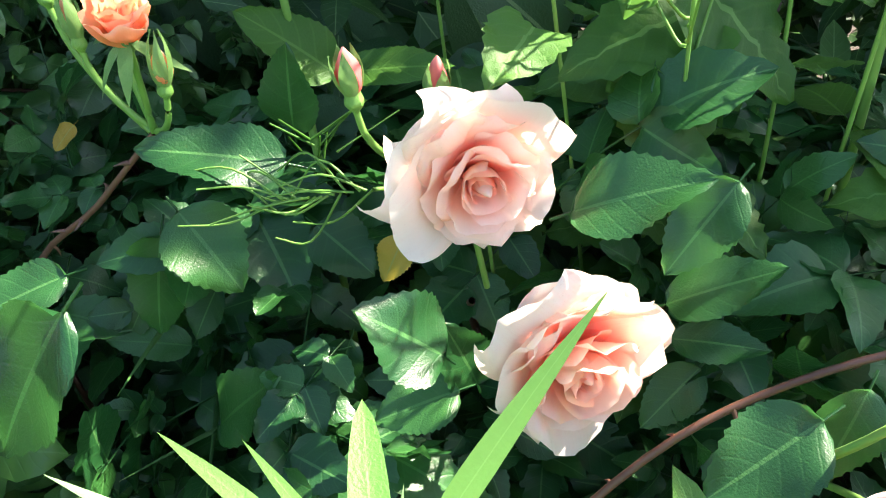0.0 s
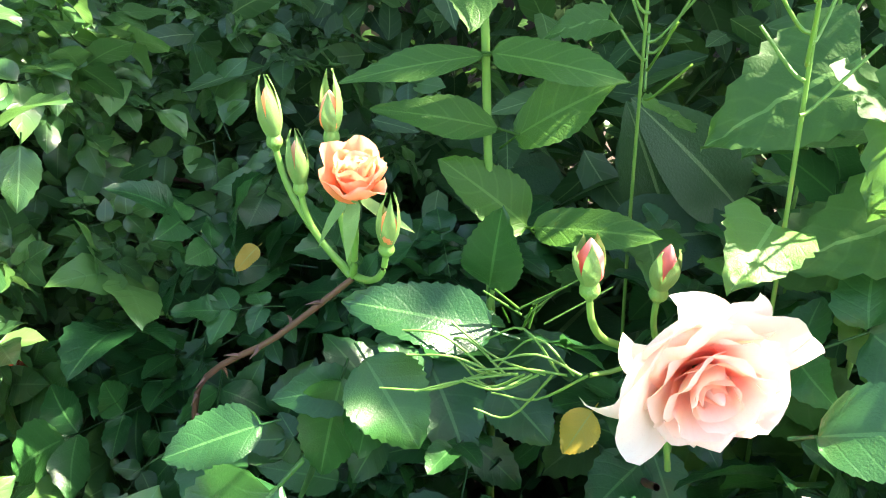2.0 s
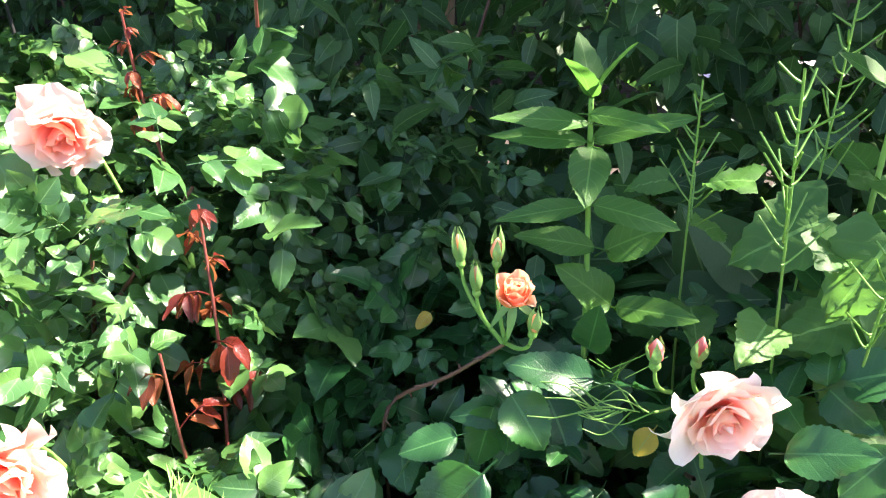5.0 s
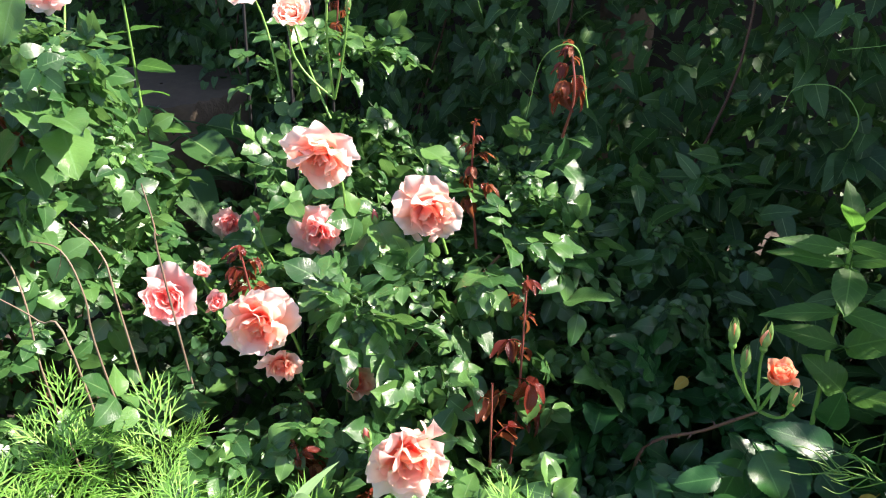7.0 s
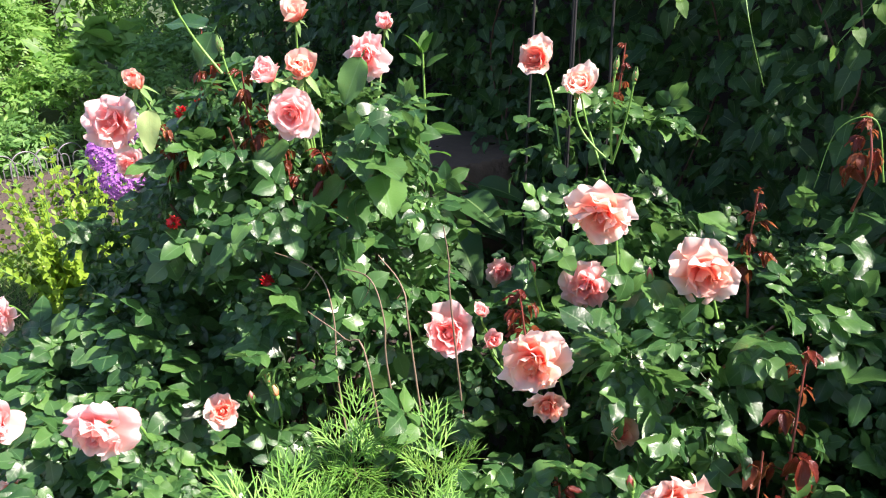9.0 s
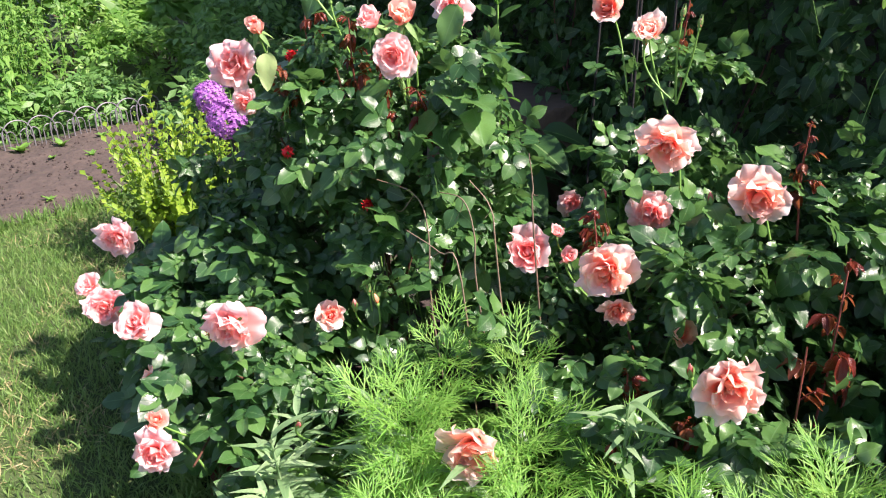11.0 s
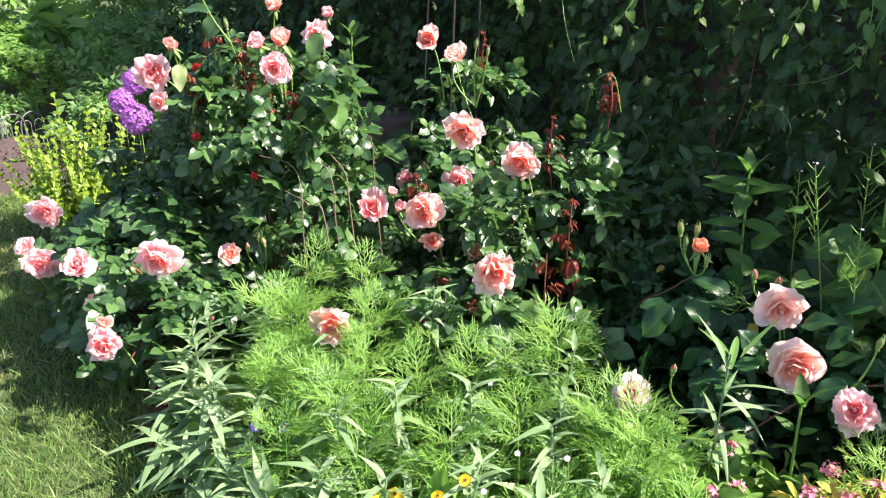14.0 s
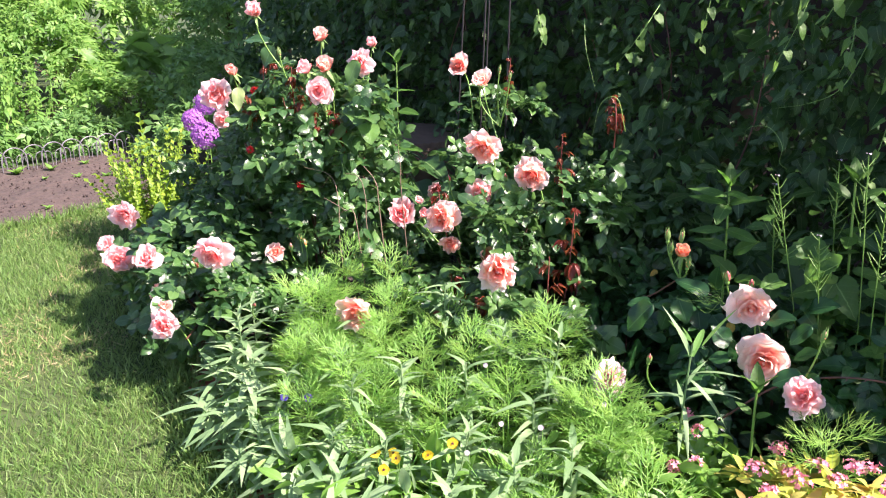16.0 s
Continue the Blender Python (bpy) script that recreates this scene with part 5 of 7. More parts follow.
for at, top, sd, n in [((0.16, 0.74, 0), (0.03, 0.47, 0.885), 1, 7), ((0.2, 0.70, 0), (0.14, 0.49, 0.76), 2, 8), ((0.24, 0.72, 0), (0.19, 0.56, 0.95), 3, 8), ((0.04, 0.80, 0), (-0.03, 0.64, 0.82), 4, 6), ((0.32, 0.7, 0), (0.26, 0.5, 0.86), 5, 8), ((0.38, 0.66, 0), (0.33, 0.44, 0.78), 6, 8), ((0.16, 0.82, 0), (0.1, 0.68, 0.9), 7, 7)]:
    mustard(at, top, sd, n)
broad = thing("garlic_mustard", (0.17, 0.65, 0), "puckered broad-leaved pale green weed", "plant", "garlic mustard")
part("stem", mesh_of("stem", *tube([(0, 0, 0), (-0.01, -0.03, 0.35), (-0.02, -0.05, 0.70)], 0.003, 0.002, 6), M_STEM), broad)
CRINK = [mesh_of("leaf", *crinkled(1, k), M_MUST) for k in (4, 7)]
for k, (b, t) in enumerate([((0.151, 0.589, 0.575), (0.166, 0.551, 0.489)), ((0.137, 0.621, 0.567), (0.064, 0.589, 0.562)), ((0.168, 0.583, 0.612), (0.077, 0.557, 0.59)), ((0.11, 0.621, 0.694), (0.018, 0.596, 0.649)), ((0.151, 0.557, 0.708), (0.109, 0.525, 0.63)), ((0.173, 0.583, 0.624), (0.243, 0.557, 0.566))]):
    hero_leaf(broad, CRINK[k % 2], b, t)


spray = thing("pod_spray", (0.0, 0.5, 0), "thin green stalks of a weed with slender pods", "plant")
part("stem", mesh_of("stem", *tube([(0.04, 0.09, 0), (0.04, 0.08, 0.3), (0.02, 0.03, 0.5), (-0.036, -0.04, 0.543)], 0.002, 0.0015, 5), M_STEM), spray)
rs = np.random.default_rng(15)
for k in range(16):
    b0 = np.array([-0.036 - 0.004 * k, -0.04, 0.543 - 0.0006 * k])
    e0 = b0 + np.array([-0.035 - 0.03 * rs.random(), 0.012 * rs.normal(), 0.018 * rs.normal() - 0.004])
    part("seed_pod", mesh_of("seed_pod", *tube([b0, (b0 + e0) / 2 + np.array([0, 0, 0.012 * rs.normal()]), e0], 0.0009, 0.0006, 5, 4), M_POD), spray)
for k in range(10):
    b0 = np.array([-0.078 + 0.006 * rs.normal(), 0.0, 0.55 + 0.006 * rs.normal()])
    e0 = b0 + np.array([0.018 * rs.normal(), 0.01 * rs.normal(), 0.02])
    part("seed_pod", mesh_of("seed_pod", *tube([b0, (b0 + e0) / 2, e0], 0.0009, 0.0006, 4, 3), M_TALL), spray)


# ---- creeper hedge ----
def vine_leaf(k, fine=True):
    V, F, U = leaflet(1, 0.66 + 0.07 * k, 7 if fine else 4, 2 if fine else 1, "heart", 0.05 if fine else 0.0, 0.14 + 0.1 * (k % 2), 0.12 + 0.12 * k, 0.035, k * 1.7)
    return merge([(V, F, U), tube([(0, -0.35, -0.1), (0, 0, 0)], 0.012, 0.008, 3, 1)])


VINE_T = [vine_leaf(k) for k in range(4)]
VINE_FAR = [vine_leaf(k, False) for k in range(4)]


SPRAYS = [((-0.45, 1.06, 1.42), (-0.44, 0.98, 1.12), 9), ((-0.15, 1.06, 1.34), (-0.21, 0.98, 1.06), 8), ((-0.66, 1.12, 1.22), (-0.72, 1.0, 1.04), 7), ((-0.07, 1.05, 1.36), (-0.09, 0.97, 1.20), 6), ((-1.14, 1.1, 1.18), (-1.03, 1.0, 1.08), 8), ((-0.03, 1.05, 1.22), (-0.03, 0.98, 1.06), 6), ((0.14, 0.86, 1.16), (0.16, 0.72, 0.86), 9)]


def hedge():
    ob = thing("creeper_hedge", (-0.9, 1.75, 0), "dense dark green creeper with heart shaped leaves", "creeper")
    rng = np.random.default_rng(77)
    n = 24000
    x = rng.uniform(-4.3, 1.9, n)
    front = np.interp(x, [-4.3, -2.5, -1, 0, 0.6, 1.9], [1.9, 1.75, 1.5, 1.2, 1.12, 1.1])
    depth = rng.random(n) ** 1.8 * 0.9
    z = rng.uniform(0.03, 1.0, n) ** 1.15 * np.interp(x, [-4.3, -1.6, -0.3, 0.4, 1.9], [2.0, 1.75, 1.7, 2.2, 2.4])
    bulge = 0.2 * np.sin(x * 3.1 + 0.6) * np.sin(z * 4.0 + x) + 0.12 * np.sin(x * 9 + z * 7) + 0.05 * np.sin(x * 21 - z * 17)
    P = np.stack([x, front + depth + bulge, z], -1)
    free = np.array([lets_sun(p, 0.11) for p in P])
    for top, tip, k in SPRAYS + [(None, (-0.57, 0.80, 0.75), 0), (None, (-0.5, 0.58, 0.63), 0), (None, (-0.585, 0.76, 0.94), 0), (None, (-0.585, 0.76, 0.89), 0), (None, (-0.53, 0.60, 0.58), 0)]:
        # the sun falls on the hanging shoots between the leaves
        d = P - np.array(tip)
        far = d @ np.array(SUN)
        free &= ~((far > 0.03) & (np.linalg.norm(d - far[:, None] * np.array(SUN), axis=1) < 0.035))
    P, x, z, depth, n = P[free], x[free], z[free], depth[free], int(free.sum())
    O = np.tile(np.array([0.05, -0.9, 0.25]), (n, 1))
    nrm = unit(O * 0.6 + np.array([0, 0, 0.7]) + 0.55 * rng.normal(size=(n, 3)))
    d = np.array([0, -0.3, -0.9]) + 0.55 * rng.normal(size=(n, 3))
    R = bases(d - nrm * np.sum(d * nrm, -1, keepdims=True), nrm)
    s = 0.030 + 0.050 * rng.random(n) ** 1.5
    at = np.array(ob.location)
    near = np.where((depth < 0.08) & (x > -1.6) & (x < 0.6) & (z < 1.3))[0][:300]
    rest = np.setdiff1d(np.arange(n), near)
    datas = [mesh_of("leaf", *t, M_VINE) for t in VINE_T]
    for i in near:
        part("leaf", datas[rng.integers(4)], ob, m=Matrix.LocRotScale(Vector(P[i] - at), Matrix(R[i].tolist()).to_quaternion(), Vector((s[i],) * 3)))
    shown = (depth[rest] < 0.09) & (x[rest] > -2.0) & (x[rest] < 0.8)
    for pick, kinds in ((rest[shown], VINE_T), (rest[~shown], VINE_FAR)):
        tagged(part("foliage", mesh_of("foliage", *scatter(kinds, R[pick], s[pick], P[pick] - at, rng), M_VINE), ob), kind="stuff")
    for k in range(16):
        x0 = -3.8 + k * 0.34 + rng.normal() * 0.1
        y0 = np.interp(x0, [-4.3, -2.5, -1, 0, 0.6, 1.9], [1.9, 1.75, 1.5, 1.2, 1.12, 1.1]) + 0.15
        pts = [np.array([x0, y0, 0]) - at]
        for q in range(4):
            pts.append(pts[-1] + np.array([rng.normal() * 0.12, rng.normal() * 0.05, 0.42]))
        part("stem", mesh_of("stem", *tube(pts, 0.0045, 0.002, 5), M_CANE), ob)
    light = [mesh_of("young_leaf", *vine_leaf(k), M_SPRAY) for k in (0, 2)]
    for top, tip, k in SPRAYS:
        a, b = np.array(top) - at, np.array(tip) - at
        line = smooth_line([a, (a + b) / 2 + np.array([0.02, -0.03, 0.0]), b], 8)
        part("shoot", mesh_of("shoot", *tube(line, 0.0018, 0.0008, 5, 2), M_STEM), ob, "thin hanging green shoot")
        for q in range(k):
            p = line[int((q + 1) * (len(line) - 1) / k)]
            ang = q * 2.4
            d = np.array([math.cos(ang) * 0.8, -0.25 + 0.3 * math.sin(ang), -0.75])
            R = bases(d, np.array([0.3 * math.cos(ang), -0.5, 0.7]) + rng.normal(size=3) * 0.2)
            part("young_leaf", light[q % 2], ob, "light green young leaf", Matrix.LocRotScale(Vector(p + 0.3 * 0.04 * d), Matrix(R.tolist()).to_quaternion(), Vector((0.046 * (1.1 - 0.6 * q / k),) * 3)))
    # tendrils that reach out of the mass
    for pts in [[(-0.16, 1.1, 0.76), (-0.15, 1.0, 0.80), (-0.145, 0.98, 0.855), (-0.19, 0.98, 0.90), (-0.25, 0.98, 0.89), (-0.265, 0.985, 0.84)], [(-0.55, 0.78, 0.86), (-0.57, 0.75, 0.96), (-0.62, 0.74, 0.94), (-0.64, 0.74, 0.84)], [(0.0, 1.1, 1.15), (-0.03, 1.04, 1.03), (-0.1, 1.02, 0.98), (-0.2, 1.03, 0.95)], [(-1.0, 1.2, 1.15), (-0.95, 1.15, 1.05), (-0.9, 1.15, 0.92)]]:
        part("tendril", mesh_of("tendril", *tube(np.array(pts) - at, 0.0016, 0.0006, 5, 7), M_STEM), ob, "curling pale green tendril")
    return ob


hedge()


# overhanging tree that shades the back of the bed
def tree(at, label, canopy, count, leaf, seed, trunk_r=0.09, height=2.0, mat=M_VINE, templates=VINE_T, gaps=()):
    ob = thing("tree", at, label, "tree")
    rng = np.random.default_rng(seed)
    o = np.array(at)
    part("trunk", mesh_of("trunk", *tube([(0, 0, 0), (0.03, -0.02, height * 0.4), (-0.05, -0.05, height)], trunk_r, trunk_r * 0.5, 9), M_BARK), ob)
    for c, r, n in canopy:
        tip = np.array(c) - o
        part("limb", mesh_of("limb", *tube([(-0.02, -0.03, height * 0.7), tip * 0.5 + np.array([0, 0, height * 0.4]), tip], trunk_r * 0.4, 0.006, 6), M_BARK), ob)
    P, O = blob_points(rng, canopy, 0.15)
    for g, r in gaps:
        # open gaps between the twigs, through which the sun falls
        d = P - np.array(g)
        ok = np.linalg.norm(d - (d @ np.array(SUN))[:, None] * np.array(SUN), axis=1) > r
        P, O = P[ok], O[ok]
    R = leaf_turns(rng, O, up=0.9, out=0.3)
    s = leaf * rng.uniform(0.7, 1.2, len(P))
    tagged(part("crown", mesh_of("crown", *scatter(templates, R, s, P - o, rng), mat), ob), kind="stuff")
    return ob


tree((1.6, 1.75, 0), "small tree whose leafy boughs overhang the bed", [((0.98, 1.06, 1.62), (0.42, 0.34, 0.18), 100), ((1.35, 1.25, 2.0), (0.5, 0.42, 0.26), 120), ((0.75, 1.5, 1.8), (0.55, 0.45, 0.28), 1500), ((1.9, 2.3, 2.6), (0.7, 0.6, 0.4), 600)], 0, 0.09, 5, gaps=[((0.05, 0.44, 0.585), 0.11), ((-0.14, 0.48, 0.56), 0.07), ((-0.2, 0.34, 0.49), 0.08), ((-0.1, 0.54, 0.57), 0.05), ((-0.13, 0.6, 0.79), 0.09), ((0.1, 0.42, 0.45), 0.085), ((0.18, 0.33, 0.47), 0.06), ((-0.18, 0.49, 0.65), 0.06)] + [((-0.56, 0.40, 0.45), 0.16), ((-0.62, 0.45, 0.72), 0.18), ((-0.5, 0.58, 0.63), 0.12), ((-0.57, 0.80, 0.75), 0.09), ((-0.585, 0.76, 0.93), 0.07), ((0.2, 0.54, 0.86), 0.10), ((0.24, 0.5, 0.72), 0.06)] + [(tip, 0.035) for top, tip, k in SPRAYS])
tree((-1.0, 2.9, 0), "large leafy tree standing behind the creeper", [((-2.6, 2.7, 2.5), (0.9, 0.6, 0.6), 650), ((-1.2, 2.75, 2.8), (0.9, 0.6, 0.6), 650), ((0.3, 2.7, 2.7), (0.9, 0.6, 0.6), 650), ((-3.9, 3.0, 2.2), (0.9, 0.7, 0.8), 650), ((-1.5, 3.6, 3.2), (1.6, 0.8, 0.6), 900)], 0, 0.17, 6, 0.14, 2.6, templates=VINE_FAR)


# ---- obelisk and stump ----
def obelisk():
    ob = thing("garden_obelisk", (-1.28, 0.98, 0), "black iron garden obelisk with thin round legs", "obelisk")
    for x, y in [(-1.37, 0.92), (-1.34, 1.06), (-1.19, 1.02), (-1.22, 0.89)]:
        dx, dy = x + 1.28, y - 0.98
        part("leg", mesh_of("leg", *tube([(dx, dy, 0), (dx * 0.9, dy * 0.9, 0.8), (dx * 0.75, dy * 0.75, 1.7)], 0.0032, 0.0032, 8, 3), M_BLACK), ob)
    bm = bmesh.new()
    bmesh.ops.create_uvsphere(bm, u_segments=12, v_segments=8, radius=0.03, matrix=Matrix.Translation((0, 0, 1.74)))
    part("finial", bmesh_mesh("finial", bm, M_BLACK), ob)
    for z, k in [(1.68, 0.76)]:
        ring = [(math.cos(a) * 0.115 * k, math.sin(a) * 0.115 * k, z) for a in np.linspace(0, 2 * math.pi, 13)]
        part("ring", mesh_of("ring", *tube(ring, 0.004, 0.004, 6, 2), M_BLACK), ob)


obelisk()


def stump():
    ob = thing("tree_stump", (-2.2, 1.5, 0), "weathered grey sawn tree stump with ridged bark", "stump")
    n, hgt, r0 = 72, 0.50, 0.27
    a = np.linspace(0, 2 * math.pi, n, endpoint=False)
    ridge = 1 + 0.08 * np.abs(np.sin(a * 13 + 2 * np.sin(a * 3))) + 0.04 * np.sin(a * 5)
    rows = [(0, 1.12), (0.1, 1.03), (0.3, 1.0), (hgt - 0.01, 1.0), (hgt, 0.97)]
    V = np.array([(math.cos(t) * r0 * k * g, math.sin(t) * r0 * k * g, z) for z, k in rows for t, g in zip(a, ridge)])
    F = [[i * n + j, i * n + (j + 1) % n, (i + 1) * n + (j + 1) % n, (i + 1) * n + j] for i in range(len(rows) - 1) for j in range(n)]
    part("bark", mesh_of("bark", V, F, V[:, :2], M_BARK), ob, "deeply ridged grey bark")
    V2 = [(math.cos(t) * r0 * k * g * 0.97, math.sin(t) * r0 * k * g * 0.97, hgt + 0.002 * math.cos(k * 40)) for k in (0.02, 0.35, 0.7, 1.0) for t, g in zip(a, ridge)]
    F2 = [[i * n + j, i * n + (j + 1) % n, (i + 1) * n + (j + 1) % n, (i + 1) * n + j] for i in range(3) for j in range(n)]
    part("cut_face", mesh_of("cut_face", V2, F2, np.array(V2)[:, :2], M_CUT), ob, "grey sawn top")


stump()


# ---- bed in front: feathery cosmos, silvery leaves, small flowers ----
def feather(seed):
    """A flat leaf of forked threads, one long."""
    rng = np.random.default_rng(seed)
    out = []

    def thread(p, d, L, w):
        d = unit(np.array(d))
        lf = leaflet(L, w, 2, 1, "strap", 0, 0.5, rng.uniform(0.0, 0.2))
        out.append(moved(lf, bases(d[None], (np.array([0, 0, 1.0]) + 0.15 * rng.normal(size=3))[None])[0], p))

    thread((0, 0, 0), (0, 1, 0), 1.0, 0.022)
    for k in range(6):
        y = 0.22 + 0.125 * k
        L = (0.52, 0.56, 0.54, 0.48, 0.40, 0.32)[k] * rng.uniform(0.85, 1.12)
        for sg in (-1, 1):
            ang = sg * radians(rng.uniform(34, 52) - 3 * k)
            p0 = np.array([0, y + 0.02 * rng.normal(), -0.2 * y * y])
            u = np.array([math.sin(ang), math.cos(ang), 0.15 + 0.24 * rng.normal()])
            thread(p0, u, L, 0.025)
            for q, fork in ((0.22, -30), (0.36, 30), (0.55, -24)):
                if L * q < 0.09:
                    continue
                b = ang + sg * radians(fork + rng.normal() * 6)
                thread(p0 + unit(u) * L * q, (math.sin(b), math.cos(b), 0.15 + 0.25 * rng.normal()), L * rng.uniform(0.42, 0.66), 0.023)
    return merge(out)


FEATHER = [mesh_of("feathery_leaf", *feather(k), M_COSMOS) for k in range(6)]


def cosmos(at, h, seed, size=0.14):
    rng = np.random.default_rng(seed)
    ob = thing("cosmos_plant", at, "bright green feathery cosmos plant in full sun", "plant", "cosmos plants")
    lean = rng.normal(size=2) * 0.03
    part("stem", mesh_of("stem", *tube([(0, 0, 0), (lean[0] * 0.4, lean[1] * 0.4, h * 0.5), (lean[0], lean[1], h)], 0.0032, 0.0016, 5, 3), M_STEM), ob)
    n = int(12 + h * 23)
    for k in range(n):
        # most leaves crowd round the tip, where they spread like a star
        t = 1.0 - 0.72 * (k / (n - 1)) ** 1.5
        a = k * 2.39996 + rng.normal() * 0.25
        p = Vector((lean[0] * t * t, lean[1] * t * t, h * t))
        up = rng.uniform(0.05, 0.5) + 1.2 * max(0.0, t - 0.86) / 0.14 * rng.random()
        d = np.array([math.cos(a), math.sin(a), up])
        R = bases(d, np.array([-math.cos(a) * up, -math.sin(a) * up, 1.0]) + rng.normal(size=3) * 0.15)
        s = size * rng.uniform(0.62, 1.0) * (0.8 + 0.2 * t)
        part("leaf", FEATHER[rng.integers(6)], ob, m=Matrix.LocRotScale(p, Matrix(R.tolist()).to_quaternion(), Vector((s,) * 3)))


LANCE = [mesh_of("leaf", *leaflet(1, w, 9, 1, "lance", 0, 0.5, c, 0.04, c * 5), M_SILVER) for w, c in ((0.22, 0.5), (0.27, 0.9), (0.19, 0.35), (0.25, 1.25))]


def silver(at, h, seed, size=0.12, n=None):
    rng = np.random.default_rng(seed)
    ob = thing("rose_campion", at, "grey-green plant with long narrow arching leaves", "plant", "rose campions")
    lean = rng.normal(size=2) * 0.02
    part("stem", mesh_of("stem", *tube([(0, 0, 0), (lean[0] * 0.4, lean[1] * 0.4, h * 0.5), (lean[0], lean[1], h)], 0.0038, 0.002, 5, 3), M_SILVER), ob)
    n = n or int(24 + h * 40)
    for k in range(n):
        t = 0.12 + 0.88 * k / (n - 1)
        a = k * 2.4 + rng.normal() * 0.3
        p = Vector((lean[0] * t * t, lean[1] * t * t, h * t))
        up = 0.15 + 1.2 * t ** 2
        d = np.array([math.cos(a), math.sin(a), up])
        R = bases(d, np.array([-math.cos(a) * up, -math.sin(a) * up, 1.0]))
        s = size * rng.uniform(0.48, 0.88) * (1.1 - 0.4 * t)
        part("leaf", LANCE[rng.integers(4)], ob, m=Matrix.LocRotScale(p, Matrix(R.tolist()).to_quaternion(), Vector((s,) * 3)))


for x, y, h in [(-1.12, 0.10, 0.44), (-1.02, 0.02, 0.42), (-0.95, 0.12, 0.44), (-1.08, -0.06, 0.38), (-0.82, 0.10, 0.40), (-0.76, -0.02, 0.36), (-0.72, -0.16, 0.34), (-0.62, -0.06, 0.36), (-0.9, -0.14, 0.34), (-1.0, -0.2, 0.30), (-0.52, 0.02, 0.36), (-0.42, 0.1, 0.40), (-0.36, 0.2, 0.42),
                (-0.46, -0.12, 0.33), (-0.34, 0.0, 0.34), (-0.24, 0.08, 0.34), (-0.6, -0.22, 0.28), (-0.78, -0.28, 0.27), (-0.14, 0.02, 0.30), (-0.05, 0.1, 0.3), (0.02, -0.02, 0.26), (0.33, 0.22, 0.42), (-0.4, 0.28, 0.42), (-0.66, 0.1, 0.36), (-0.2, -0.1, 0.25), (-0.08, -0.16, 0.22), (-0.99, -0.06, 0.40), (-0.82, -0.14, 0.33), (-0.93, -0.16, 0.30), (-0.80, 0.0, 0.40), (-0.13, 0.09, 0.36), (-0.22, 0.12, 0.36)]:
    cosmos((x, y, 0), h, int(1000 * (x + 3) + y * 100) % 9973, 0.135)
for x, y, h, s in [(-1.18, -0.2, 0.36, 0.14), (-1.24, -0.12, 0.32, 0.13), (-1.08, -0.28, 0.28, 0.14), (-0.98, -0.33, 0.22, 0.14), (-0.86, -0.38, 0.18, 0.13), (-0.7, 0.14, 0.44, 0.11), (-0.56, -0.14, 0.34, 0.12), (-0.5, 0.1, 0.4, 0.1), (-0.38, -0.18, 0.27, 0.13), (-0.25, -0.02, 0.32, 0.12),
                   (-0.64, -0.36, 0.2, 0.14), (-0.5, -0.3, 0.24, 0.13), (-0.12, -0.06, 0.28, 0.12), (-0.3, -0.3, 0.22, 0.13), (-0.16, -0.26, 0.2, 0.12), (0.08, 0.05, 0.26, 0.12), (-1.14, -0.02, 0.38, 0.12), (-0.92, -0.02, 0.4, 0.12), (-0.8, -0.16, 0.36, 0.12), (-0.68, -0.24, 0.3, 0.12), (-0.44, -0.04, 0.36, 0.12), (-0.34, 0.12, 0.42, 0.1), (-0.2, -0.16, 0.26, 0.12), (-0.06, 0.02, 0.28, 0.11), (-1.06, -0.12, 0.36, 0.13), (-1.14, -0.26, 0.26, 0.14), (-0.94, -0.24, 0.28, 0.13), (-0.76, -0.4, 0.16, 0.14), (-0.54, -0.42, 0.16, 0.14), (0.1, -0.1, 0.2, 0.12), (-0.04, -0.3, 0.18, 0.12), (-1.02, -0.38, 0.16, 0.14), (-1.26, -0.22, 0.24, 0.15), (-1.2, -0.3, 0.2, 0.15), (-1.12, -0.34, 0.14, 0.15), (-0.9, -0.42, 0.12, 0.14)]:
    silver((x, y, 0), h + (0.05 if -0.75 < x < -0.1 else 0.0), int(1000 * (x + 3) + y * 100) % 9973, s)


near_campion = thing("rose_campion", (0.0, 0.2, 0), "grey-green plant with long narrow arching leaves", "plant", "rose campions")
part("stem", mesh_of("stem", *tube([(0.0, 0.0, 0), (0.004, -0.01, 0.3), (0.0, 0.0, 0.54)], 0.0028, 0.002, 6), M_SILVER), near_campion)
BLADE = [mesh_of("leaf", *leaflet(1, w, 12, 2, sh, 0, 0.25, 0.12, 0.0), M_BLADE) for w, sh in ((0.085, "lance"), (0.17, "blunt"), (0.085, "lance"))]
ARCH = [mesh_of("leaf", *leaflet(1, w, 12, 1, "lance", 0, 0.4, c, 0.03, c * 5), M_SILVER) for w, c in ((0.105, 0.45), (0.09, 0.65))]
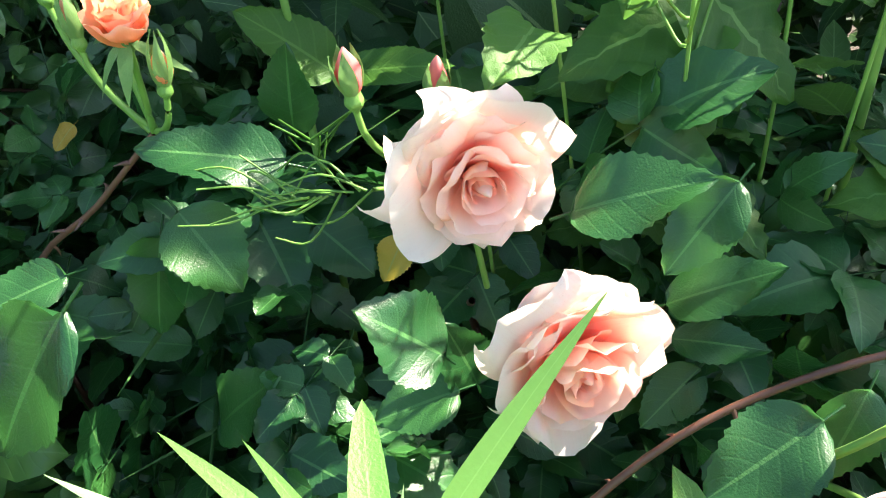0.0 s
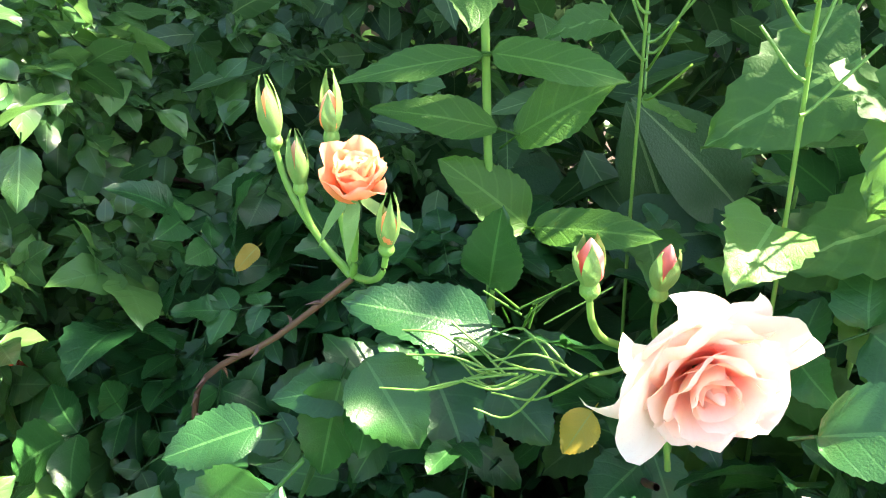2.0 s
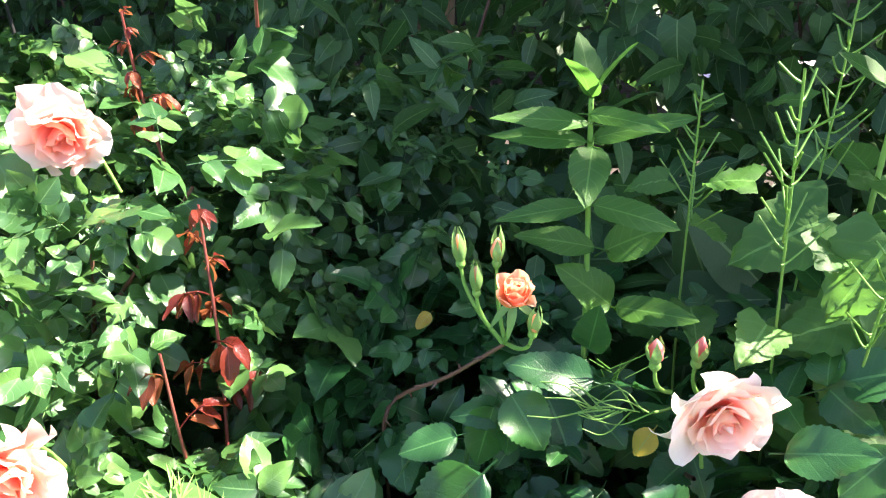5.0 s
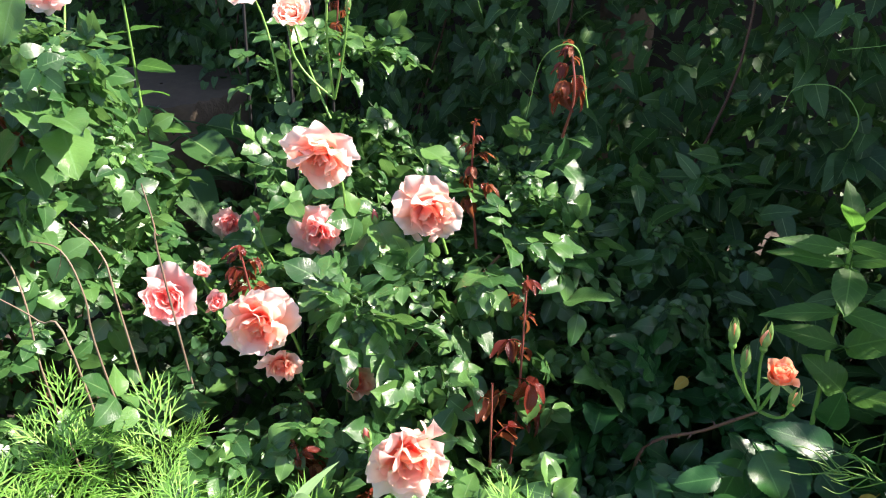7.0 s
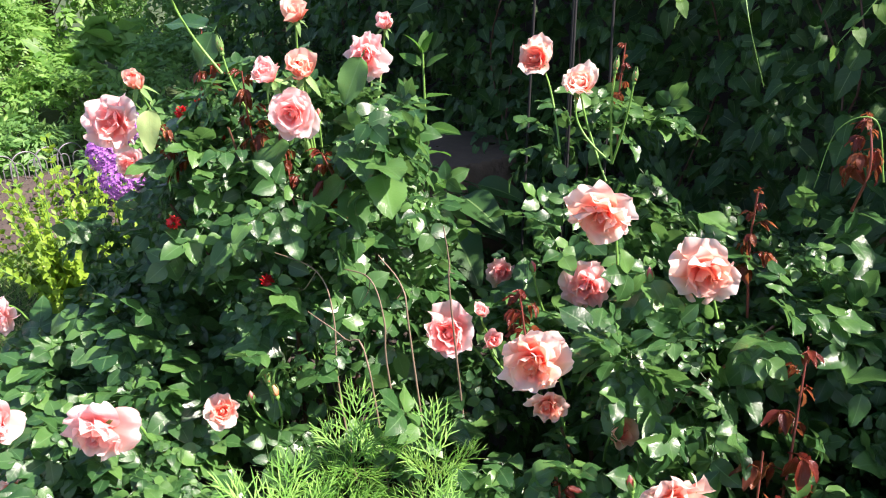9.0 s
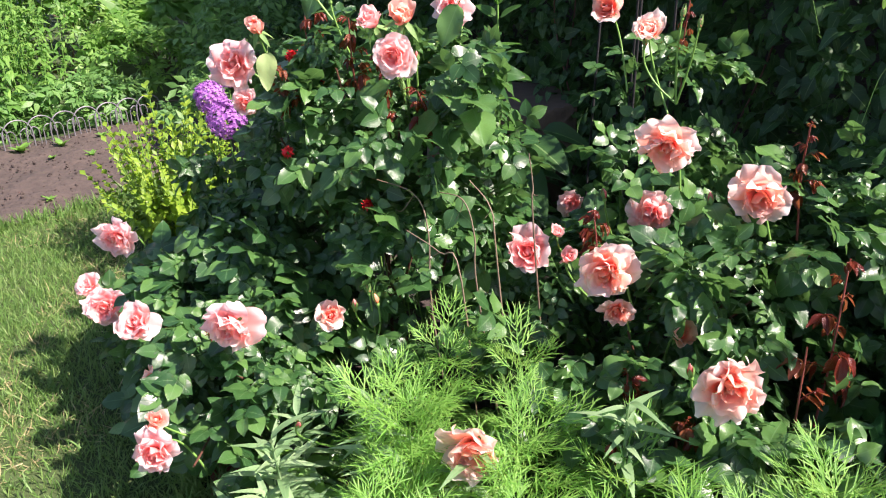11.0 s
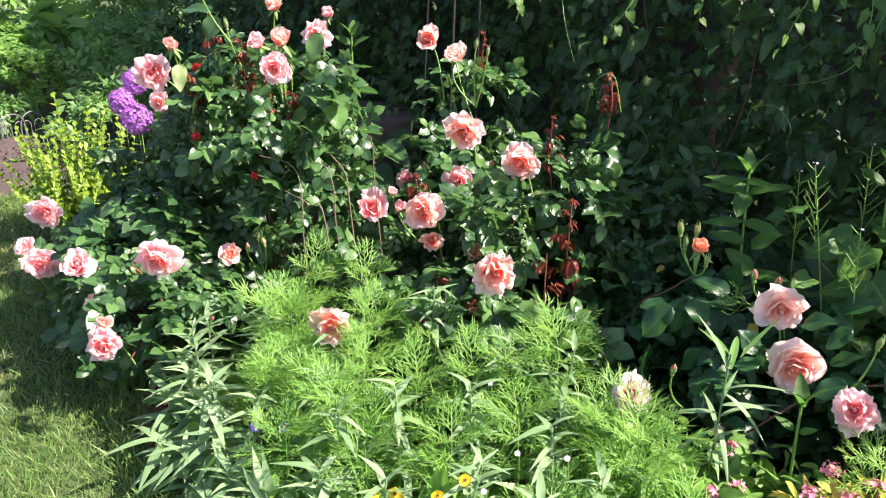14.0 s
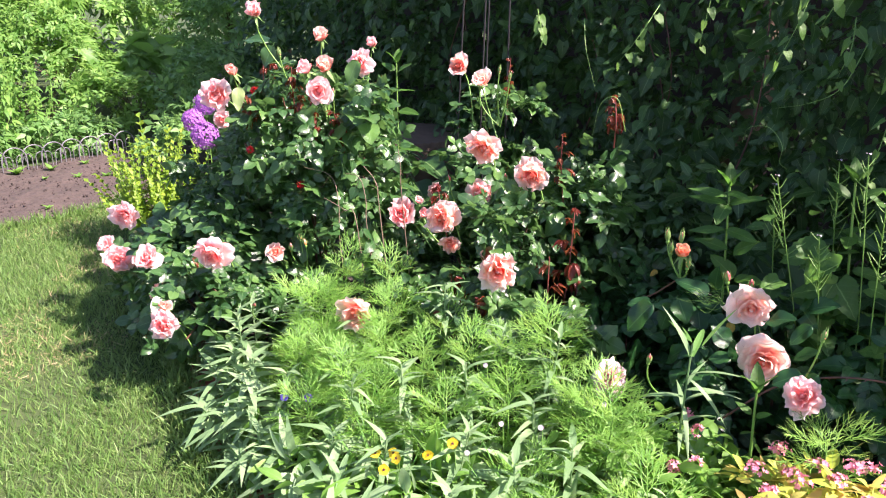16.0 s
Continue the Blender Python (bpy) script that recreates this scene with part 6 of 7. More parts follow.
for d, b, t in [(BLADE[0], (0.015, 0.215, 0.53), (0.066, 0.222, 0.645)), (BLADE[1], (0.005, 0.195, 0.51), (-0.012, 0.28, 0.553)), (BLADE[2], (-0.01, 0.205, 0.54), (-0.09, 0.256, 0.558)), (BLADE[2], (-0.005, 0.21, 0.535), (-0.056, 0.257, 0.552)), (ARCH[1], (0.0, 0.2, 0.45), (0.12, 0.2, 0.42)), (ARCH[0], (0.0, 0.2, 0.4), (-0.1, 0.14, 0.42)), (ARCH[1], (0.0, 0.2, 0.38), (0.07, 0.1, 0.36)), (ARCH[0], (0.0, 0.2, 0.5), (-0.02, 0.17, 0.62)), (ARCH[1], (0.0, 0.2, 0.33), (-0.09, 0.2, 0.32)), (ARCH[0], (0.0, 0.2, 0.42), (0.10, 0.24, 0.46)), (ARCH[1], (0.0, 0.2, 0.3), (0.1, 0.16, 0.29)), (ARCH[0], (0.0, 0.2, 0.25), (-0.05, 0.09, 0.28)), (ARCH[1], (0.0, 0.2, 0.36), (-0.08, 0.12, 0.34))]:
    hero_leaf(near_campion, d, b, t, (0.1, -0.3, 1))


rn = np.random.default_rng(61)
for k in range(22):
    a, q = k * 2.4, (k + 0.5) / 22
    b = np.array([0.0, 0.2, 0.18 + 0.28 * q])
    if math.sin(a) < 0.1 and q > 0.5:
        continue
    t = b + np.array([math.cos(a), math.sin(a), 0.25 + 0.9 * q ** 2]) * rn.uniform(0.06, 0.115)
    hero_leaf(near_campion, ARCH[k % 2], b, t, (-math.cos(a), -math.sin(a), 1.0))


# upright blades and a broad dock leaf among the bed plants
def bed_tuft(at, h, n, seed):
    ob = thing("grass_tuft", at, "tuft of upright bright green narrow blades", "plant", "bed tufts")
    rng = np.random.default_rng(seed)
    data = [mesh_of("blade", *leaflet(1, 0.05, 8, 1, "strap", 0, 0.6, c), M_BLADE) for c in (0.1, 0.3)]
    for k in range(n):
        a = k * 2.4
        d = np.array([math.cos(a) * rng.uniform(0.1, 0.5), math.sin(a) * rng.uniform(0.1, 0.5), 1.0])
        R = bases(d, np.array([-math.cos(a), -math.sin(a), 0.3]))
        part("blade", data[k % 2], ob, m=Matrix.LocRotScale(Vector((0.012 * math.cos(a), 0.012 * math.sin(a), 0)), Matrix(R.tolist()).to_quaternion(), Vector((h * rng.uniform(0.7, 1.1),) * 3)))


for k, (x, y, h) in enumerate([(-0.62, -0.18, 0.33), (-0.52, -0.24, 0.30), (-0.38, -0.27, 0.30), (-0.80, -0.08, 0.36), (-0.16, -0.12, 0.34), (-0.45, -0.06, 0.38)]):
    bed_tuft((x, y, 0), h, 13, 70 + k)
dock = thing("dock_plant", (-0.42, -0.2, 0), "broad upright bright green dock leaf", "plant")
DOCK = mesh_of("leaf", *merge([leaflet(1, 0.26, 14, 3, "lance", 0.05, 0.35, 0.10, 0.05, 1.0), tube([(0, -0.25, 0), (0, 0, 0)], 0.012, 0.01, 4, 1)]), M_WEED)
for b, t in [((-0.42, -0.2, 0.10), (-0.415, -0.21, 0.335)), ((-0.40, -0.19, 0.06), (-0.33, -0.17, 0.26)), ((-0.43, -0.2, 0.06), (-0.50, -0.24, 0.22)), ((-0.41, -0.21, 0.05), (-0.36, -0.30, 0.20))]:
    hero_leaf(dock, DOCK, b, t, (0.2, -0.9, 0.4))


# low leaves that close the bed
def underleaf(name, label, region, n, size, mat, seed, templates, zmax=0.14, cat="plant", zmin=0.015):
    rng = np.random.default_rng(seed)
    x = rng.uniform(region[0], region[1], n)
    y = rng.uniform(region[2], region[3], n)
    ok = y > edge_y(x) + 0.06
    x, y = x[ok], y[ok]
    n = len(x)
    P = np.stack([x, y, rng.uniform(zmin, zmax, n)], -1)
    O = unit(np.stack([rng.normal(size=n), rng.normal(size=n), rng.uniform(0.1, 0.8, n)], -1))
    R = leaf_turns(rng, O, up=0.9, out=0.3)
    tagged(new(name, mesh_of(name, *scatter(templates, R, size * rng.uniform(0.6, 1.2, n), P, rng), mat)), label, cat, kind="stuff")


OVAL = [leaflet(1, 0.42, 5, 1, "rose", 0, 0.25, c, 0.03, c) for c in (0.1, 0.3, 0.5)]
underleaf("bed_seedlings", "low mixed green seedlings covering the bed", (-1.35, 0.5, -0.6, 0.35), 2600, 0.075, M_WEED, 3, OVAL, 0.2)
underleaf("ground_ivy", "low dark leaves under the rose bushes", (-3.2, 1.5, 0.0, 1.9), 5200, 0.085, M_VINE, 4, OVAL, 0.22)

underleaf("shade_ivy", "dark ivy leaves filling the shade behind the roses", (-0.5, 1.6, 0.85, 1.5), 2600, 0.085, M_VINE, 14, OVAL, 0.75, zmin=0.05)

LANCE_T = [leaflet(1, w, 6, 1, "lance", 0, 0.4, c, 0.04, c * 5) for w, c in ((0.2, 0.3), (0.24, 0.6), (0.17, 0.15))]
underleaf("lance_seedlings", "pale grey-green narrow leaves filling the bed", (-1.2, 0.2, -0.55, 0.05), 750, 0.12, M_SILVER, 6, LANCE_T, 0.22, zmin=0.05)
underleaf("light_seedlings", "bright green seedlings at the sunny end", (0.0, 0.62, -0.35, 0.36), 1900, 0.05, M_WEED, 7, OVAL, 0.29, zmin=0.08)
underleaf("border_seedlings", "bright green mixed seedlings beside the shaded roses", (-0.22, 0.42, 0.0, 0.30), 900, 0.055, M_WEED, 9, OVAL, 0.3, zmin=0.16)
underleaf("front_seedlings", "bright green seedlings along the bed front", (-0.75, 0.15, -0.62, -0.1), 900, 0.06, M_WEED, 8, OVAL, 0.2, zmin=0.08)


# pansies and other small flowers
def five_petals(r, cup=0.3, wide=0.9, n=5, rows=4):
    out = []
    for k in range(n):
        lf = leaflet(r, r * wide, rows, 1, "blunt", 0, 0.05, -cup)
        out.append(moved(lf, turn_z(k * 360 / n, 0), (0, 0, 0)))
    return merge(out)


PANSY = five_petals(1, 0.18, 1.15)
PANSY_EYE = five_petals(0.34, 0.05, 0.45)
PANSY_LEAF = leaflet(1, 0.45, 5, 1, "rose", 0.1, 0.2, 0.3)


def pansy(at, face, r, mat, eye, name="pansy", label="yellow pansy with dark blotched face", group="pansies"):
    ob = thing(name, (at[0], at[1], 0), label, "flower", group)
    part("stem", mesh_of("stem", *tube([(0, 0.02, 0), (0.004, 0.012, at[2] * 0.6), (0, 0.006, at[2])], 0.0014, 0.001, 5, 3), M_STEM), ob)
    q = Vector(face).to_track_quat("Z", "Y")
    part("petals", mesh_of("petals", *PANSY, mat), ob, m=Matrix.LocRotScale(Vector((0, 0, at[2])), q, Vector((r,) * 3)))
    if eye:
        part("blotch", mesh_of("blotch", *PANSY_EYE, eye), ob, "dark blotch", Matrix.LocRotScale(Vector((0, 0, at[2])) + Vector(face).normalized() * 0.0025, q, Vector((r,) * 3)))
    for k in range(4):
        part("leaf", mesh_of("leaf", *PANSY_LEAF, M_WEED), ob, m=Matrix.LocRotScale(Vector((0, 0.01, at[2] * (0.25 + 0.15 * k))), Euler((0.3, 0, k * 1.9)), Vector((0.04,) * 3)))


rp = np.random.default_rng(3)
for dx, dy, dz in [(0, 0, 0), (0.03, 0.05, 0.02), (-0.09, -0.02, -0.03), (-0.06, -0.04, -0.02), (-0.12, -0.05, -0.03), (-0.07, -0.07, -0.04)]:
    pansy((-0.378 + dx, -0.265 + dy, 0.29 + dz), (0.5 + rp.normal() * 0.2, -0.8, 0.5 + rp.normal() * 0.2), 0.014, M_YELFL, M_DARKFL)
for x, y, z in [(-0.883, -0.289, 0.238), (-0.83, -0.25, 0.24)]:
    pansy((x, y, z), (0.5, -0.8, 0.5), 0.013, M_BLUEFL, M_YELFL, "viola", "small violet-blue viola among leaves", "violas")
for x, y, z in [(-0.3, -0.1, 0.33), (-0.45, 0.02, 0.38), (-0.15, 0.1, 0.36), (-0.2, 0.15, 0.42), (-0.30, -0.22, 0.31), (-0.19, -0.1, 0.37)]:
    pansy((x, y, z), (0.4, -0.7, 0.6), 0.0065, M_WHITEFL, None, "pale_flower", "tiny pale lilac flower in the bed", "pale flowers")


def cluster_flower(name, at, r, n, mat, label, cat, group, petal_r, foot=(0.01, 0.01), seed=0):
    """A head of many small florets on a stem."""
    rng = np.random.default_rng(seed)
    ob = thing(name, (at[0], at[1], 0), label, cat, group)
    part("stem", mesh_of("stem", *tube([(foot[0], foot[1], 0), (foot[0] * 0.7, foot[1] * 0.7, at[2] * 0.6), (0, 0, at[2])], 0.0022, 0.002, 6, 3), M_STEM), ob)
    d = unit(rng.normal(size=(n, 3)))
    P = d * r * rng.uniform(0.8, 1.05, (n, 1)) + np.array([0, 0, at[2]])
    R = bases(unit(np.cross(d, rng.normal(size=(n, 3)))), d)
    t = five_petals(1, 0.4, 0.5, 5, 2)
    part("flower_head", mesh_of("flower_head", *scatter([t], R, petal_r * rng.uniform(0.8, 1.2, n), P, rng), mat), ob)


for x, y, z, r in [(-2.090, 0.253, 0.673, 0.052), (-2.187, 0.264, 0.718, 0.044), (-2.215, 0.338, 0.774, 0.044)]:
    cluster_flower("allium", (x, y, z), r, 420, M_PURPLE, "round purple allium head on a bare stem", "flower", "alliums", 0.0075, seed=int(z * 100))
for x, y, z in [(-1.9, 0.45, 0.72), (-1.6, 0.2, 0.66), (-1.55, 0.25, 0.62), (-1.42, 0.2, 0.62), (-1.75, 0.35, 0.82), (-1.669, 0.205, 0.906), (-1.541, 0.089, 0.738), (-1.86, 0.33, 0.67), (-1.78, 0.30, 0.90), (-1.50, 0.22, 0.73)]:
    cluster_flower("red_flower", (x, y, z), 0.008, 14, M_REDFL, "small bright red flower among rose leaves", "flower", "red flowers", 0.0095, (-0.02, 0.2), seed=int(z * 100))
for x, y, z in [(-0.01, 0.25, 0.33), (0.03, 0.23, 0.31), (0.08, 0.12, 0.30), (0.04, 0.1, 0.28)]:
    cluster_flower("pink_flower", (x, y, z), 0.013, 14, M_PINKFL, "small pink and white flower cluster", "flower", "pink flowers", 0.009, seed=int(z * 100))


def spirea(at, label):
    ob = thing("spirea_bush", at, label, "shrub", "spireas")
    foliage(ob, [(np.array(at) + np.array([0, 0, 0.235]), (0.26, 0.20, 0.155), 760)], OVAL, M_SPIREA, 0.050, 9, parts=200, up=0.8, out=0.4)
    rng = np.random.default_rng(12)
    for k in range(24):
        a, q = k * 2.4, 0.22 * math.sqrt((k + 0.5) / 24)
        c = np.array([math.cos(a) * q, math.sin(a) * q * 0.8, 0.395 - 0.6 * q * q + rng.normal() * 0.01])
        n = 26
        d = rng.normal(size=(n, 3))
        P = c + unit(d) * np.array([0.024, 0.024, 0.010]) * rng.random((n, 1)) ** 0.5
        R = bases(unit(np.cross(unit(d), rng.normal(size=(n, 3)))), unit(d + np.array([0, 0, 2.0])))
        part("flower_head", mesh_of("flower_head", *scatter([five_petals(1, 0.3, 0.6)], R, 0.0068 * rng.uniform(0.7, 1.2, n), P, rng), M_PINKFL), ob, "flat dusky pink flower head")


spirea((0.40, 0.10, 0), "golden-leaved spirea bush with flat dusky pink flower heads")


# dry stems in front of bush C
ARCS = [[(-1.219, 0.2, 0.429), (-1.227, 0.2, 0.61), (-1.267, 0.2, 0.684), (-1.399, 0.2, 0.686)],
        [(-1.107, 0.22, 0.502), (-1.118, 0.22, 0.629), (-1.149, 0.22, 0.697), (-1.221, 0.22, 0.696)],
        [(-1.096, 0.26, 0.578), (-1.114, 0.26, 0.678), (-1.171, 0.26, 0.722)],
        [(-1.114, 0.18, 0.55), (-1.175, 0.18, 0.592), (-1.273, 0.18, 0.611)],
        [(-1.038, 0.3, 0.636), (-1.044, 0.3, 0.727), (-1.057, 0.3, 0.792)]]


def dry_stems():
    ob = thing("dry_stems", (-1.2, 0.25, 0), "bundle of bare dry brown stalks", "stalks")
    rng = np.random.default_rng(2)
    for pts in ARCS:
        foot = (pts[0][0] + 0.05 + 0.02 * rng.normal(), pts[0][1] + 0.03, 0.0)
        line = np.array([foot] + pts) - np.array(ob.location)
        part("stalk", mesh_of("stalk", *tube(line, 0.0022, 0.0010, 5, 5), M_DRY), ob)
        # a short side twig
        a, b = line[-2], line[-2] * 0.4 + line[-1] * 0.6 + np.array([0.02, 0.0, -0.05])
        part("twig", mesh_of("twig", *tube([a, (a + b) / 2 + rng.normal(size=3) * 0.008, b], 0.0012, 0.0006, 4, 3), M_DRY), ob)


dry_stems()


# ---- far left: shrubs, wire border, distance ----
def shrub(name, at, label, shells, templates, mat, size, seed, parts=150, cat="shrub", **kw):
    ob = thing(name, at, label, cat)
    foliage(ob, shells, templates, mat, size, seed, parts=parts, **kw)
    for k in range(5):
        c, r, n = shells[k % len(shells)]
        a = k * 2.4
        tip = np.array(c) - np.array(at) + np.array([math.cos(a) * r[0] * 0.5, math.sin(a) * r[1] * 0.5, 0])
        part("branch", mesh_of("branch", *tube([(0, 0, 0), tip * 0.5, tip], 0.008, 0.004, 5, 3), M_BARK), ob)
    return ob


SHOOT = [merge([moved(leaflet(0.5, 0.2, 2, 1, "rose", 0, 0.25, c), turn_z(a, -15 + 20 * c), (0, y, 0)) for a, y in ((60, 0.1), (-60, 0.15), (55, 0.3), (-55, 0.35), (40, 0.5), (-40, 0.5), (0, 0.5))]) for c in (0.2, 0.5)]
SHOOT_FAR = [merge([moved(leaflet(0.5, 0.24, 2, 1, "rose", 0, 0.25, c), turn_z(a, -15 + 20 * c), (0, y, 0)) for a, y in ((60, 0.1), (-58, 0.2), (50, 0.4), (-10, 0.5))]) for c in (0.2, 0.5)]


def stem_leaves(rng, base, tip, n, size, templates):
    """A stem and its paired leaves, each as (V, F, UV)."""
    b, t = np.array(base, float), np.array(tip, float)
    mid = (b + t) / 2 + rng.normal(size=3) * 0.03 * np.linalg.norm(t - b)
    line = smooth_line([b, mid, t], 8)
    q = np.linspace(0.22, 1.0, n)
    P = line[np.minimum((q * (len(line) - 1)).astype(int), len(line) - 1)]
    a = np.arange(n) * 1.5708 + (np.arange(n) % 2) * 1.5708 + rng.normal(size=n) * 0.35
    ax = unit(t - b)
    s1 = unit(np.cross(ax, [0.3, 1.0, 0.2]))
    s2 = np.cross(ax, s1)
    side = np.cos(a)[:, None] * s1 + np.sin(a)[:, None] * s2
    d = side + ax * (0.25 + 0.9 * q[:, None] ** 2) - np.array([0, 0, 0.25])
    R = bases(d, ax + np.array([0, 0, 0.8]) + 0.2 * rng.normal(size=(n, 3)))
    return tube([b, mid, t], 0.003, 0.0015, 4, 3), scatter(templates, R, size * rng.uniform(0.7, 1.15, n) * (1.05 - 0.45 * q), P, rng)


BOX_LEAF = [leaflet(1, 0.55, 2, 1, "rose", 0, 0.3, c) for c in (0.1, 0.35)]
PHLOX_LEAF = [leaflet(1, 0.34, 4, 1, "lance", 0, 0.3, c, 0.03, c * 7) for c in (0.25, 0.5, 0.8)]


def golden_shrub():
    ob = thing("golden_box_shrub", (-2.84, 0.42, 0), "small yellow-green box shrub of upright leafy shoots", "shrub")
    rng = np.random.default_rng(41)
    crown = []
    for k in range(64):
        a, q = k * 2.4, math.sqrt((k + 0.5) / 64)
        tip = np.array([math.cos(a) * 0.34 * q, math.sin(a) * 0.30 * q, 0.54 - 0.24 * q ** 2 + rng.normal() * 0.06])
        stem, leaves = stem_leaves(rng, tip * np.array([0.25, 0.25, 0.0]), tip, 40, 0.062, BOX_LEAF)
        part("shoot", mesh_of("shoot", *stem, M_STEM), ob)
        crown.append(leaves)
    tagged(part("foliage", mesh_of("foliage", *merge(crown), M_BOX), ob), kind="stuff")


golden_shrub()


def phlox(at, n, rx, ry, lo, hi, seed, label, mat):
    ob = thing("tall_perennial", at, label, "plant", "tall perennials")
    rng = np.random.default_rng(seed)
    crown = []
    for k in range(n):
        a, q = k * 2.4, math.sqrt((k + 0.5) / n)
        b = np.array([math.cos(a) * rx * q, math.sin(a) * ry * q, 0.0])
        tip = b * 1.12 + np.array([rng.normal() * 0.05, rng.normal() * 0.05, rng.uniform(lo, hi)])
        stem, leaves = stem_leaves(rng, b, tip, 26, 0.105, PHLOX_LEAF)
        part("stem", mesh_of("stem", *stem, M_STEM), ob)
        crown.append(leaves)
    tagged(part("foliage", mesh_of("foliage", *merge(crown), mat), ob), kind="stuff")


phlox((-5.45, 0.45, 0), 60, 0.5, 0.5, 0.55, 0.85, 1, "upright leafy perennials with light green pointed leaves", M_SHRUB)
phlox((-5.6, -0.55, 0), 44, 0.5, 0.5, 0.6, 0.95, 2, "upright leafy perennials with light green pointed leaves", M_SHRUB)
phlox((-6.3, 0.6, 0), 34, 0.5, 0.6, 0.8, 1.15, 3, "tall leafy perennials behind the border", M_SHRUB)


def plot_weed(at, size, seed):
    ob = thing("seedling", at, "small green weed seedling on bare soil", "plant", "plot seedlings")
    rng = np.random.default_rng(seed)
    data = mesh_of("leaf", *leaflet(1, 0.45, 4, 1, "rose", 0, 0.3, 0.3), M_WEED)
    for k in range(9):
        a = k * 2.4
        R = bases(np.array([math.cos(a), math.sin(a), rng.uniform(0.6, 1.8)]), np.array([-math.cos(a), -math.sin(a), 1.0]))
        part("leaf", data, ob, m=Matrix.LocRotScale(Vector((0, 0, 0.004)), Matrix(R.tolist()).to_quaternion(), Vector((size * rng.uniform(0.6, 1.1),) * 3)))


for k, (x, y, q) in enumerate([(-4.52, 0.57, 0.07), (-4.58, 0.38, 0.08), (-4.55, 0.80, 0.05), (-4.25, 0.62, 0.045), (-4.33, 0.45, 0.035), (-4.15, 0.76, 0.05), (-3.72, 0.22, 0.04), (-4.5, 0.1, 0.06)]):
    plot_weed((x, y, 0.008), q, k)
shrub("light_green_shrub", (-7.2, 1.4, 0), "tall pale green shrub farther back", [((-7.2, 1.2, 0.8), (0.9, 0.8, 0.7), 1300), ((-7.6, 0.4, 1.0), (0.9, 0.8, 0.9), 1300)], SHOOT, M_SHRUB, 0.17, 43, 60)
shrub("rhubarb_plant", (-6.0, 1.9, 0), "broad leaved vegetable plant in the sun", [((-6.0, 1.9, 0.35), (0.5, 0.4, 0.35), 260)], [leaflet(1, 0.7, 6, 2, "hosta", 0, 0.2, 0.3, 0.06, 1), leaflet(1, 0.75, 6, 2, "heart", 0, 0.2, 0.3, 0.06, 3)], M_SHRUB, 0.17, 44, 120, cat="plant")
shrub("dark_shrub", (-4.6, 2.0, 0), "dark green shrub beside the plot", [((-4.4, 1.75, 0.35), (0.5, 0.4, 0.4), 900), ((-5.0, 2.5, 0.6), (0.7, 0.6, 0.7), 1500), ((-6.6, 3.0, 0.8), (0.9, 0.7, 0.9), 1500), ((-3.9, 1.3, 0.2), (0.4, 0.35, 0.22), 450), ((-5.02, 0.9, 0.1), (0.24, 0.45, 0.15), 420), ((-5.02, 0.1, 0.1), (0.24, 0.5, 0.15), 420), ((-5.02, -0.8, 0.1), (0.24, 0.5, 0.15), 350)], SHOOT_FAR, M_FAR, 0.11, 45, 80)
shrub("light_green_shrub", (-6.3, 1.3, 0), "bushy fine-leaved shrub in full sun", [((-6.2, 1.25, 0.45), (0.55, 0.5, 0.5), 900), ((-6.6, 0.2, 0.6), (0.6, 0.6, 0.6), 900), ((-5.5, 1.45, 0.22), (0.4, 0.35, 0.26), 500)], SHOOT_FAR, M_SHRUB, 0.11, 46, 60)
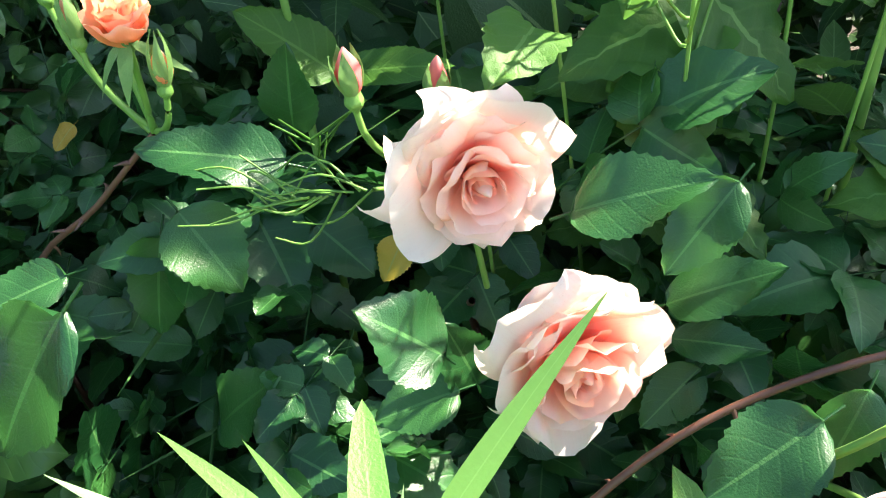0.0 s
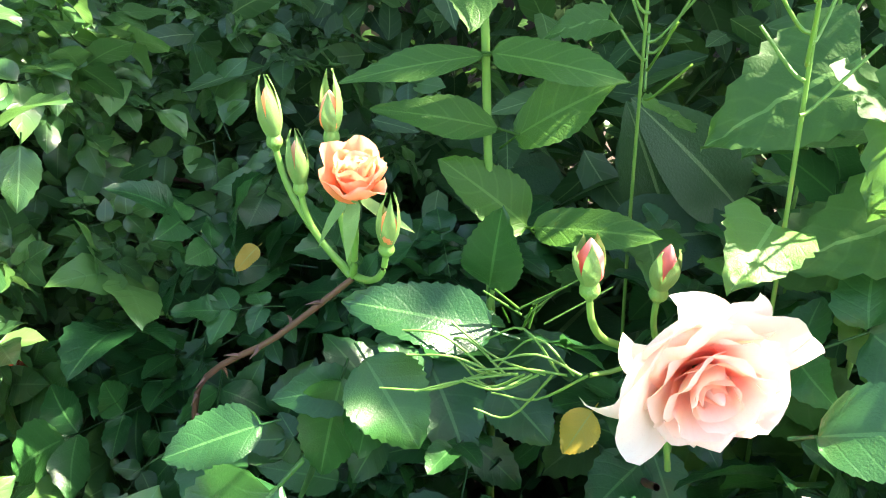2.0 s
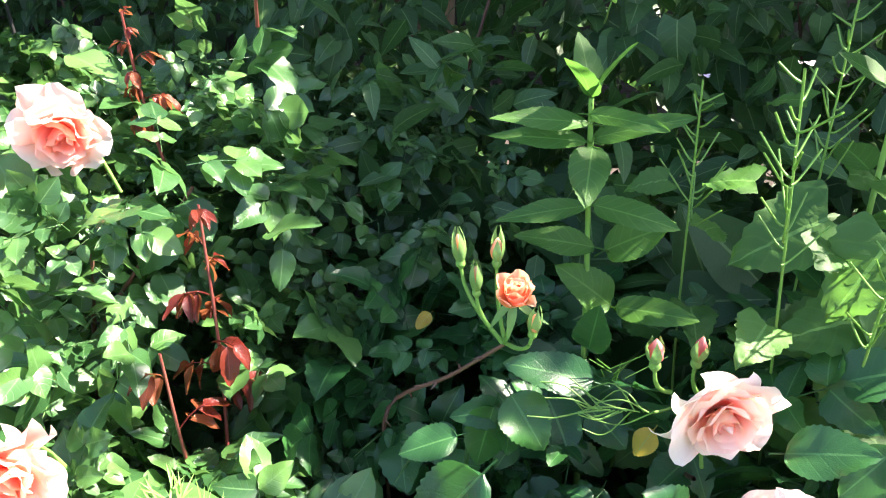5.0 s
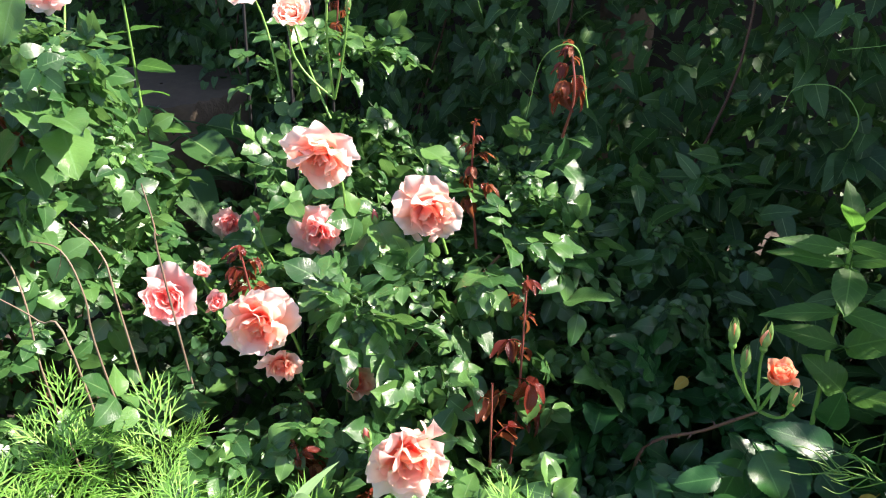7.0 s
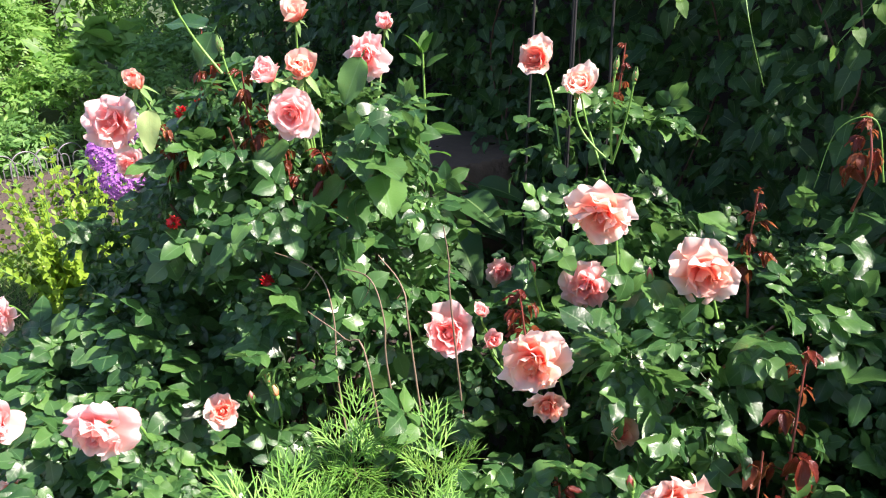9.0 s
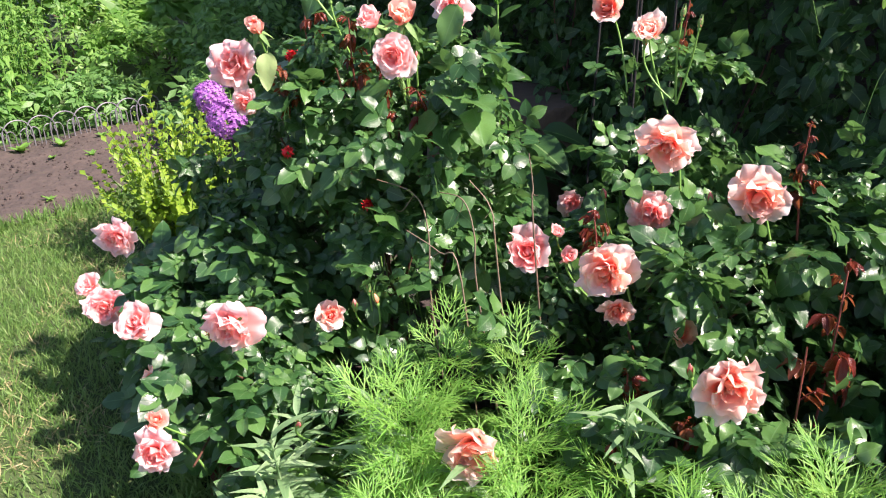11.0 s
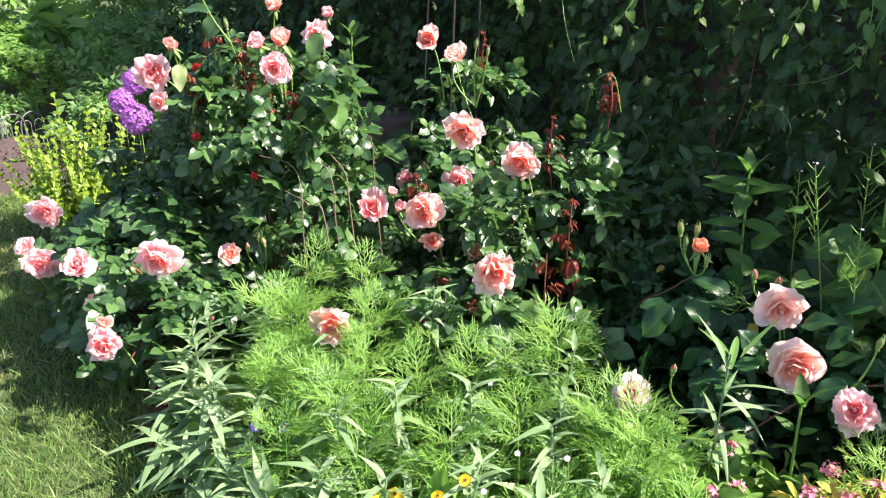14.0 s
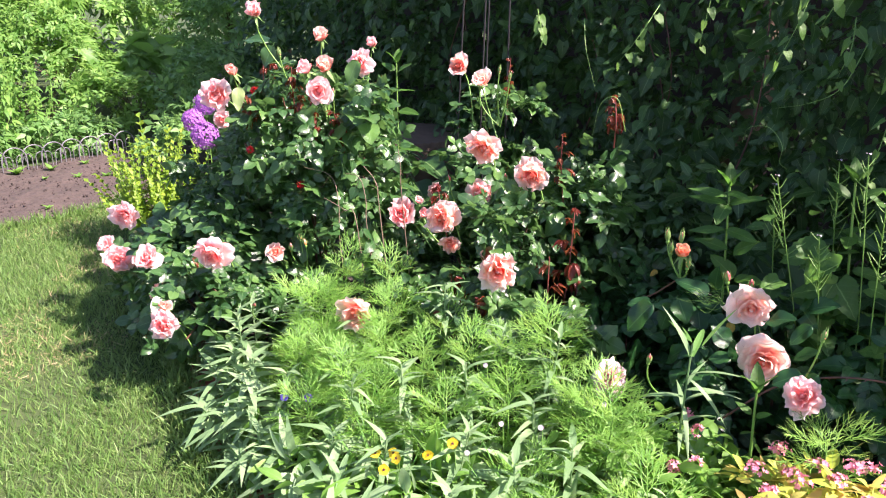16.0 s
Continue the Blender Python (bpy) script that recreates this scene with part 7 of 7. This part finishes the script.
shrub("light_green_shrub", (-8.2, 2.2, 0), "tall feathery light shrub in the distance", [((-8.0, 2.3, 0.9), (0.9, 0.8, 0.9), 1100), ((-8.6, 1.0, 1.0), (0.9, 0.9, 1.0), 1100), ((-7.0, 2.3, 0.55), (0.6, 0.6, 0.55), 700)], SHOOT_FAR, M_SHRUB, 0.14, 47, 40)
shrub("light_green_shrub", (-6.9, -0.7, 0), "leafy light green shrub at the border end", [((-6.9, -0.65, 0.5), (0.5, 0.5, 0.55), 700), ((-6.3, -1.5, 0.5), (0.6, 0.6, 0.55), 800)], SHOOT_FAR, M_SHRUB, 0.12, 48, 40)
for k, (x, y, h) in enumerate([(-10.5, 3.4, 3.2), (-9.2, 5.0, 3.4), (-12, 0.5, 3.4), (-7.5, 4.6, 3.0), (-11, -2.5, 3.2), (-5.8, 5.2, 3.0), (-3.0, 5.5, 3.0), (0.5, 5.5, 3.0)]):
    tree((x, y, 0), "leafy garden tree in the distance", [((x, y, h * 0.62), (1.3, 1.2, 1.3), 420), ((x + 0.7, y - 0.4, h * 0.3), (1.0, 0.9, 0.9), 240), ((x - 0.6, y - 0.2, h * 0.4), (1.0, 0.9, 1.0), 200)], 0, 0.40, 60 + k, 0.12, h * 0.7, M_FAR, SHOOT_FAR)


def hoop_mesh():
    arch = [(-0.08, 0, 0), (-0.08, 0, 0.055)] + [(-0.08 * math.cos(a), 0, 0.085 + 0.08 * math.sin(a)) for a in np.linspace(0.2, math.pi - 0.2, 7)] + [(0.08, 0, 0.055), (0.08, 0, 0)]
    out = [tube(arch, 0.004, 0.004, 6, 2)]
    for sg in (-1, 1):
        curl = [(sg * 0.010, 0, 0.0), (sg * 0.012, 0, 0.06)] + [(sg * (0.012 + 0.028 - 0.028 * math.cos(a) * (1 - a / 9)), 0, 0.085 + 0.028 * math.sin(a)) for a in np.linspace(0, 4.4, 8)]
        out.append(tube(curl, 0.003, 0.0025, 5, 2))
    return mesh_of("hoop", *merge(out), M_GREYIRON)


def border():
    ob = thing("wire_border", (-4.66, 0.6, 0), "low grey wire garden border of scrolled hoops", "border fence")
    me = hoop_mesh()
    for k in range(17):
        y = 1.15 - k * 0.125
        part("hoop", me, ob, m=pose(0.18 * (y - 0.6) * -0.35 - 0.006 * (k % 2), y - 0.6, 0.0, 0, 0, 97))


border()
